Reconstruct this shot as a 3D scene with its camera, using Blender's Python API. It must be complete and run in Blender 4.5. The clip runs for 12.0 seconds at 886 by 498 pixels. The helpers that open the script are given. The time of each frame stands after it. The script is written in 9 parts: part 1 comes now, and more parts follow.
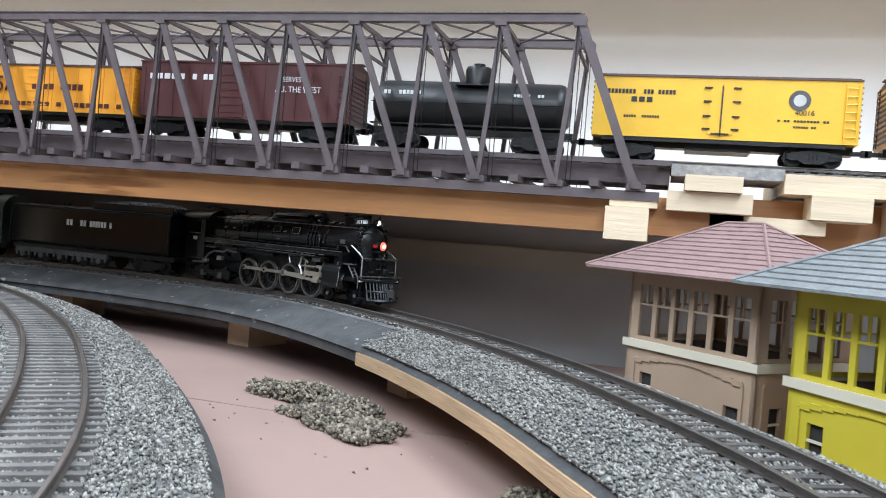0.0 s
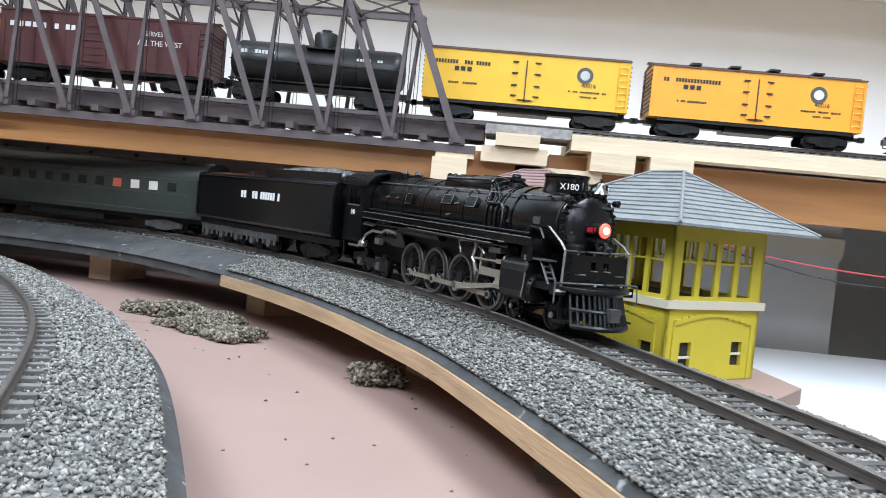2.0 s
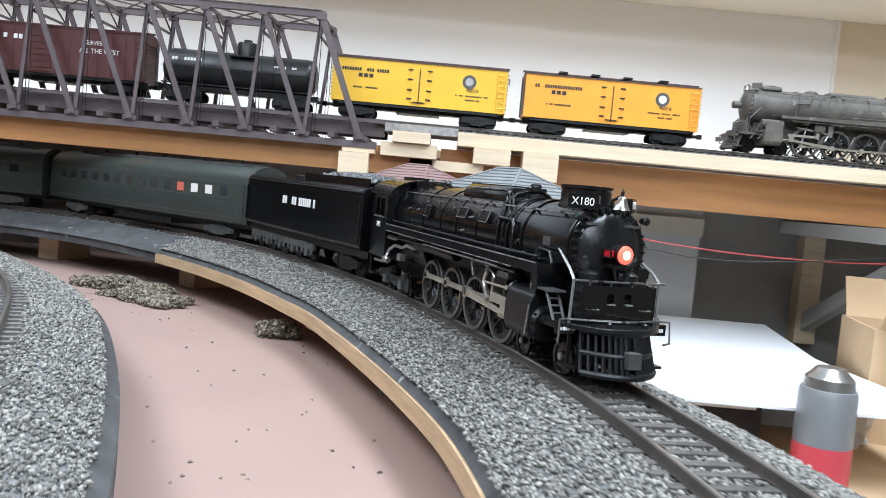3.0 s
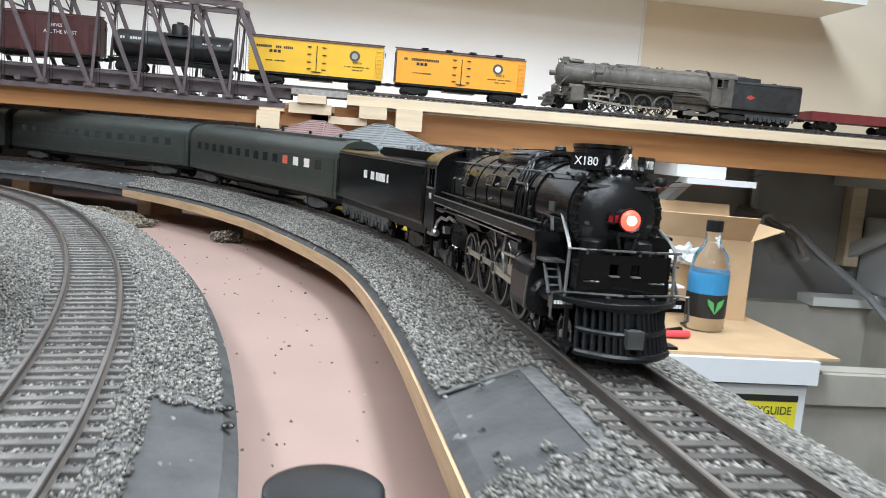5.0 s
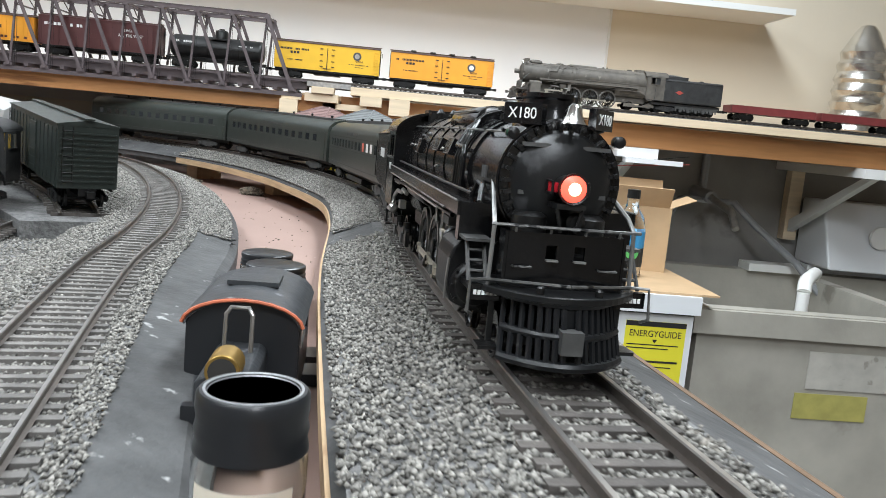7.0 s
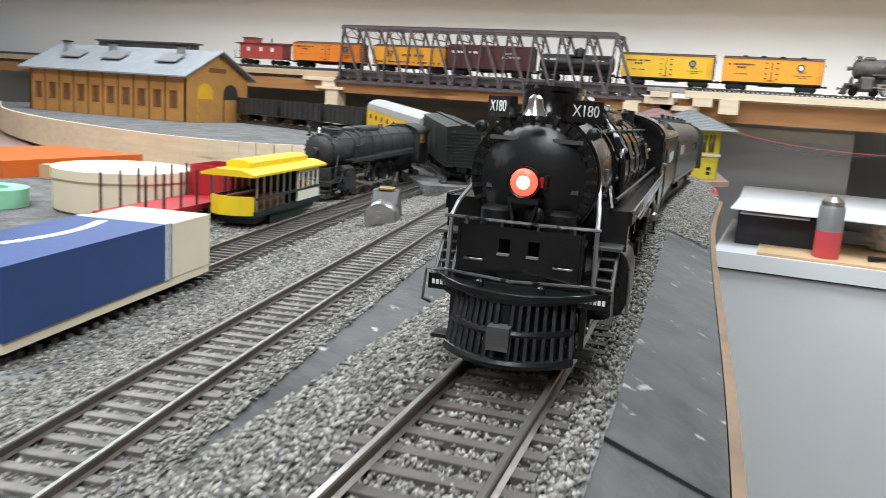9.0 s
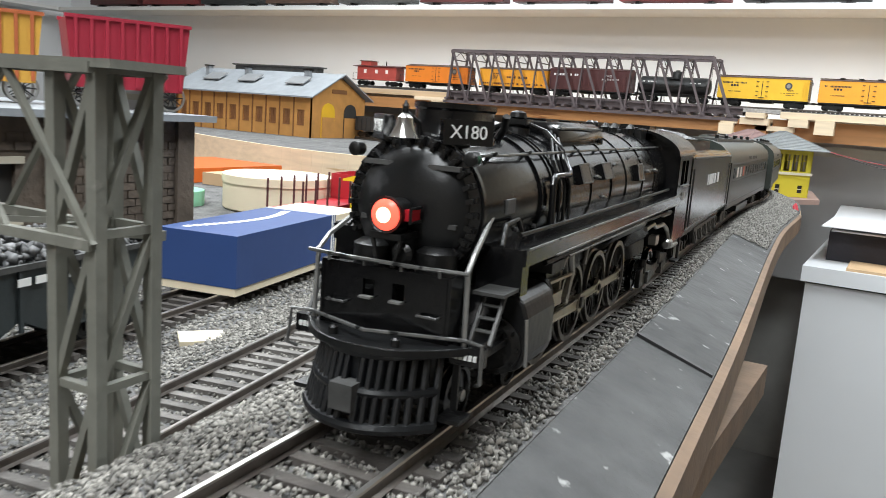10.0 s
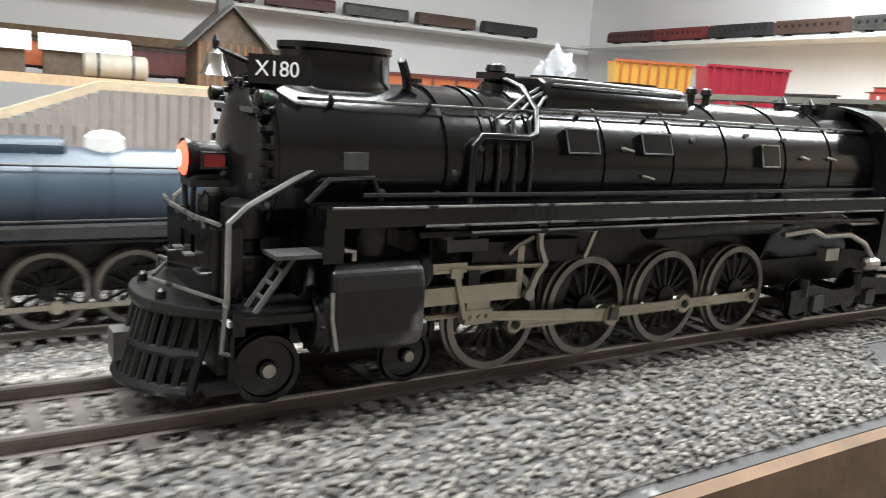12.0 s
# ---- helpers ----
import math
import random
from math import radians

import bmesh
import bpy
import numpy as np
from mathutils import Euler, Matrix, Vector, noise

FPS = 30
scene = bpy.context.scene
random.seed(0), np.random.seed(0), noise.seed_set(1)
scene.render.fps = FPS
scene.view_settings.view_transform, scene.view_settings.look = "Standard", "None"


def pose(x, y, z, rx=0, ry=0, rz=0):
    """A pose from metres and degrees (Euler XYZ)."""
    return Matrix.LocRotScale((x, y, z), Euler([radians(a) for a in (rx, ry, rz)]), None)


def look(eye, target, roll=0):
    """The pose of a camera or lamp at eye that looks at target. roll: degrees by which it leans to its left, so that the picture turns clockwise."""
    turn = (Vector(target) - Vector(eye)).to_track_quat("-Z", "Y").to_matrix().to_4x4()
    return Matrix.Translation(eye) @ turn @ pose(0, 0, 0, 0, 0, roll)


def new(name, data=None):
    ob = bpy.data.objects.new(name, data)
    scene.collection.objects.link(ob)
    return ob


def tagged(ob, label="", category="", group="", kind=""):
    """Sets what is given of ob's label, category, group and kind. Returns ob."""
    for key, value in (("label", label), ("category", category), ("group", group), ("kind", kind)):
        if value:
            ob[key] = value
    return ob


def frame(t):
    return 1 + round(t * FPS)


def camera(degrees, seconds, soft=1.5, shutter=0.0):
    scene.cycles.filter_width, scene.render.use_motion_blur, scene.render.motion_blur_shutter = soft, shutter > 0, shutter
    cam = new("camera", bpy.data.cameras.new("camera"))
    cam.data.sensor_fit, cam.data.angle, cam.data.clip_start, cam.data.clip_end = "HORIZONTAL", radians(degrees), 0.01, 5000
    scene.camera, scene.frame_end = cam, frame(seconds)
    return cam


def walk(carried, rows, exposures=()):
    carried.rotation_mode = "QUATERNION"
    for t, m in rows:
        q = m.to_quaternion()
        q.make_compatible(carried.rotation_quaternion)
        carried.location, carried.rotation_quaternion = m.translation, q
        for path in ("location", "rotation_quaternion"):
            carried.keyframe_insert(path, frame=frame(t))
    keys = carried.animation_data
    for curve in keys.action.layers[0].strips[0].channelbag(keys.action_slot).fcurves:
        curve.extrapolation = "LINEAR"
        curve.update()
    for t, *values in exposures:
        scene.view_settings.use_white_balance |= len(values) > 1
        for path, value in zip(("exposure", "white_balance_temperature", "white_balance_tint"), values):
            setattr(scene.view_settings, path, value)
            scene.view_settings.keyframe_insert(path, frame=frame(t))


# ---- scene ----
cam = camera(58.3, 12.0, 0.65, 0.25)

PATH = [
    (0, (0.26, 0.018, 0.124), (-0.271, 1.946, 0.094), 4.6),
    (0.5, (0.26, -0.01, 0.11), (-0.142, 1.948, 0.065), 5.1),
    (1, (0.268, -0.047, 0.111), (0.005, 1.934, 0.04), 5.2),
    (1.5, (0.273, -0.086, 0.104), (0.086, 1.903, 0.023), 5.3),
    (2, (0.285, -0.126, 0.105), (0.158, 1.868, 0.009), 5.4),
    (2.5, (0.317, -0.191, 0.12), (0.255, 1.805, 0.003), 5.3),
    (3, (0.356, -0.287, 0.12), (0.355, 1.709, -0.016), 5.2),
    (3.2, (0.363, -0.322, 0.12), (0.378, 1.673, -0.023), 5.3),
    (4.8, (0.358, -0.623, 0.13), (0.612, 1.345, -0.114), 4.4),
    (5, (0.364, -0.673, 0.131), (0.623, 1.293, -0.13), 4.5),
    (5.5, (0.394, -0.808, 0.134), (0.654, 1.156, -0.14), 4.5),
    (6, (0.414, -0.892, 0.122), (0.665, 1.073, -0.154), 4.5),
    (6.5, (0.437, -0.977, 0.121), (0.64, 0.992, -0.161), 5.0),
    (6.7, (0.443, -1.013, 0.121), (0.63, 0.958, -0.164), 5.2),
    (8.5, (0.58, -1.352, 0.14), (0.197, 0.582, -0.201), 3.9),
    (9, (0.633, -1.433, 0.138), (-0.129, 0.379, -0.229), 3.8),
    (9.5, (0.666, -1.51, 0.139), (-0.262, 0.225, -0.22), 4.4),
    (10, (0.697, -1.58, 0.143), (-0.289, 0.127, -0.199), 4.1),
    (10.5, (0.728, -1.643, 0.142), (-0.389, -0.017, -0.187), 3.7),
    (11, (0.757, -1.725, 0.137), (-0.581, -0.275, -0.193), 3.3),
    (11.5, (0.797, -1.799, 0.127), (-0.817, -0.672, -0.227), 3.3),
    (12, (0.83, -1.91, 0.128), (-0.911, -0.993, -0.232), 4.4),
]
walk(cam, [(t, look(eye, target, roll)) for t, eye, target, roll in PATH],
     [(0, 0.00, 5850, 10), (3, 0.00, 5900, 10), (5, -0.14, 6150, 10), (7, -0.15, 6300, 10), (8.5, -0.25, 6350, 10), (10, -0.10, 6500, 10), (11, 0.24, 6500, 10), (12, 0.56, 6700, 10)])

# ---------------------------------------------------------------- light
world = bpy.data.worlds.new("room_air")
scene.world = world
world.use_nodes = True
world.node_tree.nodes["Background"].inputs[0].default_value = (0.9, 0.95, 1.0, 1)
world.node_tree.nodes["Background"].inputs[1].default_value = 0.25


def lamp(name, m, sx, sy, watts, col):
    d = bpy.data.lights.new(name, "AREA")
    d.shape, d.size, d.size_y, d.energy, d.color = "RECTANGLE", sx, sy, watts, col
    o = new(name, d)
    o.matrix_world = m
    return o


lamp("tube_light", pose(0.85, -0.05, 1.34, 0, 0, 0), 0.35, 1.5, 44, (0.89, 0.96, 1.0))
lamp("tube_light", pose(-0.8, 0.05, 1.34, 0, 0, 0), 0.35, 1.5, 40, (0.89, 0.96, 1.0))
lamp("tube_light", pose(0.8, -2.5, 1.34, 0, 0, 0), 0.35, 1.5, 36, (0.93, 0.97, 1.0))
lamp("tube_light", pose(-0.1, -1.5, 1.34, 0, 0, 90), 0.35, 1.5, 36, (0.91, 0.97, 1.0))


# ---------------------------------------------------------------- materials
def mat(name, col, rough=0.6, metal=0.0, var=0.12, scale=40.0, bump=0.0, bscale=200.0, spots=None, spot_amt=0.0, spot_scale=30.0, rnd=0.0, emit=0.0, coat=0.0, stretch=None):
    m = bpy.data.materials.new(name)
    m.use_nodes = True
    nt = m.node_tree
    N, L = nt.nodes, nt.links
    b = N["Principled BSDF"]
    b.inputs["Roughness"].default_value = rough
    b.inputs["Metallic"].default_value = metal
    b.inputs["Coat Weight"].default_value = coat
    co = N.new("ShaderNodeTexCoord").outputs["Object"]
    if stretch:
        mp = N.new("ShaderNodeMapping")
        mp.inputs["Scale"].default_value = stretch
        L.new(co, mp.inputs[0])
        co = mp.outputs[0]
    n1 = N.new("ShaderNodeTexNoise")
    n1.inputs["Scale"].default_value = scale
    n1.inputs["Detail"].default_value = 6
    L.new(co, n1.inputs[0])
    n2 = N.new("ShaderNodeTexNoise")
    n2.inputs["Scale"].default_value = scale / 7
    n2.inputs["Detail"].default_value = 3
    L.new(co, n2.inputs[0])
    add = N.new("ShaderNodeMath")
    add.operation = "ADD"
    L.new(n1.outputs[0], add.inputs[0])
    L.new(n2.outputs[0], add.inputs[1])
    src = add.outputs[0]
    if rnd:
        oi = N.new("ShaderNodeObjectInfo")
        mul = N.new("ShaderNodeMath")
        mul.operation = "MULTIPLY_ADD"
        mul.inputs[1].default_value, mul.inputs[2].default_value = rnd, -rnd / 2
        L.new(oi.outputs["Random"], mul.inputs[0])
        a2 = N.new("ShaderNodeMath")
        L.new(src, a2.inputs[0])
        L.new(mul.outputs[0], a2.inputs[1])
        src = a2.outputs[0]
    ramp = N.new("ShaderNodeValToRGB")
    lo = [max(0, c * (1 - var)) for c in col]
    hi = [min(1, c * (1 + var)) for c in col]
    ramp.color_ramp.elements[0].position, ramp.color_ramp.elements[1].position = 0.35, 0.65
    ramp.color_ramp.elements[0].color = (*lo, 1)
    ramp.color_ramp.elements[1].color = (*hi, 1)
    half = N.new("ShaderNodeMath")
    half.operation = "MULTIPLY"
    half.inputs[1].default_value = 0.5
    L.new(src, half.inputs[0])
    L.new(half.outputs[0], ramp.inputs[0])
    out = ramp.outputs[0]
    if spots:
        n3 = N.new("ShaderNodeTexNoise")
        n3.inputs["Scale"].default_value = spot_scale
        n3.inputs["Detail"].default_value = 8
        L.new(co, n3.inputs[0])
        r3 = N.new("ShaderNodeValToRGB")
        r3.color_ramp.elements[0].position, r3.color_ramp.elements[1].position = 0.62 - spot_amt, 0.68 - spot_amt
        L.new(n3.outputs[0], r3.inputs[0])
        mx = N.new("ShaderNodeMix")
        mx.data_type = "RGBA"
        L.new(r3.outputs[0], mx.inputs[0])
        L.new(out, mx.inputs[6])
        mx.inputs[7].default_value = (*spots, 1)
        out = mx.outputs[2]
    L.new(out, b.inputs["Base Color"])
    if bump:
        n4 = N.new("ShaderNodeTexNoise")
        n4.inputs["Scale"].default_value = bscale
        n4.inputs["Detail"].default_value = 4
        L.new(co, n4.inputs[0])
        bp = N.new("ShaderNodeBump")
        bp.inputs["Strength"].default_value = min(1, bump)
        bp.inputs["Distance"].default_value = 0.002
        L.new(n4.outputs[0], bp.inputs["Height"])
        L.new(bp.outputs[0], b.inputs["Normal"])
    if emit:
        b.inputs["Emission Color"].default_value = (*col, 1)
        b.inputs["Emission Strength"].default_value = emit
    return m


def grain_mat(name, dark, light, rough=0.9):
    """Loose stones: each island takes its own shade."""
    m = bpy.data.materials.new(name)
    m.use_nodes = True
    N, L = m.node_tree.nodes, m.node_tree.links
    b = N["Principled BSDF"]
    b.inputs["Roughness"].default_value = rough
    g = N.new("ShaderNodeNewGeometry")
    r = N.new("ShaderNodeValToRGB")
    e = r.color_ramp.elements
    e[0].color, e[1].color = (*dark, 1), (*light, 1)
    mid = e.new(0.55)
    mid.color = (*[(a * 1.1 + c) / 2.1 for a, c in zip(dark, light)], 1)
    L.new(g.outputs["Random Per Island"], r.inputs[0])
    L.new(r.outputs[0], b.inputs["Base Color"])
    return m


def glass_mat(name, col, rough=0.03):
    m = bpy.data.materials.new(name)
    m.use_nodes = True
    b = m.node_tree.nodes["Principled BSDF"]
    b.inputs["Base Color"].default_value = (*col, 1)
    b.inputs["Roughness"].default_value = rough
    b.inputs["Transmission Weight"].default_value = 1.0
    b.inputs["IOR"].default_value = 1.4
    return m


BLACK = mat("gloss_black_paint", (0.0040, 0.0040, 0.0045), 0.18, 0, 0.4, 60, 0.05, 300, (0.045, 0.044, 0.043), -0.06, 30)
BLACK_DULL = mat("dull_black_metal", (0.005, 0.005, 0.005), 0.36, 0, 0.35, 120, 0.2, 400)
BLACK_FAR = mat("weathered_black", (0.03, 0.03, 0.03), 0.5, 0, 0.4, 80, 0.2, 300, (0.07, 0.067, 0.063), -0.04, 60)
TYRE = mat("grimy_steel_tyre", (0.24, 0.23, 0.215), 0.38, 0.85, 0.3, 120, 0.15, 300)
STEEL = mat("worn_steel", (0.45, 0.44, 0.42), 0.32, 0.9, 0.2, 100, 0.1, 300)
ROD = mat("rod_metal", (0.50, 0.46, 0.38), 0.4, 0.75, 0.2, 120, 0.1, 300)
NICKEL = mat("bell_silver", (0.75, 0.74, 0.72), 0.2, 1.0, 0.05)
WHITE_L = mat("white_lettering", (0.8, 0.8, 0.78), 0.5, 0, 0.05)
BLACK_L = mat("black_lettering", (0.02, 0.02, 0.02), 0.5, 0, 0.05)
LAMP_RED = mat("headlight_red", (1.0, 0.10, 0.06), 0.3, 0, 0.02, emit=2.0)
LAMP_CORE = mat("headlight_core", (1.0, 0.62, 0.40), 0.3, 0, 0.02, emit=4.0)
RED_GLASS = mat("red_marker", (0.5, 0.02, 0.03), 0.2, 0, 0.05)
RAILM = mat("rail_metal", (0.16, 0.14, 0.125), 0.38, 0.75, 0.25, 60, 0.15, 300)
RAILTOP = mat("polished_rail", (0.40, 0.38, 0.36), 0.28, 0.9, 0.15, 60)
TIE = mat("weathered_tie", (0.068, 0.060, 0.054), 0.85, 0, 0.35, 90, 0.5, 250, rnd=0.5)
TIE_PALE = mat("grey_tie", (0.15, 0.14, 0.13), 0.85, 0, 0.3, 90, 0.5, 250, rnd=0.4)
BED = mat("dark_roadbed_sheet", (0.062, 0.062, 0.062), 0.70, 0, 0.45, 45, 0.6, 130, (0.36, 0.36, 0.35), -0.035, 85)
SUBBALLAST = mat("ballast_bed", (0.135, 0.133, 0.13), 0.95, 0, 0.5, 260, 1.0, 330)
GRAIN = grain_mat("grey_ballast", (0.076, 0.071, 0.064), (0.352, 0.336, 0.302))
GRAIN_B = grain_mat("brown_ballast", (0.035, 0.03, 0.026), (0.24, 0.22, 0.19))
PLY = mat("pale_plywood", (0.45, 0.31, 0.18), 0.7, 0, 0.22, 25, 0.3, 80, (0.30, 0.17, 0.08), -0.04, 20, stretch=(1, 1, 9))
PINE = mat("pine_board", (0.56, 0.40, 0.25), 0.6, 0, 0.18, 14, 0.2, 60, (0.42, 0.22, 0.09), -0.05, 9, stretch=(0.5, 6, 6))
PINE_PALE = mat("pale_pine", (0.74, 0.60, 0.42), 0.65, 0, 0.13, 18, 0.2, 60, (0.5, 0.33, 0.17), -0.07, 12, stretch=(0.5, 6, 6))
OAK = mat("varnished_beam", (0.42, 0.20, 0.075), 0.42, 0, 0.25, 10, 0.15, 50, (0.22, 0.09, 0.03), -0.05, 8, stretch=(0.5, 6, 6))
PINK = mat("pink_tabletop", (0.315, 0.215, 0.182), 0.62, 0, 0.07, 9, 0.1, 150, (0.60, 0.47, 0.42), -0.12, 45)
PANEL = mat("grey_back_panel", (0.40, 0.395, 0.39), 0.32, 0, 0.15, 4, 0.05, 30)
PANEL_RIB = mat("tan_panel_rib", (0.42, 0.38, 0.30), 0.5, 0, 0.12, 6, 0.1, 40)
WALLW = mat("white_wall_paint", (0.86, 0.87, 0.88), 0.75, 0, 0.025, 3, 0.1, 60)
WALLB = mat("cream_wall_paint", (0.74, 0.66, 0.53), 0.8, 0, 0.05, 3, 0.12, 60)
CONCRETE = mat("grey_basement_wall", (0.34, 0.33, 0.31), 0.85, 0, 0.22, 6, 0.4, 60, (0.22, 0.21, 0.2), -0.02, 5)
FLOORM = mat("concrete_floor", (0.22, 0.21, 0.20), 0.8, 0, 0.2, 5, 0.3, 40)
CEIL2 = mat("white_ceiling_panel", (0.66, 0.66, 0.65), 0.85, 0, 0.08, 4)
WALLD = mat("plain_cream_wall", (0.42, 0.37, 0.31), 0.85, 0, 0.12, 3)
CEILM = mat("white_ceiling", (0.8, 0.8, 0.78), 0.85, 0, 0.04, 4)


# ---------------------------------------------------------------- mesh helpers
def finish(name, bm, material, parent=None, label="", smooth=False, bevel=0.0):
    me = bpy.data.meshes.new(name)
    if bevel:
        bmesh.ops.bevel(bm, geom=[e for e in bm.edges if e.calc_face_angle(0) > 0.5], offset=bevel, segments=2, affect="EDGES", profile=0.5)
    bm.normal_update()
    bm.to_mesh(me)
    bm.free()
    if smooth:
        for p in me.polygons:
            p.use_smooth = True
        me.set_sharp_from_angle(angle=radians(38))
    me.materials.append(material)
    ob = new(name, me)
    if parent:
        ob.parent = parent
    if label:
        ob["label"] = label
    return ob


def part(name, bm, material, parent, label="", smooth=False, bevel=0.0):
    return finish(name, bm, material, parent, label, smooth, bevel)


def thing(name, label, category, m=None, group="", kind=""):
    e = new(name)
    e.empty_display_size = 0.02
    if m is not None:
        e.matrix_world = m
    return tagged(e, label, category, group, kind)


def bx(bm, x0, x1, y0, y1, z0, z1, m=None):
    vs = [bm.verts.new(((m @ Vector((x, y, z))) if m is not None else (x, y, z))) for x in (x0, x1) for y in (y0, y1) for z in (z0, z1)]
    for f in ((0, 1, 3, 2), (4, 6, 7, 5), (0, 4, 5, 1), (2, 3, 7, 6), (0, 2, 6, 4), (1, 5, 7, 3)):
        bm.faces.new([vs[i] for i in f])
    return bm


def box(x0, x1, y0, y1, z0, z1, m=None):
    return bx(bmesh.new(), x0, x1, y0, y1, z0, z1, m)


def tube(bm, a, b, r, r2=None, n=10, caps=True):
    """A round bar from a to b."""
    a, b = Vector(a), Vector(b)
    r2 = r if r2 is None else r2
    d = (b - a).normalized()
    u = d.orthogonal().normalized()
    w = d.cross(u)
    A = [bm.verts.new(a + (u * math.cos(k * math.tau / n) + w * math.sin(k * math.tau / n)) * r) for k in range(n)]
    B = [bm.verts.new(b + (u * math.cos(k * math.tau / n) + w * math.sin(k * math.tau / n)) * r2) for k in range(n)]
    for k in range(n):
        bm.faces.new((A[k], A[(k + 1) % n], B[(k + 1) % n], B[k]))
    if caps:
        bm.faces.new(A[::-1])
        bm.faces.new(B)
    return bm


def pipe(bm, pts, r, n=6):
    """A round bar bent through the points, in one piece."""
    P = [Vector(p) for p in pts]
    D = [(b - a).normalized() for a, b in zip(P, P[1:])]
    u = D[0].orthogonal().normalized()
    rings = []
    for k, p in enumerate(P):
        d = D[0] if k == 0 else D[-1] if k == len(P) - 1 else (D[k - 1] + D[k]).normalized()
        u = (u - d * u.dot(d)).normalized()
        w = d.cross(u)
        rings.append([bm.verts.new(p + (u * math.cos(j * math.tau / n) + w * math.sin(j * math.tau / n)) * r) for j in range(n)])
    for A, B in zip(rings, rings[1:]):
        for j in range(n):
            bm.faces.new((A[j], A[(j + 1) % n], B[(j + 1) % n], B[j]))
    bm.faces.new(rings[0][::-1])
    bm.faces.new(rings[-1])
    return bm


def plate(bm, xs, zs, holes, y0, y1, turn=False):
    """One upright plate over the grid xs by zs, left open at the cells named in holes; turn: along y instead of x."""
    put = (lambda a, y, z: (y, a, z)) if turn else (lambda a, y, z: (a, y, z))
    for i in range(len(xs) - 1):
        for k in range(len(zs) - 1):
            if (i, k) in holes:
                continue
            for y in (y0, y1):
                bm.faces.new([bm.verts.new(put(a, y, z)) for a, z in ((xs[i], zs[k]), (xs[i + 1], zs[k]), (xs[i + 1], zs[k + 1]), (xs[i], zs[k + 1]))])
            for di, dk, (a0, b0), (a1, b1) in ((-1, 0, (0, 0), (0, 1)), (1, 0, (1, 0), (1, 1)), (0, -1, (0, 0), (1, 0)), (0, 1, (0, 1), (1, 1))):
                ni, nk = i + di, k + dk
                if 0 <= ni < len(xs) - 1 and 0 <= nk < len(zs) - 1 and (ni, nk) not in holes:
                    continue
                p, q = (xs[i + a0], zs[k + b0]), (xs[i + a1], zs[k + b1])
                bm.faces.new([bm.verts.new(put(a, y, z)) for a, y, z in ((p[0], y0, p[1]), (q[0], y0, q[1]), (q[0], y1, q[1]), (p[0], y1, p[1]))])
    bmesh.ops.remove_doubles(bm, verts=bm.verts[:], dist=1e-6)
    bmesh.ops.recalc_face_normals(bm, faces=bm.faces[:])
    return bm


def lathe(bm, prof, axis="z", n=20, at=(0, 0, 0), squash=1.0):
    """prof: (radius, height) pairs turned round an axis through at."""
    rings = []
    for r, h in prof:
        ring = []
        for k in range(n):
            c, s = math.cos(k * math.tau / n) * r, math.sin(k * math.tau / n) * r * squash
            p = {"z": (c, s, h), "x": (h, c, s), "y": (c, h, s)}[axis]
            ring.append(bm.verts.new((p[0] + at[0], p[1] + at[1], p[2] + at[2])))
        rings.append(ring)
    for A, B in zip(rings, rings[1:]):
        for k in range(n):
            bm.faces.new((A[k], A[(k + 1) % n], B[(k + 1) % n], B[k]))
    bm.faces.new(rings[0][::-1])
    bm.faces.new(rings[-1])
    bmesh.ops.recalc_face_normals(bm, faces=bm.faces[:])
    return bm


def prism(bm, pts, y0, y1):
    """An outline in x and z, carried from y0 to y1."""
    A = [bm.verts.new((x, y0, z)) for x, z in pts]
    B = [bm.verts.new((x, y1, z)) for x, z in pts]
    n = len(pts)
    for k in range(n):
        bm.faces.new((A[k], A[(k + 1) % n], B[(k + 1) % n], B[k]))
    bm.faces.new(A[::-1])
    bm.faces.new(B)
    bmesh.ops.recalc_face_normals(bm, faces=bm.faces[:])
    return bm


def prism_x(bm, pts, x0, x1):
    """An outline in y and z, carried from x0 to x1."""
    A = [bm.verts.new((x0, y, z)) for y, z in pts]
    B = [bm.verts.new((x1, y, z)) for y, z in pts]
    n = len(pts)
    for k in range(n):
        bm.faces.new((A[k], A[(k + 1) % n], B[(k + 1) % n], B[k]))
    bm.faces.new(A[::-1])
    bm.faces.new(B)
    bmesh.ops.recalc_face_normals(bm, faces=bm.faces[:])
    return bm


def words(text, size, m, material, parent, label="", width=1.0, name="lettering"):
    c = bpy.data.curves.new("text", "FONT")
    c.body, c.size, c.extrude, c.align_x, c.align_y = text, size, size * 0.02, "CENTER", "CENTER"
    t = bpy.data.objects.new("text", c)
    scene.collection.objects.link(t)
    bpy.context.view_layer.update()
    me = bpy.data.meshes.new_from_object(t.evaluated_get(bpy.context.evaluated_depsgraph_get()))
    bpy.data.objects.remove(t)
    me.transform(m @ Matrix.Diagonal((width, 1, 1, 1)))
    me.materials.clear()
    me.materials.append(material)
    ob = new(name, me)
    ob.parent = parent
    if label:
        ob["label"] = label
    return ob


def bars(bm, x0, x1, z, h, y, n, seed=1, t=0.0003):
    """Lettering that cannot be lettered: n upright bars in a row on a face at y."""
    rr = random.Random(seed)
    w = (x1 - x0) / n
    for k in range(n):
        if rr.random() < 0.12 and 0 < k < n - 1:
            continue
        bx(bm, x0 + k * w, x0 + (k + 0.72) * w, y - t, y + t, z, z + h)
    return bm


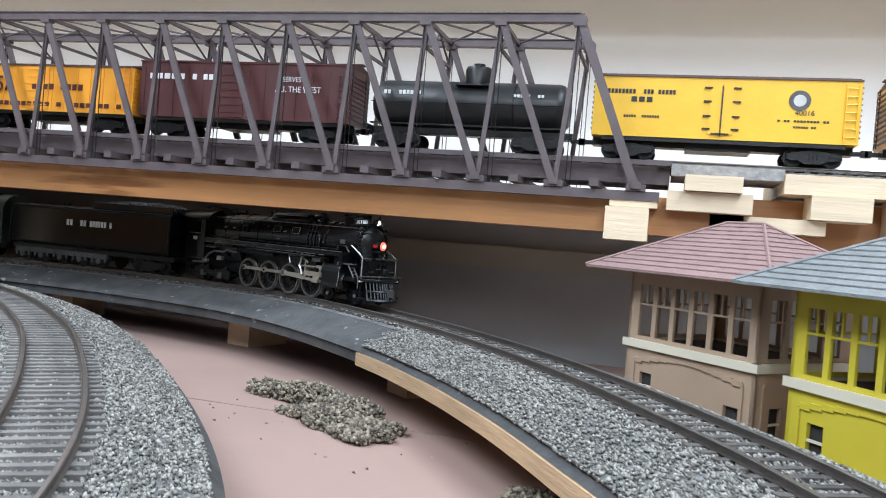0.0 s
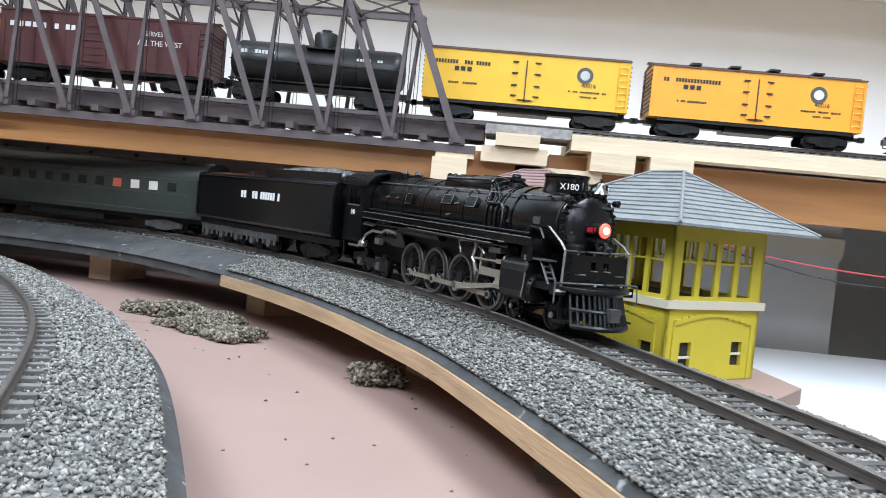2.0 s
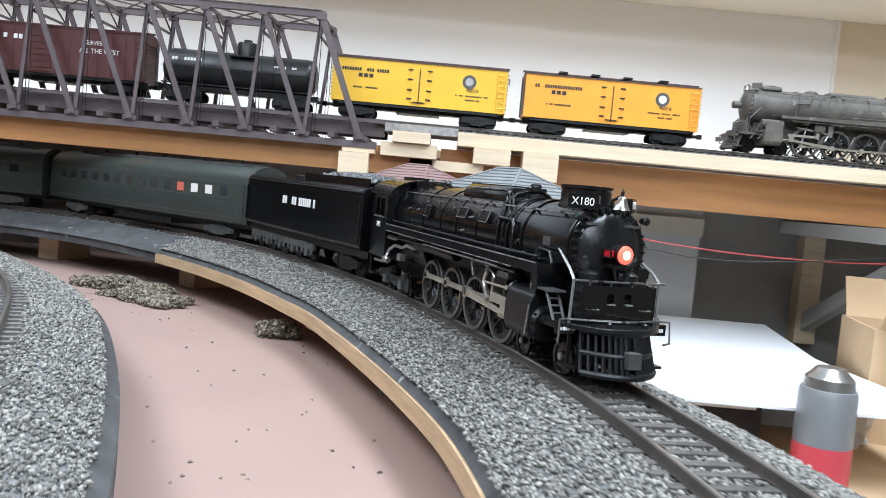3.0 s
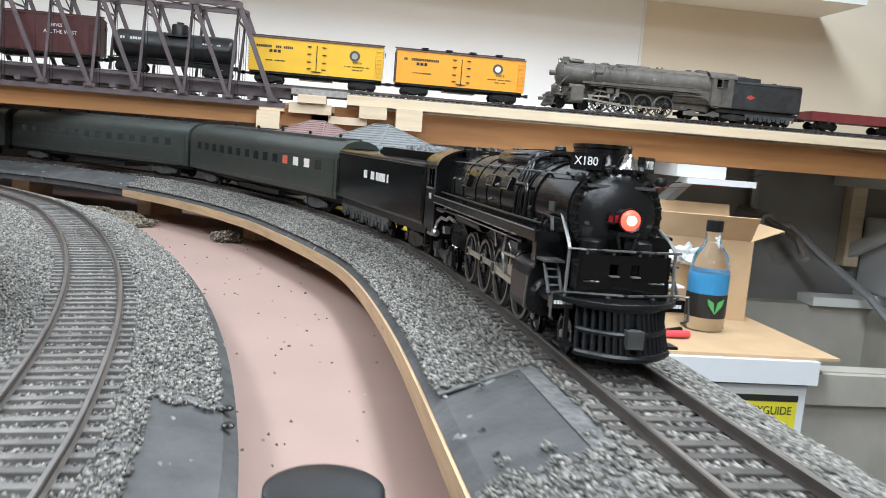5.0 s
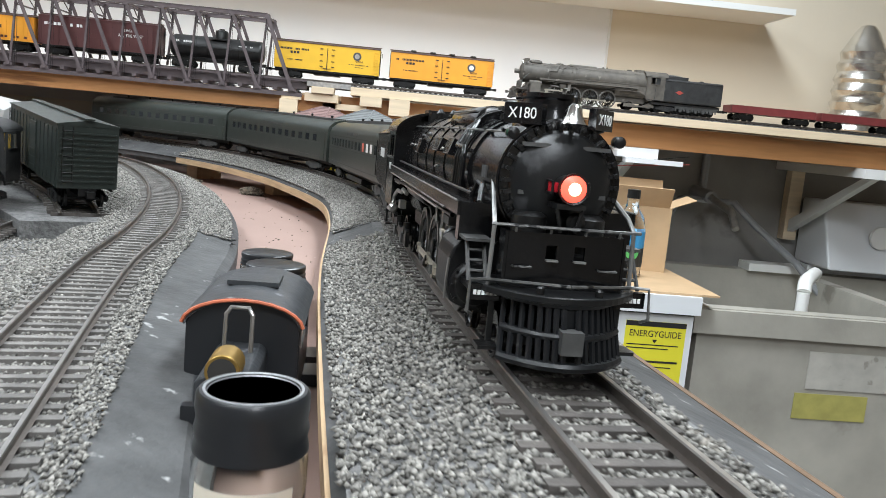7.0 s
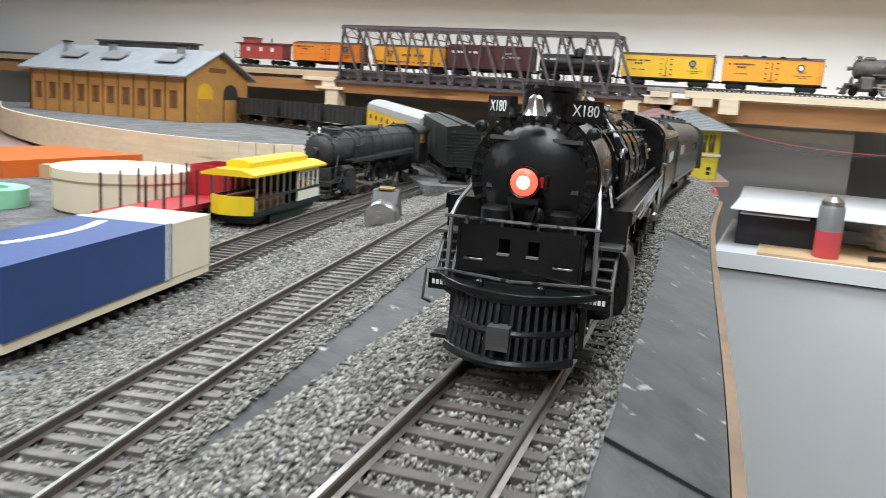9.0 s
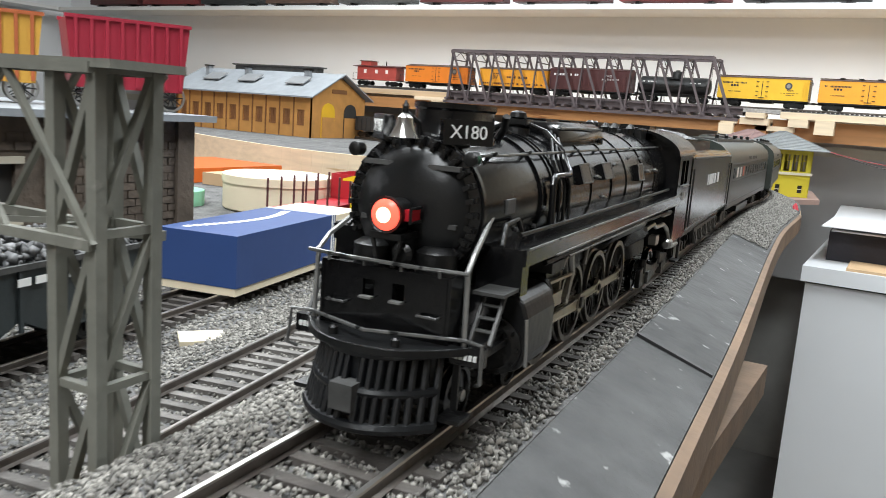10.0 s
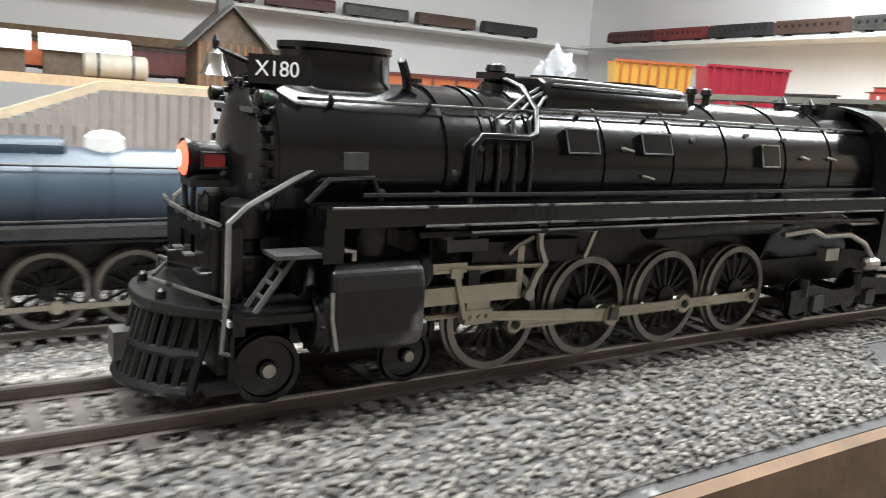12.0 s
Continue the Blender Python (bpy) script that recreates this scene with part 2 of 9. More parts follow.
def spline(pts, step=0.01):
    """A smooth line through the points, at even steps."""
    P = [np.array(p, float) for p in pts]
    P = [2 * P[0] - P[1]] + P + [2 * P[-1] - P[-2]]
    out = []
    for a, b, c, d in zip(P, P[1:], P[2:], P[3:]):
        for k in range(40):
            u = k / 40
            out.append(0.5 * (2 * b + (c - a) * u + (2 * a - 5 * b + 4 * c - d) * u * u + (3 * b - a - 3 * c + d) * u ** 3))
    out = np.array(out + [P[-2]])
    s = np.r_[0, np.cumsum(np.linalg.norm(np.diff(out, axis=0), axis=1))]
    q = np.arange(0, s[-1], step)
    return np.stack([np.interp(q, s, out[:, k]) for k in range(out.shape[1])], 1)


class Line:
    """A track's centre line."""

    def __init__(self, pts, step=0.01):
        self.p, self.step = spline(pts, step), step
        d = np.gradient(self.p, axis=0)
        self.d = d / np.linalg.norm(d[:, :2], axis=1)[:, None]
        self.length = (len(self.p) - 1) * step

    def at(self, s, off=0.0, dz=0.0):
        i = np.clip(s / self.step, 0, len(self.p) - 1.001)
        k = int(i)
        p = self.p[k] + (self.p[k + 1] - self.p[k]) * (i - k)
        d = self.d[k]
        return np.array((p[0] + d[1] * off, p[1] - d[0] * off, p[2] + dz))

    def yaw(self, s):
        d = self.d[int(np.clip(s / self.step, 0, len(self.d) - 1))]
        return math.degrees(math.atan2(d[1], d[0]))

    def strip(self, prof, s0=0.0, s1=None, step=0.02, closed=True):
        """A profile of (off, dz) points swept along the line; off counts to its right."""
        bm = bmesh.new()
        s1 = self.length if s1 is None else s1
        n = max(2, int((s1 - s0) / step) + 1)
        rings = [[bm.verts.new(self.at(s0 + (s1 - s0) * k / (n - 1), o, z)) for o, z in prof] for k in range(n)]
        m = len(prof)
        for A, B in zip(rings, rings[1:]):
            for k in range(m if closed else m - 1):
                bm.faces.new((A[k], A[(k + 1) % m], B[(k + 1) % m], B[k]))
        if closed:
            bm.faces.new(rings[0][::-1])
            bm.faces.new(rings[-1])
        bmesh.ops.recalc_face_normals(bm, faces=bm.faces[:])
        return bm


def stones(name, pts, size, material, label, seed=3, squash=0.75, category="ballast"):
    """Many small broken stones at the given places, as one mesh."""
    rs = np.random.RandomState(seed)
    n = len(pts)
    base = np.array([(1, 0, 0.2), (-0.5, 0.87, -0.2), (-0.5, -0.87, 0.1), (0.1, 0, 1), (-0.1, 0, -1)], float)
    faces = np.array([(0, 1, 3), (1, 2, 3), (2, 0, 3), (1, 0, 4), (2, 1, 4), (0, 2, 4)])
    v = base[None] * (0.75 + 0.6 * rs.rand(n, 5, 1)) + 0.35 * (rs.rand(n, 5, 3) - 0.5)
    v = v * (size * (0.55 + 0.75 * rs.rand(n, 1, 1))) * np.array([1.15, 1, squash])
    a = rs.rand(n) * 6.283
    b = (rs.rand(n) - 0.5) * 1.6
    x = v[:, :, 0] * np.cos(a)[:, None] - v[:, :, 1] * np.sin(a)[:, None]
    y = v[:, :, 0] * np.sin(a)[:, None] + v[:, :, 1] * np.cos(a)[:, None]
    z = v[:, :, 2]
    y2 = y * np.cos(b)[:, None] - z * np.sin(b)[:, None]
    z2 = y * np.sin(b)[:, None] + z * np.cos(b)[:, None]
    v = np.stack([x, y2, z2], 2) + pts[:, None, :]
    f = faces[None] + 5 * np.arange(n)[:, None, None]
    me = bpy.data.meshes.new(name)
    me.vertices.add(n * 5)
    me.vertices.foreach_set("co", v.ravel())
    me.loops.add(n * 18)
    me.loops.foreach_set("vertex_index", f.ravel().astype(np.int32))
    me.polygons.add(n * 6)
    me.polygons.foreach_set("loop_start", np.arange(0, n * 18, 3, dtype=np.int32))
    me.polygons.foreach_set("loop_total", np.full(n * 6, 3, dtype=np.int32))
    me.update(calc_edges=True)
    me.materials.append(material)
    return tagged(new(name, me), label, category, kind="stuff")


# ---------------------------------------------------------------- lines of the tracks (x, y, height of the rail head)
MAIN = Line([(-2.0, 0.45, 0.046), (-1.6, 0.72, 0.046), (-1.2, 0.87, 0.046), (-0.8, 0.935, 0.046), (-0.5, 0.945, 0.046), (-0.25, 0.905, 0.046), (-0.09, 0.835, 0.046), (0.055, 0.725, 0.045),
             (0.15, 0.63, 0.044), (0.222, 0.54, 0.043), (0.279, 0.455, 0.0415), (0.332, 0.365, 0.0395), (0.413, 0.17, 0.0370), (0.451, 0.03, 0.0365), (0.476, -0.2, 0.0400), (0.491, -0.5, 0.0440),
             (0.512, -0.75, 0.0450), (0.5495, -1.12, 0.0500), (0.569, -1.35, 0.0505), (0.594, -1.65, 0.0485), (0.619, -1.9, 0.0465), (0.656, -2.3, 0.0465), (0.705, -2.8, 0.0465)])
INNER = Line([(-1.9, 0.36, 0.034), (-1.4, 0.66, 0.034), (-1.0, 0.78, 0.034), (-0.65, 0.79, 0.034), (-0.42, 0.70, 0.033), (-0.23, 0.56, 0.033), (-0.09, 0.42, 0.032), (0.03, 0.27, 0.032), (0.11, 0.12, 0.030),
              (0.175, -0.04, 0.027), (0.222, -0.2, 0.022), (0.252, -0.36, 0.018), (0.272, -0.54, 0.014), (0.335, -0.87, 0.012), (0.386, -1.13, 0.010), (0.43, -1.33, 0.010), (0.462, -1.5, 0.010),
              (0.505, -1.8, 0.010), (0.54, -2.2, 0.010)])
YARD = Line([(-0.02, 0.25, 0.012), (0.08, -0.15, 0.008), (0.10, -0.35, 0.004), (0.135, -0.58, 0.0), (0.18, -0.8, 0.0), (0.222, -0.98, 0.0), (0.265, -1.2, 0.0), (0.312, -1.44, 0.0), (0.36, -1.75, 0.0), (0.41, -2.2, 0.0)])
UP_Y, UP_Z = 0.84, 0.216
UPPER = Line([(-2.6, UP_Y, UP_Z), (-1.5, UP_Y, UP_Z), (0.0, UP_Y, UP_Z), (1.2, UP_Y, UP_Z), (2.6, UP_Y, UP_Z)])
GAUGE = 0.0335

# ---------------------------------------------------------------- the room
def slab(name, x0, x1, y0, y1, z0, z1, material, label="", category="", bevel=0.0, kind="structure"):
    return tagged(finish(name, box(x0, x1, y0, y1, z0, z1), material, bevel=bevel), label, category, kind=kind)


slab("floor", -3.6, 3.4, -4.2, 1.5, -1.06, -0.95, FLOORM, "grey concrete basement floor", "floor")
slab("ceiling", -3.6, 3.4, -4.2, 1.5, 1.38, 1.46, CEIL2, "plain white basement ceiling", "ceiling")
slab("wall_back_upper", -3.4, 1.062, 1.25, 1.40, 0.17, 1.38, WALLW, "white painted back wall above the train shelf", "wall")
slab("wall_back_cream", 1.066, 3.3, 1.25, 1.40, 0.17, 1.38, WALLB, "cream painted back wall with a panel seam", "wall")
slab("wall_back_lower", -3.4, 3.3, 1.252, 1.40, -0.95, 0.17, CONCRETE, "grey painted basement wall under the shelf", "wall")
slab("trim", 1.061, 1.067, 1.244, 1.25, 0.20, 0.80, CEILM, "thin white panel joint strip", "trim")
slab("wall_left", -3.6, -3.4, -4.2, 1.40, -0.95, 1.38, WALLW, "white painted side wall", "wall")
slab("wall_right", 3.3, 3.4, -4.2, 1.40, -0.95, 1.38, WALLD, "plain cream side wall", "wall")
slab("wall_front", -3.4, 3.3, -4.2, -4.1, -0.95, 1.38, WALLD, "plain cream wall behind the viewer", "wall")
slab("back_panel", -3.3, 0.80, 1.10, 1.115, -0.30, 0.168, PANEL, "grey glossy back panel under the shelf", "panel")
slab("panel_rib", -3.3, 0.80, 1.085, 1.0985, 0.088, 0.118, PANEL_RIB, "tan wooden strip along the grey back panel", "trim")


# pink table in two sheets with a joint
def flat(name, pts, z0, z1, material, label, category, parent=None, kind="structure"):
    bm = bmesh.new()
    A = [bm.verts.new((x, y, z0)) for x, y in pts]
    B = [bm.verts.new((x, y, z1)) for x, y in pts]
    n = len(pts)
    for k in range(n):
        bm.faces.new((A[k], A[(k + 1) % n], B[(k + 1) % n], B[k]))
    bm.faces.new(A[::-1])
    bm.faces.new(B)
    bmesh.ops.recalc_face_normals(bm, faces=bm.faces[:])
    if parent:
        return part(name, bm, material, parent, label)
    return tagged(finish(name, bm, material), label, category, kind=kind)


TAB = -0.027
flat("tabletop", [(-1.9, 0.60), (0.10, 0.601), (0.36, 0.60), (0.44, 0.3), (0.50, -0.15), (0.53, -0.6), (0.56, -1.2), (0.60, -2.2), (-1.9, -2.2)], TAB - 0.02, TAB, PINK, "matt pink painted plywood tabletop", "table")
flat("tabletop_back", [(-1.9, 0.603), (0.36, 0.603), (0.36, 0.75), (0.34, 1.08), (-1.9, 1.08)], TAB - 0.02, TAB, PINK, "matt pink painted plywood tabletop", "table")
slab("table_apron", -1.8, 0.34, -2.15, 0.9, -0.16, TAB - 0.022, PLY, "plywood frame under the tabletop", "frame")
for px, py in ((-1.6, -2.0), (-1.6, 0.8), (0.30, -2.0), (0.30, 0.1)):
    slab("table_leg", px - 0.03, px + 0.03, py - 0.03, py + 0.03, -0.95, -0.161, PINE, "square pine table leg", "leg")


# ---------------------------------------------------------------- roadbed, ballast, ties and rails
def s_of(line, y):
    """Length along a line where it crosses y, going down."""
    k = int(np.argmin(np.abs(line.p[:, 1] - y) + (line.p[:, 0] < -0.9) * 5))
    return k * line.step


def rails(line, name, label, s0, s1, tie_mat, ties_as_parts=True, tie=(0.052, 0.0046, 0.0034), pitch=0.0118, seed=1, group="tracks"):
    tr = thing(name, label, "track", group=group, kind="structure")
    h = 0.0044
    for sgn in (-1, 1):
        o = sgn * GAUGE / 2
        part("rail", line.strip([(o - 0.0011, -0.0006), (o - 0.0011, -0.0014), (o - 0.0004, -0.0018), (o - 0.0004, -h + 0.0006), (o - 0.002, -h), (o + 0.002, -h), (o + 0.0004, -h + 0.0006), (o + 0.0004, -0.0018), (o + 0.0011, -0.0014), (o + 0.0011, -0.0006)], s0, s1), RAILM, tr)
        part("rail_head", line.strip([(o - 0.0011, -0.00055), (o + 0.0011, -0.00055), (o + 0.0008, 0.0), (o - 0.0008, 0.0)], s0, s1), RAILTOP, tr, "rubbed bright rail head")
    rr = random.Random(seed)
    me = None
    rest = bmesh.new()
    n = int((s1 - s0) / pitch)
    for k in range(n):
        s = s0 + (k + 0.5 + rr.uniform(-0.1, 0.1)) * pitch
        p = line.at(s, rr.uniform(-0.0015, 0.0015), -h - 0.0001)
        m = pose(*p, 0, 0, line.yaw(s) + rr.uniform(-1.5, 1.5))
        if ties_as_parts:
            if me is None:
                b = box(-tie[1] / 2, tie[1] / 2, -tie[0] / 2, tie[0] / 2, -tie[2], 0)
                ob = part("tie", b, tie_mat, tr)
                me = ob.data
            else:
                ob = new("tie", me)
                ob.parent = tr
            ob.matrix_basis = m
        else:
            bx(rest, -tie[1] / 2, tie[1] / 2, -tie[0] / 2, tie[0] / 2, -tie[2], 0, m)
    if not ties_as_parts:
        part("ties", rest, tie_mat, tr)["kind"] = "stuff"
    else:
        rest.free()
    return tr


def ballast_pts(line, s0, s1, prof, density, seed, skip=(), jitter=0.0012):
    """Places of stones over a cross profile of (off, dz) points."""
    rs = np.random.RandomState(seed)
    offs = np.array([p[0] for p in prof])
    zs = np.array([p[1] for p in prof])
    n = int((s1 - s0) * (offs[-1] - offs[0]) * density)
    s = s0 + rs.rand(n) * (s1 - s0)
    o = offs[0] + rs.rand(n) * (offs[-1] - offs[0])
    keep = np.ones(n, bool)
    for a, b, lo, hi in skip:
        edge = 0.006 * np.sin(s * 310) + 0.004 * np.sin(o * 420)
        keep &= ~((s + edge > a) & (s + edge < b) & (o > lo) & (o < hi))
    s, o = s[keep], o[keep]
    i = np.clip((s / line.step), 0, len(line.p) - 1.001)
    k = i.astype(int)
    p = line.p[k] + (line.p[k + 1] - line.p[k]) * (i - k)[:, None]
    d = line.d[k]
    z = p[:, 2] + np.interp(o, offs, zs) + (rs.rand(len(o)) - 0.4) * jitter
    return np.stack([p[:, 0] + d[:, 1] * o, p[:, 1] - d[:, 0] * o, z], 1)


# main line: wooden strip, dark roadbed sheet, ballast. off < 0 is the table's side here reversed by heading
M0, M1 = 0.25, MAIN.length - 0.1
HB = 0.0052
BED_PROF = [(-0.074, -0.024), (-0.036, -HB - 0.002), (0.036, -HB - 0.002), (0.066, -0.022), (0.073, -0.024)]
part_main = thing("roadbed_main", "dark grey roadbed sheet on a curved plywood strip", "roadbed", kind="structure")
sA = s_of(MAIN, 0.715)
part("wood_strip", MAIN.strip([(-0.075, -0.026), (0.077, -0.026), (0.077, -0.037), (-0.075, -0.037)], sA, M1), PLY, part_main, "curved plywood strip with a pale cut edge")
part("dark_strip", MAIN.strip([(-0.075, -0.026), (0.072, -0.026), (0.072, -0.036), (-0.075, -0.036)], M0, sA - 0.001), BED, part_main, "dark painted strip")
part("sheet", MAIN.strip([(-0.074, -0.0255), (-0.074, -0.021), (-0.036, -HB - 0.002), (0.036, -HB - 0.002), (0.070, -0.021), (0.0755, -0.0255)], M0, M1), BED, part_main, "scuffed dark grey sheet with paint spots")
for s in np.arange(M0 + 0.1, M1, 0.31):
    p = MAIN.at(s, 0, -0.037)
    part("riser_block", box(-0.018, 0.018, -0.015, 0.05, TAB - p[2], 0.0, pose(*p, 0, 0, MAIN.yaw(s))), PINE, part_main, "pine block under the strip")
for y in (-0.40, -1.213):
    s = s_of(MAIN, y)
    for off in ((-0.062,) if y < -1 else (0.062,)):
        for ds in (-0.012, 0.012):
            p = MAIN.at(s + ds, off, -0.0195)
            b = lathe(bmesh.new(), [(0.0028, 0), (0.0028, 0.001), (0.0018, 0.0018)], n=10, at=p)
            part("screw", b, BLACK_DULL, part_main, "black screw head")
    part("seam", MAIN.strip([(-0.0735, -0.0195), (-0.037, -HB - 0.0006), (-0.037, -HB - 0.003), (-0.0735, -0.022)], s - 0.0012, s + 0.0012, 0.002), BLACK_L, part_main, "dark open joint in the sheet")

skip_main = [(0, sA, 0.026, 0.2), (s_of(MAIN, -0.335), s_of(MAIN, -0.43), 0.028, 0.2), (s_of(MAIN, -0.72), s_of(MAIN, -1.615), -0.2, -0.036)]
BPROF = [(-0.0715, -0.0188), (-0.036, -0.0062), (-0.029, -0.0060), (-0.027, -0.0060), (0.027, -0.0060), (0.029, -0.0060), (0.036, -0.0062), (0.0738, -0.0192)]
sN = s_of(MAIN, 0.78)
P1 = np.concatenate([ballast_pts(MAIN, 0.6, sN, BPROF, 150000, 15, skip_main), ballast_pts(MAIN, sN, M1, BPROF, 380000, 5, skip_main)])
stones("ballast_main", P1, 0.00120, GRAIN, "loose grey crushed-stone ballast along the main track", 5)
for s0, s1, prof in ((0.6, M1, [(-0.037, -0.0070), (0.037, -0.0070), (0.037, -0.0074), (-0.037, -0.0074)]),
                     (sA, s_of(MAIN, -0.335), [(0.037, -0.0070), (0.0722, -0.0196), (0.0722, -0.0204), (0.037, -0.0076)]), (s_of(MAIN, -0.44), M1, [(0.037, -0.0070), (0.0722, -0.0196), (0.0722, -0.0204), (0.037, -0.0076)]),
                     (0.6, s_of(MAIN, -0.72), [(-0.0705, -0.0194), (-0.037, -0.0070), (-0.037, -0.0076), (-0.0705, -0.0202)]), (s_of(MAIN, -1.62), M1, [(-0.0705, -0.0194), (-0.037, -0.0070), (-0.037, -0.0076), (-0.0705, -0.0202)])):
    part("glued_grit", MAIN.strip(prof, s0, s1), SUBBALLAST, part_main, "fine grey grit glued under the stones")
P2 = ballast_pts(MAIN, s_of(MAIN, -0.8), M1, [(-0.040, -0.012), (-0.030, -0.0055)], 160000, 9)
stones("ballast_brown", P2, 0.0016, GRAIN_B, "brown stained ballast stones beside the rail", 9)
rails(MAIN, "main_track", "curved model track, dark ties and worn rails", 0.5, M1, TIE)

I1 = INNER.length - 0.05
IB = thing("roadbed_inner", "dark grey roadbed sheet under the inner track", "roadbed", kind="structure")
part("sheet", INNER.strip([(-0.076, -0.020), (-0.070, -0.0155), (-0.036, -HB - 0.002), (0.036, -HB - 0.002), (0.075, -0.018), (0.078, -0.022)], 0.3, I1), BED, IB, "scuffed dark grey sheet with paint spots")
part("wood_strip", INNER.strip([(-0.0765, -0.0205), (0.079, -0.0225), (0.079, -0.036), (-0.0765, -0.036)], 0.3, I1), BED, IB, "dark painted board edge")
for y in (-0.33, -0.345):
    p = INNER.at(s_of(INNER, y), -0.072, -0.0145)
    part("screw", lathe(bmesh.new(), [(0.0028, 0), (0.0028, 0.001), (0.0018, 0.0018)], n=10, at=p), BLACK_DULL, IB, "black screw head")
IPROF = [(-0.070, -0.0135), (-0.036, -0.0062), (-0.029, -0.0062), (-0.027, -0.0066), (0.027, -0.0066), (0.029, -0.0062), (0.036, -0.0062), (0.0755, -0.0172)]
skip_inner = [(s_of(INNER, -0.33), 9, -0.2, -0.040)]
sI, sJ = s_of(INNER, 0.45), s_of(INNER, -1.25)
P3 = np.concatenate([ballast_pts(INNER, 0.6, sI, IPROF, 150000, 17, skip_inner), ballast_pts(INNER, sI, sJ, IPROF, 370000, 7, skip_inner), ballast_pts(INNER, sJ, I1, IPROF, 220000, 18, skip_inner)])
stones("ballast_inner", P3, 0.00120, GRAIN, "loose grey crushed-stone ballast along the inner track", 7)
for s0, s1, prof in ((0.6, I1, [(-0.038, -0.0068), (0.038, -0.0068), (0.0742, -0.0174), (0.0742, -0.0182), (0.038, -0.0074), (-0.038, -0.0074)]), (0.6, s_of(INNER, -0.33), [(-0.069, -0.0138), (-0.0385, -0.0070), (-0.0385, -0.0076), (-0.069, -0.0146)])):
    part("glued_grit", INNER.strip(prof, s0, s1), SUBBALLAST, IB, "fine grey grit glued under the stones")
rails(INNER, "inner_track", "curved model track, grey ties and worn rails", 0.5, I1, TIE_PALE, seed=2)

# yard ground: one board between and left of the tracks
YG = -0.0085
flat("yard_ground", [(0.46, -2.2), (0.42, -1.6), (0.34, -1.15), (0.285, -0.85), (0.235, -0.58), (0.20, -0.38), (0.15, -0.2), (0.06, -0.02), (-0.1, 0.10), (-0.34, 0.05), (-0.35, -0.5), (-0.75, -0.75), (-0.8, -2.2)], TAB + 0.001, YG, SUBBALLAST, "grey gravel yard ground", "ground")
rs = np.random.RandomState(11)
yp = np.stack([rs.uniform(-0.02, 0.44, 90000), rs.uniform(-2.0, -0.15, 90000), np.full(90000, YG + 0.0004)], 1)
xi = np.interp(yp[:, 1], INNER.p[120:, 1][::-1], INNER.p[120:, 0][::-1])
xy = np.interp(yp[:, 1], YARD.p[:, 1][::-1], YARD.p[:, 0][::-1])
yp = yp[(yp[:, 0] < xi - 0.05) & (yp[:, 0] > xy - 0.16)]
stones("ballast_yard", yp, 0.0016, GRAIN, "dark grey yard ballast between the tracks", 13)
rails(YARD, "yard_track", "straight model yard track with dark ties", 0.05, YARD.length - 0.05, TIE, False, seed=3)


# ---------------------------------------------------------------- rolling stock
def wheel(name, r, parent, at, m=STEEL, hub=BLACK_DULL, spokes=0, width=0.0035, side=-1, label=""):
    """A flanged wheel in the x-z plane; side: the y-direction of its outer face."""
    bm = bmesh.new()
    w = width
    ring = [(r, 0), (r, w * 0.7), (r * 0.985, w * 0.75), (r * 0.86, w * 0.75), (r * 0.86, 0.1 * w), (r * 1.06, -w * 0.25), (r * 1.06, 0)]
    if spokes:
        n = 28
        rings = []
        for rad, h in [(r * 1.05, -w * 0.25), (r * 1.05, 0), (r, 0.0005), (r, w * 0.7), (r * 0.87, w * 0.7), (r * 0.87, -w * 0.25)]:
            rings.append([bm.verts.new((rad * math.cos(k * math.tau / n), side * h, rad * math.sin(k * math.tau / n))) for k in range(n)])
        for A, B in zip(rings, rings[1:] + rings[:1]):
            for k in range(n):
                bm.faces.new((A[k], A[(k + 1) % n], B[(k + 1) % n], B[k]))
        bmesh.ops.recalc_face_normals(bm, faces=bm.faces[:])
        o = part(name, bm, m, parent, label, True)
        bm = bmesh.new()
        for k in range(spokes):
            a = k * math.tau / spokes
            tube(bm, (0, side * w * 0.2, 0), (r * 0.9 * math.cos(a), side * w * 0.2, r * 0.9 * math.sin(a)), r * 0.055, r * 0.04, 5)
        lathe(bm, [(r * 0.24, -w * 0.2 * 1), (r * 0.24, side * w * 0.75), (r * 0.14, side * w * 0.9)] if side > 0 else [(r * 0.24, w * 0.2), (r * 0.24, -w * 0.75), (r * 0.14, -w * 0.9)], "y", 14)
        bm2 = prism(bmesh.new(), [(-r * 0.5, -r * 0.62), (r * 0.5, -r * 0.62), (r * 0.3, -r * 0.84), (-r * 0.3, -r * 0.84)], side * w * 0.1, side * w * 0.55)
        part("spokes", bm, hub, o, "black spoked wheel centre")
        part("counterweight", bm2, hub, o)
    else:
        lathe(bm, [(r * 1.06, -side * w * 0.25), (r * 1.06, 0), (r, side * 0.0003), (r, side * w * 0.7), (r * 0.84, side * w * 0.72), (r * 0.8, side * w * 0.45), (r * 0.3, side * w * 0.5), (r * 0.25, side * w * 0.95), (0.0004, side * w)], "y", 20)
        o = part(name, bm, m, parent, label, True)
    o.location = at
    return o


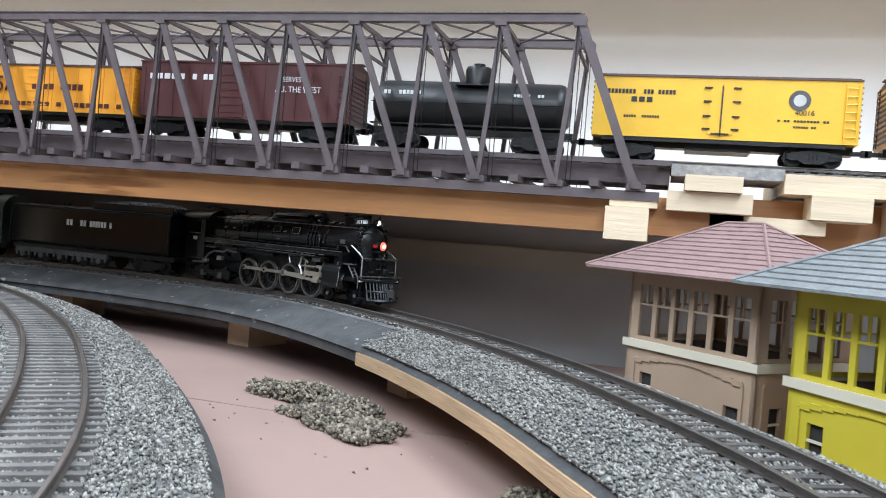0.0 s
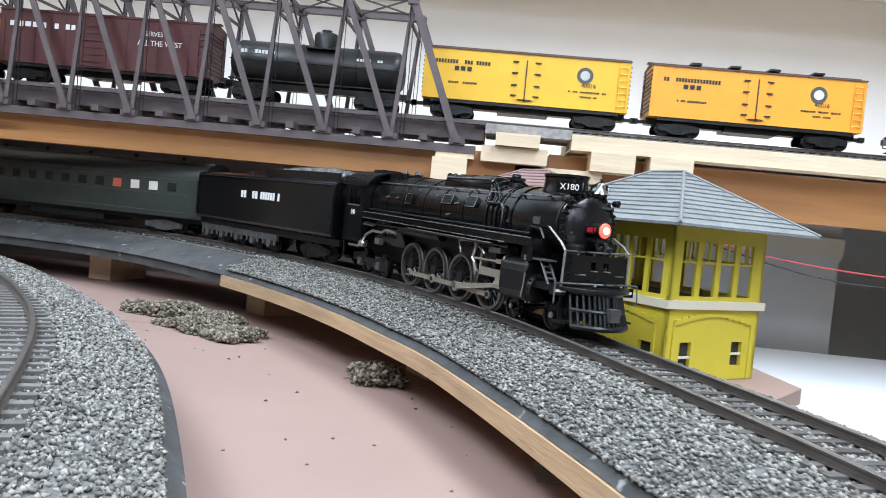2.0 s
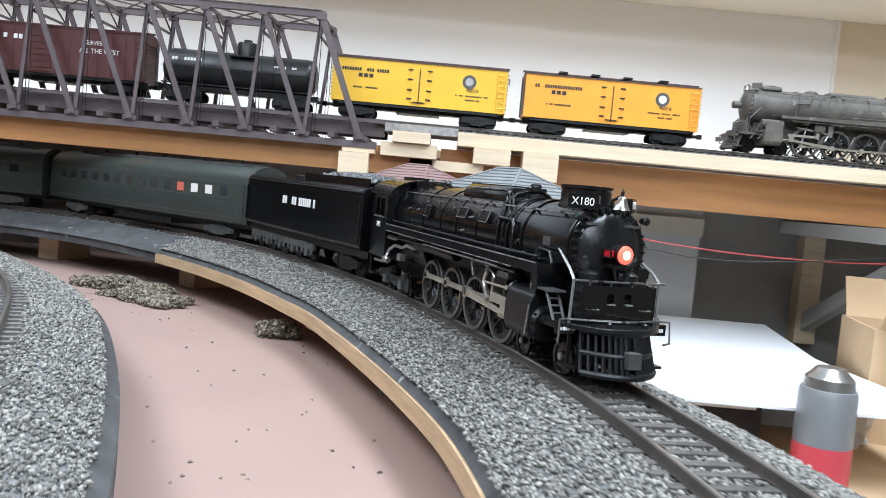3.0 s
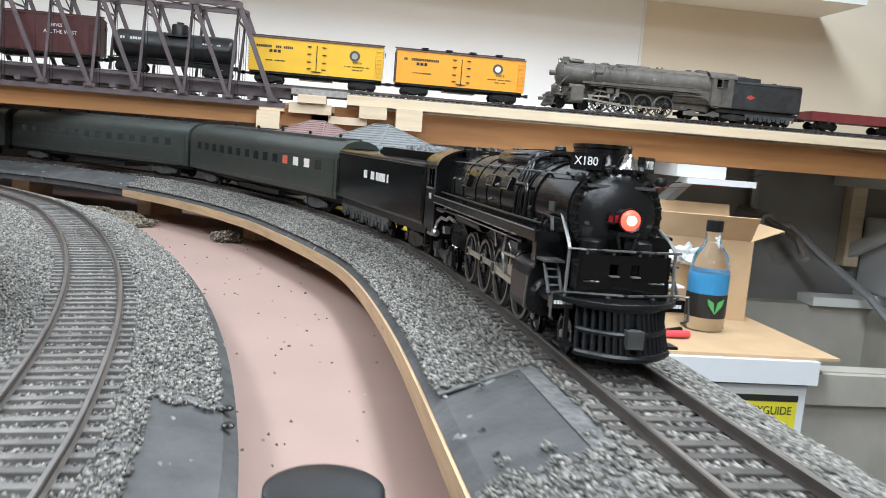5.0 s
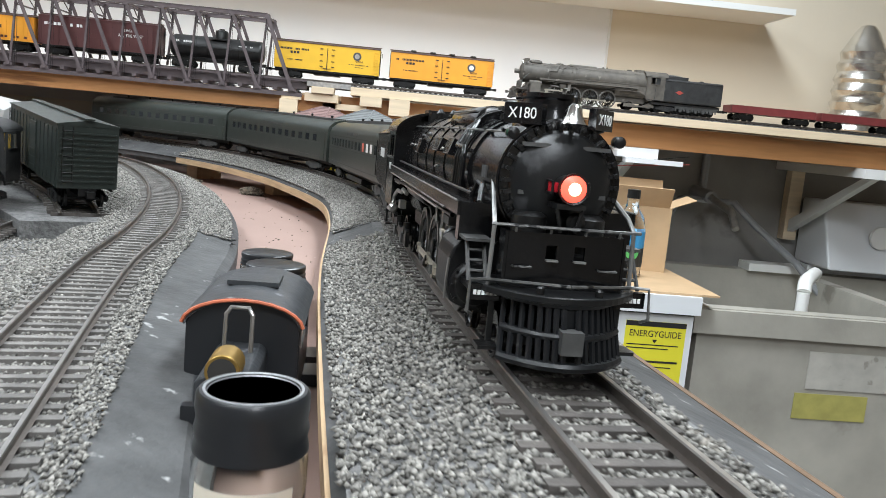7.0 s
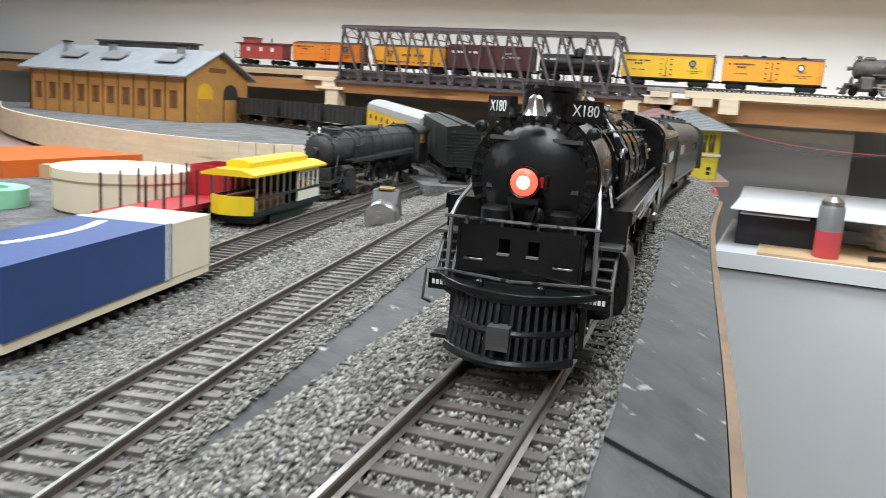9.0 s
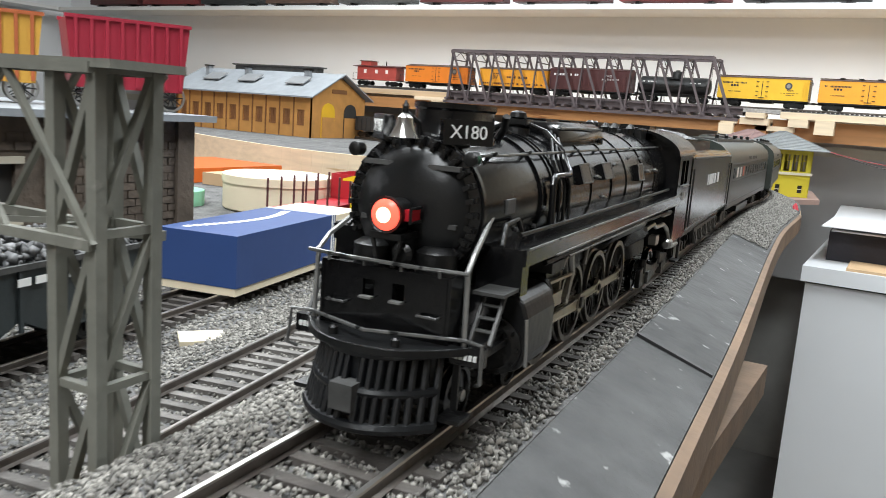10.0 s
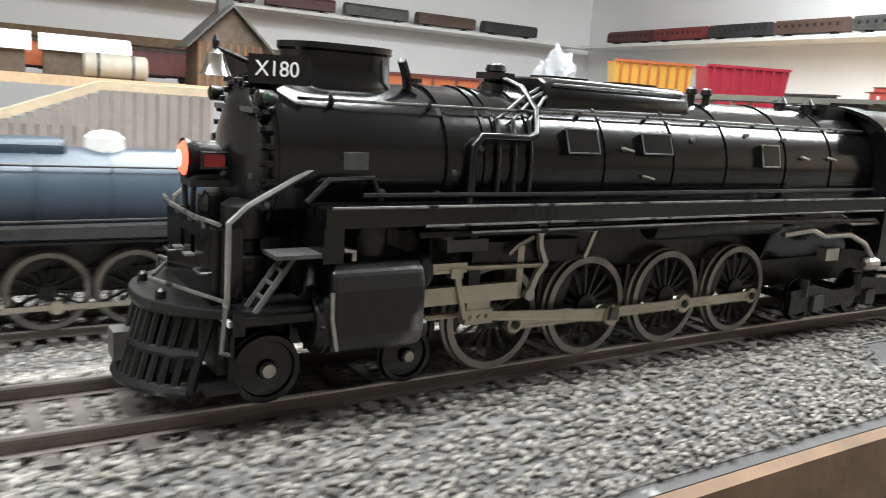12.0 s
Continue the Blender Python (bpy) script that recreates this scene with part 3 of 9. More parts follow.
def truck(parent, x, r=0.0085, base=0.034, material=BLACK_DULL, y=GAUGE / 2, wheels=2, rim=BLACK_DULL):
    """A freight truck: side frames, bolster and wheels."""
    for sgn in (-1, 1):
        yy = sgn * (y + 0.0052)
        bm = bmesh.new()
        prism(bm, [(x - base / 2 - 0.006, r + 0.003), (x - base / 2 - 0.006, r - 0.002), (x - base / 2 + 0.004, r - 0.003), (x - 0.007, r - 0.006), (x + 0.007, r - 0.006), (x + base / 2 - 0.004, r - 0.003), (x + base / 2 + 0.006, r - 0.002), (x + base / 2 + 0.006, r + 0.003), (x + 0.008, r + 0.006), (x - 0.008, r + 0.006)], yy - 0.0011, yy + 0.0011)
        for k in range(wheels):
            xx = x - base / 2 + base * k / (wheels - 1)
            bx(bm, xx - 0.0035, xx + 0.0035, yy - 0.0018, yy + 0.0018, r - 0.003, r + 0.0035)
        for k in (-1, 0, 1):
            tube(bm, (x + k * 0.0035, yy, r - 0.0035), (x + k * 0.0035, yy, r + 0.004), 0.0014, None, 7)
        part("truck_frame", bm, material, parent)
        for k in range(wheels):
            xx = x - base / 2 + base * k / (wheels - 1)
            wheel("wheel", r, parent, (xx, sgn * (y - 0.0005), r), rim, BLACK_DULL, 0, 0.003, sgn)
    bm = box(x - 0.004, x + 0.004, -y - 0.004, y + 0.004, r - 0.002, r + 0.0075)
    for k in range(wheels):
        xx = x - base / 2 + base * k / (wheels - 1)
        tube(bm, (xx, -y, r), (xx, y, r), 0.0016, None, 8)
    part("bolster", bm, material, parent)


def coupler(parent, x, sgn, material=BLACK_DULL):
    bm = box(min(x, x + sgn * 0.011), max(x, x + sgn * 0.011), -0.0018, 0.0018, 0.0145, 0.0185)
    bx(bm, min(x + sgn * 0.008, x + sgn * 0.014), max(x + sgn * 0.008, x + sgn * 0.014), -0.004, 0.003, 0.0135, 0.0195)
    part("coupler", bm, material, parent)


def ladder(parent, x, y0, y1, z0, z1, material, n=7, axis="x"):
    bm = bmesh.new()
    for k in range(n):
        z = z0 + (z1 - z0) * (k + 0.5) / n
        if axis == "x":
            tube(bm, (x, y0, z), (x, y1, z), 0.0005, None, 5)
        else:
            tube(bm, (y0, x, z), (y1, x, z), 0.0005, None, 5)
    for y in (y0, y1):
        tube(bm, (x, y, z0) if axis == "x" else (y, x, z0), (x, y, z1) if axis == "x" else (y, x, z1), 0.0005, None, 5)
    part("ladder", bm, material, parent)


def steam_engine(name, label, m, paint, dull, L=0.375, spoke_n=14, rods=True, k=1.0, hero=False, top=0.097, boil=0.0245, cab_len=0.042, group=""):
    """A 4-8-4 engine; x forward, the pilot's tip at x = 0, everything behind it at negative x, z = 0 on the rail."""
    e = thing(name, label, "locomotive", m, group=group)
    zc = 0.066
    # frame and boiler
    part("frame", bx(bx(box(-L + 0.01, -0.02, -0.011, 0.011, 0.017, 0.030), -0.30, -0.05, -0.008, 0.008, 0.030, 0.044), -0.095, -0.045, -0.013, 0.013, 0.014, 0.034), dull, e)
    prof = [(0.0200, -0.0405), (0.0232, -0.042), (boil - 0.0005, -0.044), (boil - 0.0005, -0.105), (boil, -0.1052), (boil, -0.165), (boil + 0.001, -0.1652), (boil + 0.0015, -0.335), (0.020, -0.336)]
    boiler = part("boiler", lathe(bmesh.new(), prof, "x", 40, (0, 0, zc)), paint, e, smooth=True)
    for x in (-0.105, -0.134, -0.165, -0.2, -0.235, -0.285):
        rr = boil + (0.0007 if x > -0.166 else 0.0019)
        part("boiler_band", lathe(bmesh.new(), [(boil + 0.0004, x - 0.0006), (rr, x - 0.0006), (rr, x + 0.0006), (boil + 0.0004, x + 0.0006)], "x", 36, (0, 0, zc)), paint, e)
    bm = bmesh.new()
    lathe(bm, [(0.0218, -0.0375), (0.0218, -0.0355), (0.0192, -0.0335), (0.0150, -0.031), (0.008, -0.0292), (0.0004, -0.0286)], "x", 32, (0, 0, zc))
    door = part("smokebox_door", bm, paint, e, "domed black smokebox front", True)
    for j in range(22):
        a = j * math.tau / 22
        part("clamp_bolt", tube(bmesh.new(), (-0.037, 0.0225 * math.cos(a), zc + 0.0225 * math.sin(a)), (-0.0348, 0.0225 * math.cos(a), zc + 0.0225 * math.sin(a)), 0.00115, None, 7), dull, door)
    # firebox and ash pan
    part("firebox", prism_x(bmesh.new(), [(-0.024, 0.068), (-0.0235, 0.040), (-0.016, 0.030), (0.016, 0.030), (0.0235, 0.040), (0.024, 0.068)], -0.336, -0.262), paint, e, bevel=0.001)
    # running boards
    for sg in (-1, 1):
        bm = prism(bmesh.new(), [(-0.315, 0.0565), (-0.10, 0.0535), (-0.078, 0.0535), (-0.078, 0.0515), (-0.10, 0.0515), (-0.315, 0.0545)], sg * 0.020, sg * 0.0335)
        bx(bm, -0.315, -0.078, min(sg * 0.0325, sg * 0.0336), max(sg * 0.0325, sg * 0.0336), 0.0495, 0.0535)
        part("running_board", bm, paint, e)
        if hero:
            part("board_edge", tube(bmesh.new(), (-0.314, sg * 0.0336, 0.0564), (-0.10, sg * 0.0336, 0.0534), 0.00045, None, 6), STEEL, e, "bare metal edge worn through the paint")
            part("board_edge", tube(bmesh.new(), (-0.30, sg * 0.0338, 0.0497), (-0.085, sg * 0.0338, 0.0497), 0.0004, None, 6), STEEL, e, "bare metal edge worn through the paint")
            for x, z, w in ((-0.084, 0.066, 0.0045), (-0.172, 0.077, 0.0040), (-0.196, 0.077, 0.0035), (-0.228, 0.073, 0.0035)):
                ty = math.sqrt(max(0.0, (boil + 0.0012) ** 2 - (z - zc) ** 2))
                hatch = part("boiler_hatch", box(x - w, x + w, min(sg * (ty - 0.004), sg * (ty + 0.0006)), max(sg * (ty - 0.004), sg * (ty + 0.0006)), z - 0.0028, z + 0.0028), dull, e, bevel=0.0004)
                part("latch", tube(bmesh.new(), (x - w * 0.4, sg * (ty + 0.0010), z - 0.0012), (x + w * 0.6, sg * (ty + 0.0010), z - 0.0006), 0.0004, None, 6), STEEL, hatch)
            for x in (-0.150, -0.183, -0.215, -0.245):
                part("washout_plug", tube(bmesh.new(), (x, sg * (boil - 0.002), zc - 0.004), (x, sg * (boil + 0.0028), zc - 0.004), 0.0009, None, 8), STEEL, e)
        bm = pipe(bmesh.new(), [(-0.31, sg * 0.0305, 0.0475), (-0.20, sg * 0.0305, 0.0470), (-0.095, sg * 0.0305, 0.0470)], 0.0009)
        pipe(bm, [(-0.31, sg * 0.0315, 0.0590), (-0.16, sg * 0.0315, 0.0575)], 0.0006)
        part("side_pipe", bm, dull, e)
        # handrail
        bm = pipe(bmesh.new(), [(-0.333, sg * 0.0225, 0.0835), (-0.18, sg * 0.0222, 0.0838), (-0.060, sg * 0.0215, 0.0832), (-0.043, sg * 0.0195, 0.086)], 0.0005)
        for x in (-0.31, -0.27, -0.235, -0.2, -0.165, -0.13, -0.095, -0.06):
            tube(bm, (x, sg * 0.0185, 0.082), (x, sg * 0.0225, 0.0835), 0.0005, None, 5)
        part("handrail", bm, STEEL if hero else dull, e)
        # cylinder and valve chest
        bm = lathe(bmesh.new(), [(0.008, -0.103), (0.0105, -0.1025), (0.0109, -0.101), (0.0109, -0.079), (0.0105, -0.0775), (0.008, -0.077)], "x", 20, (0, sg * 0.0265, 0.0225))
        lathe(bm, [(0.0050, -0.105), (0.0066, -0.1045), (0.0066, -0.0755), (0.0050, -0.075)], "x", 16, (0, sg * 0.0255, 0.0405))
        bx(bm, -0.100, -0.080, min(sg * 0.012, sg * 0.0345), max(sg * 0.012, sg * 0.0345), 0.0225, 0.043)
        part("cylinder", bm, paint, e, smooth=False)
        part("cylinder_cover", bx(bmesh.new(), -0.1010, -0.0780, min(sg * 0.0345, sg * 0.0377), max(sg * 0.0345, sg * 0.0377), 0.0165, 0.0390), paint, e, "scuffed black cylinder jacket", bevel=0.0012)
        # steps and front braces
        bm = pipe(bmesh.new(), [(-0.052, sg * 0.0185, 0.0705), (-0.044, sg * 0.0235, 0.061), (-0.030, sg * 0.0275, 0.047), (-0.0275, sg * 0.0275, 0.024)], 0.0008)
        part("front_brace", bm, GREYM, e, "worn metal front handrail")
        bm = bx(bmesh.new(), -0.068, -0.052, min(sg * 0.021, sg * 0.032), max(sg * 0.021, sg * 0.032), 0.0395, 0.041)
        bx(bm, -0.062, -0.046, min(sg * 0.021, sg * 0.031), max(sg * 0.021, sg * 0.031), 0.0285, 0.030)
        pipe(bm, [(-0.067, sg * 0.031, 0.0405), (-0.050, sg * 0.030, 0.018)], 0.0008)
        pipe(bm, [(-0.053, sg * 0.031, 0.0405), (-0.040, sg * 0.030, 0.018)], 0.0008)
        part("front_step", bm, paint, e)
        # air pump shield and pipes
        bm = pipe(bmesh.new(), [(-0.300, sg * 0.029, 0.044), (-0.322, sg * 0.030, 0.043), (-0.333, sg * 0.031, 0.036), (-0.338, sg * 0.031, 0.026), (-0.352, sg * 0.031, 0.026)], 0.0012)
        pipe(bm, [(-0.255, sg * 0.029, 0.042), (-0.30, sg * 0.029, 0.044)], 0.0010)
        part("injector_pipe", bm, STEEL if hero else dull, e, "bare metal injector pipe")
        bm = lathe(bmesh.new(), [(0.0045, -0.30), (0.005, -0.299), (0.005, -0.262), (0.0045, -0.261)], "x", 14, (0, sg * 0.025, 0.0475))
        part("air_tank", bm, dull, e, smooth=True)
        # number board
        NM = Matrix.Translation((-0.0450, sg * 0.0195, 0.0922)) @ Matrix.Rotation(radians(38 if sg < 0 else 142), 4, "Z")
        nb = part("number_board", bx(bmesh.new(), -0.0068, 0.0068, 0.0, 0.0014, -0.0038, 0.0038, NM), paint, e)
        part("board_bracket", tube(bmesh.new(), (-0.047, sg * 0.014, 0.087), (-0.046, sg * 0.018, 0.090), 0.001), dull, e)
        if hero:
            words("X180", 0.0066, NM @ Matrix.Translation((0, -0.0002, 0)) @ Euler((radians(90), 0, 0)).to_matrix().to_4x4(), WHITE_L, nb, "white train number", 0.9)
        # marker lamps
        part("marker_lamp", lathe(bmesh.new(), [(0.0012, -0.034), (0.0019, -0.036), (0.0019, -0.039), (0.0012, -0.0395)], "x", 12, (0, sg * 0.020, 0.0865)), dull, e)
        # cab side sheet with its window opening
        x0, x1 = -0.336 - cab_len, -0.336
        mid = x0 + 0.012 + (cab_len - 0.02) / 2
        bm = plate(bmesh.new(), (x0, x0 + 0.012, mid - 0.001, mid + 0.001, x1 - 0.008, x1), (0.028, 0.064, 0.079, 0.084), ((1, 1), (3, 1)), min(sg * 0.0315, sg * 0.0325), max(sg * 0.0315, sg * 0.0325))
        part("cab_side", bm, paint, e)
        part("arm_rest", box(x0 + 0.012, x1 - 0.008, min(sg * 0.0325, sg * 0.0345), max(sg * 0.0325, sg * 0.0345), 0.0630, 0.0642), STEEL if hero else dull, e)
    # cab front, roof
    arc = [(0.033 * math.sin(a), 0.0815 + 0.0135 * math.cos(a)) for a in np.linspace(-1.57, 1.57, 13)]
    bm = prism_x(bmesh.new(), arc + [(0.0315, 0.0805)] + [(0.0315 * math.sin(a), 0.0805 + 0.0128 * math.cos(a)) for a in np.linspace(1.57, -1.57, 13)] + [(-0.0315, 0.0805)], -0.336 - cab_len - 0.006, -0.330)
    part("cab_roof", bm, paint, e, smooth=True)
    part("cab_front", prism_x(bmesh.new(), [(-0.0315, 0.03), (0.0315, 0.03)] + [(0.0312 * math.sin(a), 0.0805 + 0.0126 * math.cos(a)) for a in np.linspace(1.57, -1.57, 13)], -0.3365, -0.335), paint, e)
    part("cab_interior", bx(box(-0.372, -0.345, -0.022, 0.022, 0.030, 0.052), -0.350, -0.338, -0.020, 0.020, 0.05, 0.082), dull, e)
    # chimney casing, domes, pop valves
    bm = prism_x(bmesh.new(), [(-0.0135, 0.088), (-0.0135, top - 0.0025), (-0.0115, top), (0.0115, top), (0.0135, top - 0.0025), (0.0135, 0.088)], -0.083, -0.056)
    part("chimney", bm, paint, e, "low black double chimney", bevel=0.0012)
    part("chimney_rim", lathe(bmesh.new(), [(0.010, top - 0.001), (0.0105, top + 0.0012), (0.009, top + 0.0012), (0.0085, top - 0.0006)], "z", 22, (-0.069, 0, 0)), dull, e)
    bm = prism_x(bmesh.new(), [(-0.012, 0.086), (-0.012, top - 0.004), (-0.009, top - 0.001), (0.009, top - 0.001), (0.012, top - 0.004), (0.012, 0.086)], -0.215, -0.150)
    part("sand_dome", bm, paint, e, "long black sandbox on the boiler", bevel=0.0015)
    part("steam_dome", lathe(bmesh.new(), [(0.010, 0.088), (0.0095, top - 0.003), (0.007, top - 0.001), (0.0004, top)], "z", 20, (-0.128, 0, 0)), paint, e, smooth=True)
    for x in (-0.232, -0.242):
        part("pop_valve", lathe(bmesh.new(), [(0.0016, 0.089), (0.0016, top - 0.002), (0.0022, top - 0.0015), (0.0012, top + 0.0005)], "z", 10, (x, 0.003, 0)), dull, e)
    for j in range(4):
        for sg in (-1, 1):
            part("sand_pipe", pipe(bmesh.new(), [(-0.150 - j * 0.004, sg * 0.010, top - 0.005), (-0.146 + j * 0.009 - 0.02, sg * 0.019, 0.087), (-0.142 + j * 0.012 - 0.025, sg * 0.0245, 0.073)], 0.0006, 5), dull, e)
    part("air_pipe", pipe(bmesh.new(), [(-0.128, 0.009, top - 0.004), (-0.124, 0.02, 0.085), (-0.118, 0.0262, 0.072), (-0.100, 0.0262, 0.071), (-0.099, 0.027, 0.050)], 0.0012), dull, e)
    part("air_pipe", pipe(bmesh.new(), [(-0.128, -0.009, top - 0.004), (-0.124, -0.02, 0.085), (-0.118, -0.0262, 0.072), (-0.100, -0.0262, 0.071), (-0.099, -0.027, 0.050)], 0.0012), dull, e)
    part("turret", bx(box(-0.332, -0.312, -0.010, 0.010, 0.088, 0.0955), -0.302, -0.292, -0.004, 0.004, 0.088, 0.0945), dull, e, bevel=0.0008)
    # bell
    bell = part("bell", lathe(bmesh.new(), [(0.0040, 0.0), (0.0037, 0.001), (0.0026, 0.003), (0.0022, 0.0055), (0.0012, 0.0068), (0.0003, 0.0072)], "z", 16, (-0.031, 0, top - 0.006)), NICKEL, e, "small silver bell", True)
    bm = tube(tube(bmesh.new(), (-0.037, -0.005, 0.089), (-0.031, -0.0045, top + 0.001), 0.0005), (-0.037, 0.005, 0.089), (-0.031, 0.0045, top + 0.001), 0.0005)
    tube(bm, (-0.031, -0.0045, top + 0.001), (-0.031, 0.0045, top + 0.001), 0.0005)
    part("bell_yoke", bm, dull, e)
    # headlight
    hz = 0.0665
    bm = lathe(bmesh.new(), [(0.0048, -0.0165), (0.0052, -0.017), (0.0052, -0.025), (0.003, -0.030), (0.002, -0.031)], "x", 20, (0, 0, hz))
    hl = part("headlight", bm, dull, e, smooth=True)
    if hero:
        part("lens", lathe(bmesh.new(), [(0.0045, -0.0166), (0.0036, -0.0157), (0.0022, -0.0152)], "x", 20, (0, 0, hz)), LAMP_RED, hl, "glowing red headlight lens", True)
        part("bulb", lathe(bmesh.new(), [(0.0023, -0.0153), (0.0014, -0.0147), (0.0003, -0.0145)], "x", 14, (0, 0, hz)), LAMP_CORE, hl, "bright lamp core", True)
        part("red_marker", box(-0.030, -0.0245, 0.0058, 0.0085, hz - 0.001, hz + 0.0018), RED_GLASS, hl)
        part("red_marker", box(-0.030, -0.0245, -0.0085, -0.0058, hz - 0.001, hz + 0.0018), RED_GLASS, hl)
    # pilot deck, shield plates, cowcatcher
    part("pilot_deck", bx(box(-0.055, -0.012, -0.0285, 0.0285, 0.0245, 0.0270), -0.016, -0.011, -0.0285, 0.0285, 0.021, 0.027), paint, e, bevel=0.0006)
    part("front_shield", prism_x(bmesh.new(), [(-0.021, 0.026), (-0.021, 0.044), (0.021, 0.044), (0.021, 0.026)], -0.030, -0.024), paint, e, bevel=0.0008)
    for y in (-0.014, -0.005, 0.005, 0.014):
        part("step_plate", box(-0.0242, -0.0232, y - 0.0025, y + 0.0025, 0.032, 0.038), dull, e)
    pipe_b = pipe(bmesh.new(), [(-0.0265, -0.0275, 0.0245), (-0.0265, -0.0275, 0.0455), (-0.0255, 0, 0.0455), (-0.0265, 0.0275, 0.0455), (-0.0265, 0.0275, 0.0245)], 0.0006)
    part("front_railing", pipe_b, dull, e)
    n = 13
    for j in range(n):
        u = j / (n - 1) * 2 - 1
        xt, xb = -0.012 - 0.010 * abs(u), -0.0025 - 0.014 * abs(u)
        part("pilot_slat", tube(bmesh.new(), (xt, u * 0.0225, 0.0235), (xb, u * 0.0240, 0.0042), 0.0015, None, 6), paint, e)
    for z, f in ((0.0225, 0.0), (0.0138, 0.5), (0.0050, 1.0)):
        part("pilot_bar", pipe(bmesh.new(), [(-0.022 + f * 0.006, -0.0232, z), (-0.012 + f * 0.0085, 0, z), (-0.022 + f * 0.006, 0.0232, z)], 0.0023), paint, e)
    for sg in (-1, 1):
        bm = pipe(bmesh.new(), [(-0.014, sg * 0.027, 0.026), (-0.010, sg * 0.030, 0.025), (-0.011, sg * 0.0305, 0.014), (-0.016, sg * 0.029, 0.013)], 0.0007)
        part("uncoupling_lever", bm, STEEL if hero else dull, e)
        part("pilot_step", box(-0.022, -0.012, min(sg * 0.0225, sg * 0.030), max(sg * 0.0225, sg * 0.030), 0.0070, 0.0082), dull, e)
    coupler(e, -0.010, 1, dull)
    # wheels
    DR = 0.0200
    drv = []
    for x in (-0.121, -0.163, -0.205, -0.247):
        for sg in (-1, 1):
            w = wheel("driver", DR, e, (x, sg * (GAUGE / 2 - 0.0005), DR), TYRE, BLACK_DULL, spoke_n, 0.0036, sg, "spoked driving wheel with a bright tyre")
            drv.append((w, sg))
    for x in (-0.121, -0.163, -0.205, -0.247):
        part("axle", tube(bmesh.new(), (x, -0.015, DR), (x, 0.015, DR), 0.0025), dull, e)
    for x, r in ((-0.042, 0.0100), (-0.088, 0.0095), (-0.300, 0.0098), (-0.345, 0.0108)):
        for sg in (-1, 1):
            wheel("truck_wheel", r, e, (x, sg * (GAUGE / 2 - 0.0005), r), BLACK, BLACK_DULL, 0, 0.0034, sg)
    for sg in (-1, 1):
        yy = sg * 0.0245
        part("trailing_frame", prism(bmesh.new(), [(-0.358, 0.009), (-0.285, 0.007), (-0.285, 0.014), (-0.300, 0.017), (-0.315, 0.012), (-0.330, 0.012), (-0.345, 0.019), (-0.358, 0.015)], yy - 0.0013, yy + 0.0013), dull, e)
        for x in (-0.300, -0.345):
            part("journal_box", box(x - 0.004, x + 0.004, yy - 0.0024, yy + 0.0024, 0.007, 0.0135), dull, e)
    # rods
    rod_parts = []
    yo = GAUGE / 2 + 0.0044
    for sg in (-1, 1):
        yy = sg * yo
        bm = bmesh.new()
        for a, b in ((-0.163, -0.205), (-0.205, -0.247)):
            prism(bm, [(a, -0.0013), (b, -0.0013), (b, 0.0013), (a, 0.0013)], yy - 0.0005, yy + 0.0005)
        prism(bm, [(-0.121, -0.0013), (-0.163, -0.0013), (-0.163, 0.0013), (-0.121, 0.0013)], yy - 0.0005, yy + 0.0005)
        for x in (-0.121, -0.163, -0.205, -0.247):
            lathe(bm, [(0.0036 if x == -0.205 else 0.003, yy - 0.0009), (0.0036 if x == -0.205 else 0.003, yy + 0.0009)], "y", 14, (x, 0, 0))
        rod = part("side_rod", bm, ROD, e, "dull bronze-grey coupling rod")
        y2 = sg * (yo + 0.0026)
        bm = prism(bmesh.new(), [(0.0, -0.0022), (0.058, -0.0014), (0.058, 0.0014), (0.0, 0.0022)], y2 - 0.0006, y2 + 0.0006)
        lathe(bm, [(0.0036, y2 - 0.001), (0.0036, y2 + 0.001)], "y", 14)
        lathe(bm, [(0.0026, y2 - 0.001), (0.0026, y2 + 0.001)], "y", 14, (0.058, 0, 0))
        main = part("main_rod", bm, ROD, e, "bronze-grey main rod")
        bm = bx(bmesh.new(), -0.0035, 0.0035, y2 - 0.0012, y2 + 0.0012, -0.002, 0.0065)
        tube(bm, (0, sg * (yo + 0.0015), 0), (0.032, sg * (yo + 0.0015), 0), 0.0009)
        cross = part("crosshead", bm, ROD, e, "bronze-grey crosshead on its guide")
        part("crosshead_guide", bx(bx(bmesh.new(), -0.142, -0.103, min(y2 - 0.001, y2 + 0.001), max(y2 - 0.001, y2 + 0.001), 0.0268, 0.0300), -0.146, -0.1415, min(sg * 0.012, y2 + sg * 0.001), max(sg * 0.012, y2 + sg * 0.001), 0.026, 0.034), ROD, e, "bronze-grey guide bar")
        bm = pipe(bmesh.new(), [(-0.148, y2, 0.0405), (-0.156, y2, 0.0475), (-0.168, y2, 0.0475)], 0.0011)
        bx(bm, -0.154, -0.1475, min(y2 - 0.0012, y2 + 0.0012), max(y2 - 0.0012, y2 + 0.0012), 0.030, 0.045)
        pipe(bm, [(-0.150, y2, 0.034), (-0.105, y2, 0.0395)], 0.0009)
        pipe(bm, [(-0.1515, y2, 0.040), (-0.1465, y2, 0.028), (-0.1445, y2, 0.0235)], 0.0010)
        pipe(bm, [(-0.118, y2, 0.041), (-0.1155, y2, 0.0275), (-0.113, y2, 0.020)], 0.0008)
        part("valve_gear", bm, STEEL, e, "bright valve gear links")
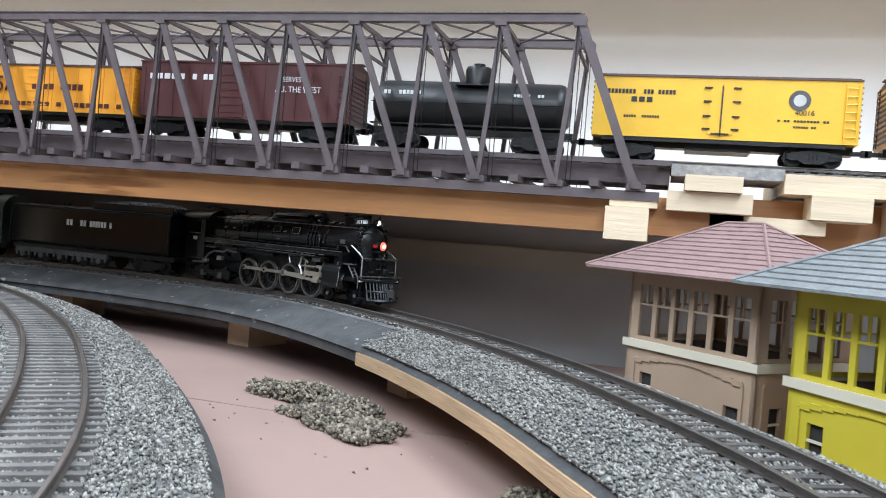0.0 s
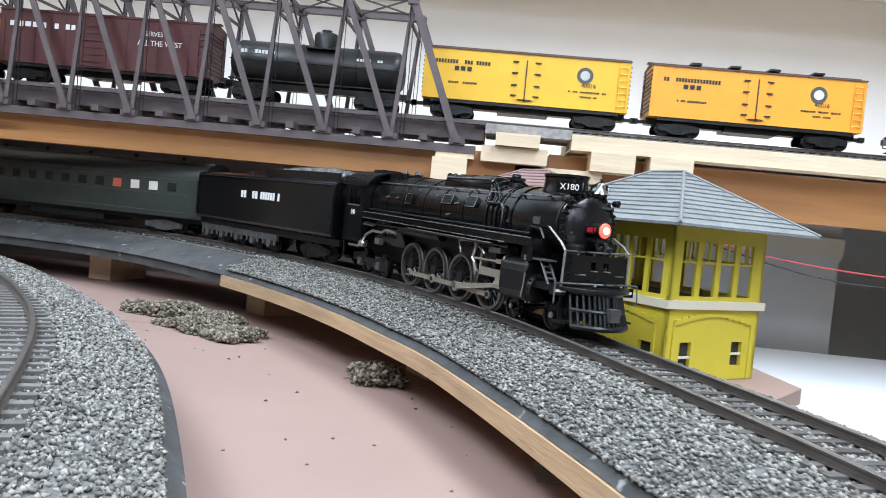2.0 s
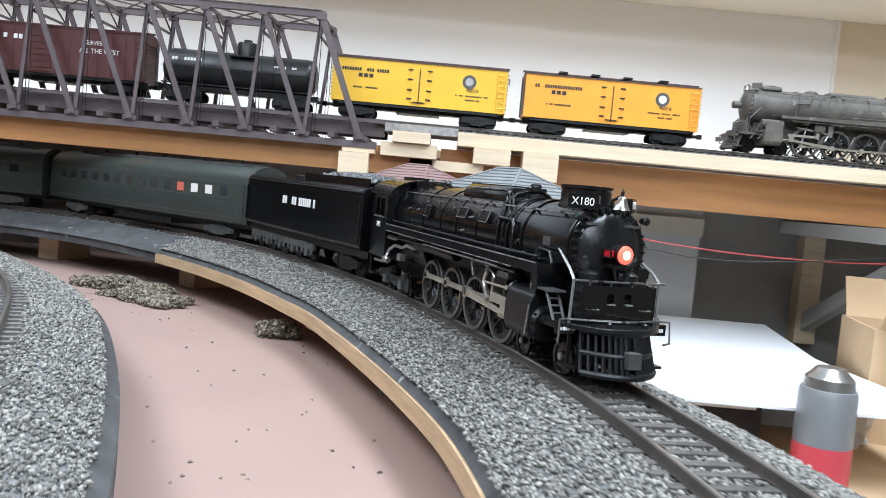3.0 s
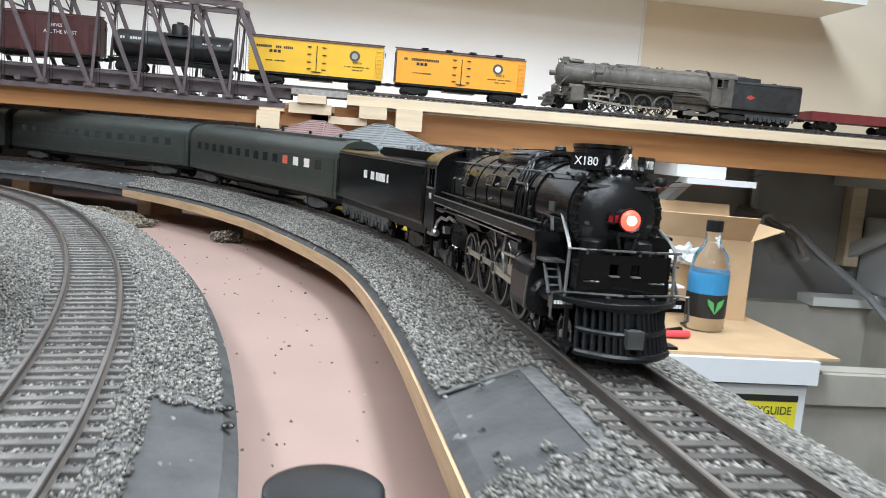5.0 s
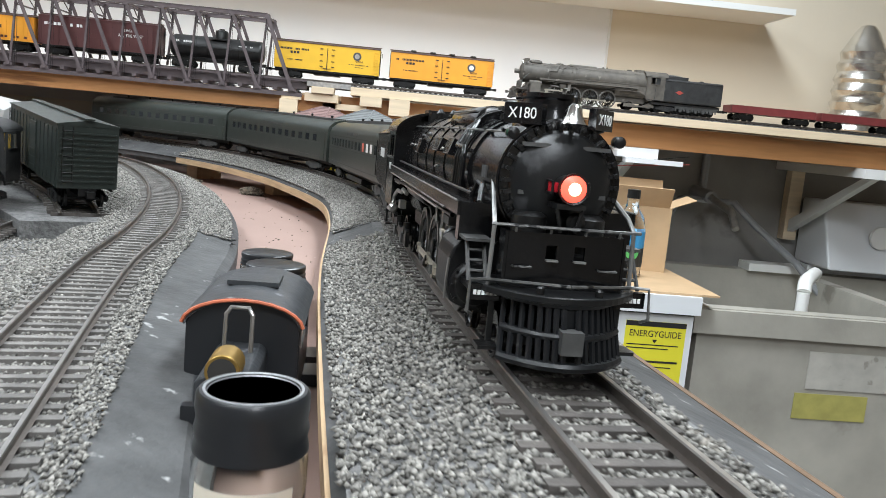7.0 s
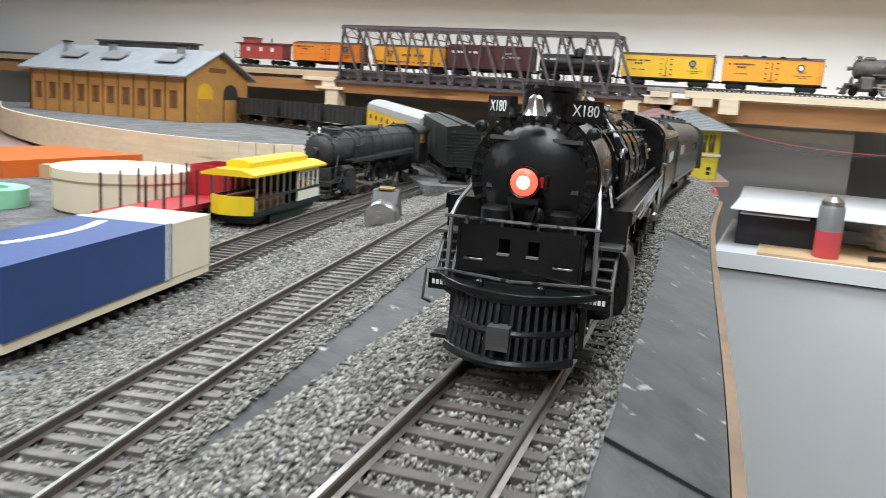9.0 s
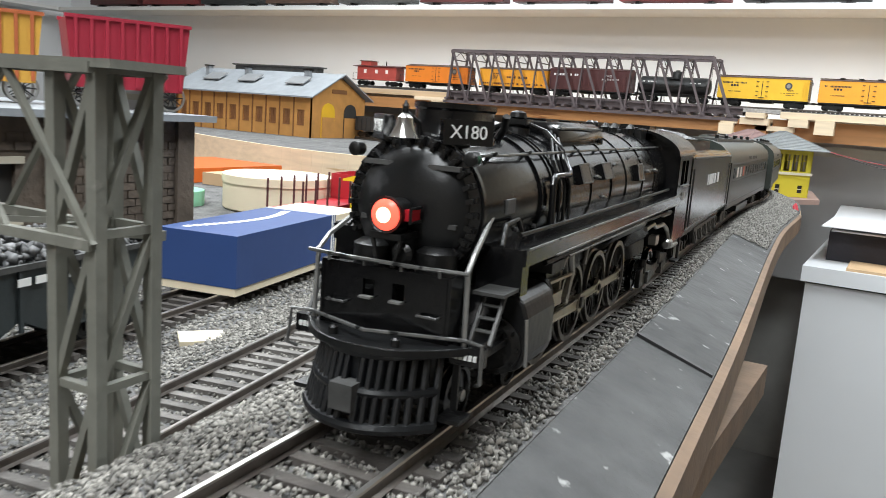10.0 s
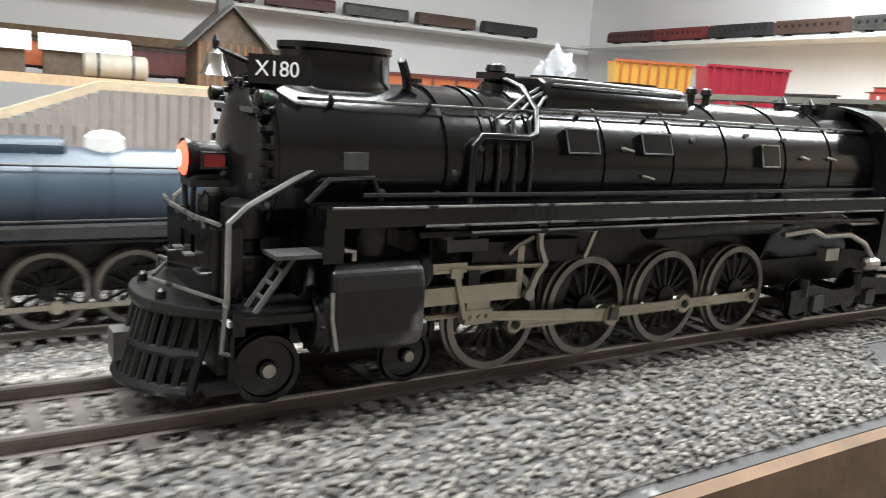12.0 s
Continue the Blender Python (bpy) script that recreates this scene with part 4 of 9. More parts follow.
        bm = bx(bmesh.new(), -0.142, -0.128, min(sg * 0.014, sg * 0.027), max(sg * 0.014, sg * 0.027), 0.036, 0.0445)
        bx(bm, -0.120, -0.112, min(sg * 0.016, sg * 0.028), max(sg * 0.016, sg * 0.028), 0.0435, 0.0485)
        part("gear_bracket", bm, dull, e)
        rod_parts.append((rod, main, cross, sg))
    ahead = ("bell", "bell_yoke", "pilot_deck", "front_shield", "step_plate", "front_railing", "pilot_slat", "pilot_bar", "uncoupling_lever", "pilot_step", "front_brace", "coupler", "marker_lamp")
    for o in e.children:
        base = o.name.split(".")[0]
        if base in ahead:
            o.location.x -= 0.008
        elif base == "headlight":
            o.location.x -= 0.005
        elif base == "smokebox_door":
            o.location.x -= 0.004
        elif base in ("cylinder", "cylinder_cover"):
            o.location.x += 0.021
        elif base == "crosshead_guide":
            o.location.x += 0.010
    return e, drv, rod_parts, DR


def pilot_curve(u, f):
    """A point of the pilot's face: u across it from -1 to 1, f from the top (0) to the foot (1)."""
    return Vector((-0.0100 + 0.0055 * f - (0.0135 - 0.001 * f) * abs(u) ** 2.2, u * (0.0190 + 0.0018 * f), 0.0262 - 0.0200 * f))


def express_engine(name, label, m, paint, dull):
    """The running 4-8-4 engine; x forward, the pilot's foot near x = 0, everything behind it at negative x, z = 0 on the rail."""
    e = thing(name, label, "locomotive", m)
    zc = 0.0635
    part("frame", bx(bx(bx(box(-0.335, -0.030, -0.010, 0.010, 0.014, 0.027), -0.300, -0.045, -0.008, 0.008, 0.027, 0.044), -0.078, -0.046, -0.014, 0.014, 0.014, 0.046), -0.245, -0.09, -0.0125, 0.0125, 0.030, 0.0465), dull, e)
    # boiler in courses
    prof = [(0.0190, -0.0370), (0.0216, -0.0375), (0.0220, -0.0390), (0.0220, -0.0880), (0.0224, -0.0882), (0.0226, -0.1180), (0.0230, -0.1182), (0.0236, -0.2080), (0.0240, -0.2082), (0.0242, -0.3020), (0.0200, -0.3025)]
    part("boiler", lathe(bmesh.new(), prof, "x", 56, (0, 0, zc)), paint, e, "gloss black boiler with scuffed paint", smooth=True)
    rad = lambda x: float(np.interp(-x, [-b for a, b in prof], [a for a, b in prof]))
    for x, w in ((-0.0395, 0.0010), (-0.0885, 0.0007), (-0.1010, 0.0005), (-0.1050, 0.0005), (-0.1180, 0.0007), (-0.1480, 0.0005), (-0.1800, 0.0005), (-0.2080, 0.0007), (-0.2420, 0.0004), (-0.2720, 0.0004)):
        r = rad(x)
        part("boiler_band", lathe(bmesh.new(), [(r - 0.0006, x - w), (r + 0.0005, x - w), (r + 0.0005, x + w), (r - 0.0006, x + w)], "x", 48, (0, 0, zc)), paint, e, smooth=True)
    # smokebox front with its ring of clamps
    door = part("smokebox_door", lathe(bmesh.new(), [(0.0186, -0.0372), (0.0184, -0.0362), (0.0172, -0.0350), (0.0135, -0.0332), (0.0080, -0.0319), (0.0004, -0.0314)], "x", 48, (0, 0, zc)), DOORM, e, "worn dark grey domed smokebox door", True)
    for j in range(30):
        a = (j + 0.5) * math.tau / 30
        R = Matrix.Translation((-0.0366, 0, zc)) @ Matrix.Rotation(a, 4, "X")
        bm = bx(bmesh.new(), -0.0010, 0.0010, -0.0007, 0.0007, 0.0178, 0.0214, R)
        tube(bm, R @ Vector((0.0008, 0, 0.0200)), R @ Vector((0.0022, 0, 0.0200)), 0.0008, None, 6)
        part("door_clamp", bm, dull, door)
    for z in (0.0125, -0.004):
        part("hinge_strap", bx(bmesh.new(), -0.0352, -0.0335, -0.0155, -0.0055, zc + z - 0.0004, zc + z + 0.0010), GREYM, door)
        part("hinge_strap", bx(bmesh.new(), -0.0352, -0.0335, 0.0060, 0.0160, zc + z - 0.0004, zc + z + 0.0010), GREYM, door)
    part("firebox", prism_x(bmesh.new(), [(-0.0238, 0.064), (-0.0235, 0.042), (-0.017, 0.027), (0.017, 0.027), (0.0235, 0.042), (0.0238, 0.064)], -0.302, -0.243), paint, e, bevel=0.001)
    for sg in (-1, 1):
        def sb(bm, x0, x1, y0, y1, z0, z1):
            return bx(bm, x0, x1, min(sg * y0, sg * y1), max(sg * y0, sg * y1), z0, z1)
        # running board, its bright worn edges and the pipes under it
        bm = sb(bmesh.new(), -0.300, -0.0465, 0.0200, 0.0330, 0.0522, 0.0538)
        sb(bm, -0.300, -0.0465, 0.0322, 0.0335, 0.0490, 0.0540)
        part("running_board", bm, paint, e)
        for z, x0, x1 in ((0.0541, -0.298, -0.048), (0.0490, -0.298, -0.075), (0.0468, -0.21, -0.09)):
            part("board_edge", tube(bmesh.new(), (x0, sg * 0.0336, z), (x1, sg * 0.0336, z), 0.0004, None, 6), EDGEM, e, "paint worn to bare metal along the edge")
        bm = pipe(bmesh.new(), [(-0.300, sg * 0.0300, 0.0445), (-0.200, sg * 0.0300, 0.0460), (-0.075, sg * 0.0300, 0.0460)], 0.0010)
        pipe(bm, [(-0.300, sg * 0.0275, 0.0570), (-0.125, sg * 0.0268, 0.0562), (-0.060, sg * 0.0262, 0.0562)], 0.0007)
        part("side_pipe", bm, dull, e)
        # gusset and panel at the board's front end
        part("front_gusset", pipe(bmesh.new(), [(-0.0440, sg * 0.0265, 0.0545), (-0.0510, sg * 0.0245, 0.0600), (-0.0640, sg * 0.0235, 0.0605), (-0.0660, sg * 0.0250, 0.0545)], 0.0008), dull, e)
        part("side_apron", sb(bmesh.new(), -0.0520, -0.0465, 0.0180, 0.0325, 0.0400, 0.0522), paint, e, bevel=0.0006)
        # handrail on chunky stanchions
        yr = sg * 0.0183
        bm = pipe(bmesh.new(), [(-0.300, yr * 1.02, 0.0806), (-0.180, yr, 0.0806), (-0.060, yr * 0.97, 0.0800), (-0.0450, yr * 0.90, 0.0800)], 0.00045)
        part("handrail", bm, EDGEM, e)
        for x in (-0.285, -0.258, -0.230, -0.202, -0.172, -0.142, -0.086, -0.056):
            part("stanchion", tube(bmesh.new(), (x, sg * 0.0135, 0.0790), (x + 0.003, sg * 0.0188, 0.0808), 0.0010, 0.0006, 6), dull, e)
        # plates, hatches, plugs on the boiler side
        for x, z, w, h in ((-0.1370, 0.0715, 0.0064, 0.0038), (-0.1700, 0.0715, 0.0068, 0.0034), (-0.2300, 0.0690, 0.0050, 0.0040)):
            r = rad(x)
            a = math.asin((z - zc) / r)
            H = Matrix.Translation((x, sg * r * math.cos(a), z)) @ Matrix.Rotation(sg * a, 4, "X")
            hatch = part("boiler_hatch", bx(bmesh.new(), -w, w, -0.0020, 0.0020, -h, h, H), paint, e, bevel=0.0004)
            bm = bmesh.new()
            for zz in (-h, h):
                tube(bm, H @ Vector((-w, sg * 0.0020, zz)), H @ Vector((w, sg * 0.0020, zz)), 0.0003, None, 5)
            for xx in (-w, w):
                tube(bm, H @ Vector((xx, sg * 0.0020, -h)), H @ Vector((xx, sg * 0.0020, h)), 0.0003, None, 5)
            part("hatch_rim", bm, EDGEM, hatch)
        for x, z in ((-0.0990, 0.0690), (-0.1560, 0.0700), (-0.1660, 0.0610), (-0.1900, 0.0740), (-0.2200, 0.0765), (-0.2420, 0.0755), (-0.2520, 0.0690), (-0.2700, 0.0690), (-0.0860, 0.0560), (-0.0900, 0.0620), (-0.0680, 0.0565)):
            r = rad(x)
            y = math.sqrt(r * r - (z - zc) ** 2)
            part("washout_plug", tube(bmesh.new(), (x, sg * (y - 0.0010), z), (x, sg * (y + 0.0012), z), 0.0008, None, 8), GREYM, e)
            if x in (-0.1660, -0.2520, -0.2700, -0.1560):
                part("lever", tube(bmesh.new(), (x - 0.0035, sg * (y + 0.0012), z - 0.0004), (x + 0.0020, sg * (y + 0.0012), z + 0.0006), 0.00045, None, 6), STEEL, e)
        part("builder_plate", sb(bmesh.new(), -0.0630, -0.0560, 0.0215, 0.0226, 0.0625, 0.0670), GREYM, e, "dull grey builder's plate", bevel=0.0003)
        # cylinder casing, covers and valve chest
        c0, c1 = -0.0760, -0.0490
        sec = [(0.0140, 0.0160), (0.0290, 0.0150), (0.0330, 0.0170), (0.0345, 0.0210), (0.0345, 0.0330), (0.0330, 0.0375), (0.0300, 0.0398), (0.0240, 0.0404), (0.0140, 0.0404)]
        part("cylinder", prism_x(bmesh.new(), [(sg * y, z) for y, z in sec], c0, c1), SCUFF, e, "black cylinder casing with bare metal scuffs", bevel=0.0010)
        bm = lathe(bmesh.new(), [(0.0092, c1), (0.0092, c1 + 0.0012), (0.0078, c1 + 0.0018), (0.0070, c1 + 0.0030), (0.0005, c1 + 0.0032)], "x", 24, (0, sg * 0.0245, 0.0235))
        for j in range(10):
            a = j * math.tau / 10
            tube(bm, (c1 + 0.001, sg * 0.0245 + 0.0083 * math.cos(a), 0.0235 + 0.0083 * math.sin(a)), (c1 + 0.0024, sg * 0.0245 + 0.0083 * math.cos(a), 0.0235 + 0.0083 * math.sin(a)), 0.0006, None, 6)
        part("cylinder_cover", bm, dull, e, smooth=True)
        bm = lathe(bmesh.new(), [(0.0055, c0), (0.0060, c0 - 0.0015), (0.0042, c0 - 0.0040), (0.0030, c0 - 0.0045)], "x", 18, (0, sg * 0.0270, 0.0355))
        tube(bm, (c0, sg * 0.0270, 0.0195), (c0 - 0.004, sg * 0.0270, 0.0195), 0.0040, 0.0030, 12)
        part("valve_chest", bm, dull, e, smooth=True)
        bm = pipe(bmesh.new(), [(-0.0560, sg * 0.0300, 0.0400), (-0.0560, sg * 0.0300, 0.0425), (-0.0530, sg * 0.0300, 0.0430)], 0.0010)
        pipe(bm, [(-0.0500, sg * 0.0348, 0.0180), (-0.0485, sg * 0.0350, 0.0260), (-0.0485, sg * 0.0345, 0.0330)], 0.0006)
        part("drain_cock", bm, STEEL, e)
        part("steam_chest_pipe", lathe(bmesh.new(), [(0.0062, 0.040), (0.0062, 0.047), (0.0055, 0.052)], "z", 16, (-0.0640, sg * 0.0205, 0)), dull, e, smooth=True)
        # front brace rail, knee and ladder steps
        part("front_brace", pipe(bmesh.new(), [(-0.0520, sg * 0.0205, 0.0645), (-0.0300, sg * 0.0240, 0.0535), (-0.0252, sg * 0.0245, 0.0495), (-0.0250, sg * 0.0250, 0.0285)], 0.0008), BRACEM, e, "worn grey metal front handrail")
        part("brace_bar", tube(bmesh.new(), (-0.0520, sg * 0.0205, 0.0655), (-0.0390, sg * 0.0205, 0.0658), 0.0005, None, 6), dull, e)
        bm = sb(bmesh.new(), -0.0475, -0.0345, 0.0225, 0.0320, 0.0415, 0.0425)
        for y in (0.0245, 0.0305):
            pipe(bm, [(-0.0395, sg * y, 0.0415), (-0.0300, sg * y, 0.0285)], 0.0008)
        for f in (0.25, 0.5, 0.75):
            tube(bm, (-0.0395 + f * 0.0095, sg * 0.0245, 0.0415 - f * 0.013), (-0.0395 + f * 0.0095, sg * 0.0305, 0.0415 - f * 0.013), 0.0006, None, 6)
        part("front_step", bm, GREYM, e, "scuffed grey ladder step")
        part("side_sill", sb(bmesh.new(), -0.0480, -0.0270, 0.0200, 0.0300, 0.0250, 0.0270), dull, e, bevel=0.0004)
        part("uncoupling_lever", pipe(bmesh.new(), [(-0.0125, 0, 0.0315), (-0.0240, sg * 0.0255, 0.0305), (-0.0225, sg * 0.0315, 0.0305), (-0.0215, sg * 0.0320, 0.0200), (-0.0240, sg * 0.0300, 0.0185)], 0.0006), EDGEM, e)
        part("pilot_step", bx(sb(bmesh.new(), -0.0280, -0.0195, 0.0205, 0.0275, 0.0075, 0.0087), -0.0275, -0.0265, min(sg * 0.0215, sg * 0.0235), max(sg * 0.0215, sg * 0.0235), 0.0087, 0.0285), dull, e)
        # number board and class lamp
        NM = Matrix.Translation((-0.0400, sg * 0.0150, 0.0866)) @ Matrix.Rotation(radians(42 if sg < 0 else 138), 4, "Z")
        nb = part("number_board", bx(bmesh.new(), -0.0078, 0.0078, 0.0, 0.0030, -0.0036, 0.0036, NM), paint, e, bevel=0.0003)
        words("X180", 0.0054, NM @ Matrix.Translation((0, -0.0002, 0)) @ Euler((radians(90), 0, 0)).to_matrix().to_4x4(), WHITE_L, nb, "white train number", 0.98)
        part("board_bracket", pipe(bmesh.new(), [(-0.0400, sg * 0.0110, 0.0820), (-0.0410, sg * 0.0150, 0.0835)], 0.0010), dull, e)
        lampm = part("class_lamp", lathe(bmesh.new(), [(0.0013, -0.0330), (0.0021, -0.0335), (0.0021, -0.0370), (0.0012, -0.0385)], "x", 14, (0, sg * 0.0190, 0.0795)), dull, e, smooth=True)
        part("lamp_lens", lathe(bmesh.new(), [(0.0013, sg * 0.0208), (0.0010, sg * 0.0214), (0.0003, sg * 0.0216)], "y", 12, (-0.0352, 0, 0.0795)), CLASSLENS, lampm, "small dark lens")
        # injector pipes, air tank, cab
        bm = pipe(bmesh.new(), [(-0.2390, sg * 0.0290, 0.0400), (-0.2580, sg * 0.0290, 0.0412), (-0.2660, sg * 0.0290, 0.0385), (-0.2840, sg * 0.0295, 0.0385), (-0.2950, sg * 0.0300, 0.0345), (-0.3080, sg * 0.0305, 0.0230), (-0.3300, sg * 0.0305, 0.0225)], 0.0012, 8)
        pipe(bm, [(-0.2520, sg * 0.0275, 0.0470), (-0.2760, sg * 0.0280, 0.0470), (-0.2860, sg * 0.0285, 0.0430), (-0.3060, sg * 0.0290, 0.0430), (-0.3140, sg * 0.0295, 0.0330)], 0.0010, 8)
        part("injector_pipe", bm, STEEL, e, "bare metal injector pipe")
        part("injector", bx(lathe(bmesh.new(), [(0.0022, -0.3060), (0.0030, -0.3050), (0.0030, -0.2980), (0.0018, -0.2960)], "x", 12, (0, sg * 0.0300, 0.0255)), -0.279, -0.270, min(sg * 0.0250, sg * 0.0290), max(sg * 0.0250, sg * 0.0290), 0.0280, 0.0330), STEEL, e)
        part("air_tank", lathe(bmesh.new(), [(0.0040, -0.2380), (0.0046, -0.2370), (0.0046, -0.1700), (0.0040, -0.1690)], "x", 16, (0, sg * 0.0250, 0.0445)), dull, e, smooth=True)
        x0, x1 = -0.3460, -0.3040
        bm = plate(bmesh.new(), (x0, x0 + 0.011, x0 + 0.0210, x0 + 0.0228, x1 - 0.008, x1), (0.026, 0.059, 0.0735, 0.0790), ((1, 1), (3, 1)), min(sg * 0.0305, sg * 0.0317), max(sg * 0.0305, sg * 0.0317))
        part("cab_side", bm, paint, e)
        words("840", 0.0066, pose(-0.3250, sg * 0.0320, 0.0520, 90, 0, 0 if sg < 0 else 180), WHITE_L, e, "white road number", 0.9)
        part("arm_rest", sb(bmesh.new(), x0 + 0.011, x1 - 0.008, 0.0317, 0.0335, 0.0580, 0.0592), EDGEM, e)
        part("cab_step", bx(sb(bmesh.new(), -0.3440, -0.3320, 0.0270, 0.0312, 0.0100, 0.0112), -0.3440, -0.3425, min(sg * 0.0290, sg * 0.0305), max(sg * 0.0290, sg * 0.0305), 0.0112, 0.0260), dull, e)
        # sand pipes and the thick feed pipe
        for j, (xa, xb) in enumerate(((-0.1300, -0.1060), (-0.1340, -0.1120), (-0.1380, -0.1180))):
            part("sand_pipe", pipe(bmesh.new(), [(xa, sg * 0.0095, 0.0880), (xa + 0.010, sg * 0.0135, 0.0845), (xb, sg * 0.0195, 0.0775), (xb + 0.001, sg * 0.0232, 0.0680), (xb + 0.001, sg * 0.0236, 0.0560)], 0.0006, 6), dull, e)
        part("feed_pipe", pipe(bmesh.new(), [(-0.1185, sg * 0.0040, 0.0895), (-0.1210, sg * 0.0105, 0.0872), (-0.1220, sg * 0.0175, 0.0805), (-0.1190, sg * 0.0220, 0.0735), (-0.1150, sg * 0.0232, 0.0725), (-0.0985, sg * 0.0232, 0.0725), (-0.0955, sg * 0.0238, 0.0695), (-0.0950, sg * 0.0244, 0.0530)], 0.0012, 10), paint, e, smooth=True)
    # cab roof, front, inside
    arc = [(0.0325 * math.sin(a), 0.0765 + 0.0145 * math.cos(a)) for a in np.linspace(-1.57, 1.57, 17)]
    inner = [(0.0312 * math.sin(a), 0.0757 + 0.0138 * math.cos(a)) for a in np.linspace(1.57, -1.57, 17)]
    part("cab_roof", prism_x(bmesh.new(), arc + inner, -0.3540, -0.2960), paint, e, smooth=True)
    part("cab_front", prism_x(bmesh.new(), [(-0.0305, 0.03), (0.0305, 0.03)] + [(y * 0.975, z) for y, z in inner], -0.3052, -0.3040), paint, e)
    part("roof_hatch", box(-0.338, -0.318, -0.009, 0.009, 0.0900, 0.0925), paint, e, bevel=0.0005)
    part("cab_interior", bx(box(-0.342, -0.316, -0.022, 0.022, 0.028, 0.047), -0.320, -0.3054, -0.020, 0.020, 0.047, 0.080), dull, e)
    # long oval chimney with an open top
    def oval(hx, hy, n=10):
        return [(hx * sx + hy * math.cos(a), hy * math.sin(a)) for sx, a0 in ((1, -math.pi / 2), (-1, math.pi / 2)) for a in np.linspace(a0, a0 + math.pi, n)]
    bm = bmesh.new()
    rings = []
    for hx, hy, z in ((0.0060, 0.0112, 0.0800), (0.0060, 0.0110, 0.0845), (0.0058, 0.0104, 0.0855), (0.0058, 0.0102, 0.0925), (0.0058, 0.0108, 0.0932), (0.0058, 0.0108, 0.0948), (0.0056, 0.0090, 0.0948), (0.0056, 0.0088, 0.0860)):
        rings.append([bm.verts.new((-0.0625 + x, y, z)) for x, y in oval(hx, hy)])
    for A, B in zip(rings, rings[1:]):
        for k in range(len(A)):
            bm.faces.new((A[k], A[(k + 1) % len(A)], B[(k + 1) % len(B)], B[k]))
    bm.faces.new(rings[-1])
    bmesh.ops.recalc_face_normals(bm, faces=bm.faces[:])
    part("chimney", bm, paint, e, "long oval black double chimney", True)
    bm = pipe(bmesh.new(), [(-0.0830, 0.0060, 0.0835), (-0.0800, 0.0100, 0.0880), (-0.0775, 0.0115, 0.0920)], 0.0014, 8)
    lathe(bm, [(0.0024, 0.0), (0.0024, 0.0012)], "z", 12, (-0.0835, 0.0085, 0.0862))
    part("whistle", bm, dull, e)
    # check valve, sandbox, safety valves, turret
    bm = lathe(bmesh.new(), [(0.0050, 0.0850), (0.0046, 0.0880), (0.0026, 0.0890), (0.0026, 0.0915), (0.0034, 0.0920), (0.0030, 0.0938), (0.0012, 0.0945)], "z", 16, (-0.1185, 0, 0))
    bx(bm, -0.1225, -0.1145, -0.0050, 0.0050, 0.0895, 0.0915)
    part("check_valve", bm, dull, e)
    sec = [(-0.0140, 0.0800), (-0.0138, 0.0855), (-0.0120, 0.0895), (-0.0085, 0.0912), (0.0085, 0.0912), (0.0120, 0.0895), (0.0138, 0.0855), (0.0140, 0.0800)]
    box_ = part("sand_box", prism_x(bmesh.new(), sec, -0.1960, -0.1285), paint, e, "long black sandbox on the boiler", True, 0.0022)
    for x in (-0.1450, -0.1780):
        part("filler_lid", bx(bmesh.new(), x - 0.0085, x + 0.0085, -0.0050, 0.0050, 0.0910, 0.0920), paint, box_, bevel=0.0004)
    for y in (-0.0128, 0.0128):
        part("sand_box_rail", tube(bmesh.new(), (-0.1930, y, 0.0890), (-0.1320, y, 0.0890), 0.0005, None, 6), EDGEM, box_)
    for x in (-0.2080, -0.2165):
        part("pop_valve", lathe(bmesh.new(), [(0.0015, 0.0855), (0.0015, 0.0900), (0.0023, 0.0904), (0.0020, 0.0922), (0.0010, 0.0930)], "z", 12, (x, 0.0030, 0)), dull, e, smooth=True)
    bm = bx(bmesh.new(), -0.296, -0.282, -0.012, 0.012, 0.0845, 0.0900)
    for x, y in ((-0.276, 0.007), (-0.276, -0.007), (-0.268, 0.0)):
        lathe(bm, [(0.0018, 0.0855), (0.0018, 0.0895), (0.0028, 0.0900), (0.0010, 0.0925)], "z", 10, (x, y, 0))
        tube(bm, (x, y, 0.0885), (-0.283, y, 0.0885), 0.0010, None, 6)
    part("turret", bm, dull, e)
    # bell on its arm
    bell = part("bell", lathe(bmesh.new(), [(0.0043, 0.0), (0.0037, 0.0010), (0.0027, 0.0032), (0.0023, 0.0056), (0.0012, 0.0066), (0.0003, 0.0070)], "z", 20, (-0.0290, 0, 0.0842)), NICKEL, e, "small silver bell", True)
    bm = pipe(bmesh.new(), [(-0.0390, 0.0, 0.0845), (-0.0370, 0.0, 0.0885), (-0.0290, 0.0, 0.0912)], 0.0009)
    lathe(bm, [(0.0008, 0.0908), (0.0010, 0.0930), (0.0003, 0.0945)], "z", 8, (-0.0290, 0, 0))
    part("bell_yoke", bm, dull, e)
    # headlight
    hz = 0.0628
    hl = part("headlight", lathe(bmesh.new(), [(0.0046, -0.0212), (0.0052, -0.0208), (0.0052, -0.0222), (0.0044, -0.0235), (0.0042, -0.0300), (0.0020, -0.0315)], "x", 26, (0, 0, hz)), dull, e, smooth=True)
    part("lens", lathe(bmesh.new(), [(0.0045, -0.0210), (0.0036, -0.0202), (0.0022, -0.0198)], "x", 24, (0, 0, hz)), LAMP_RED, hl, "glowing red headlight lens", True)
    part("bulb", lathe(bmesh.new(), [(0.0024, -0.0199), (0.0014, -0.0193), (0.0003, -0.0191)], "x", 14, (0, 0, hz)), LAMP_CORE, hl, "bright lamp core", True)
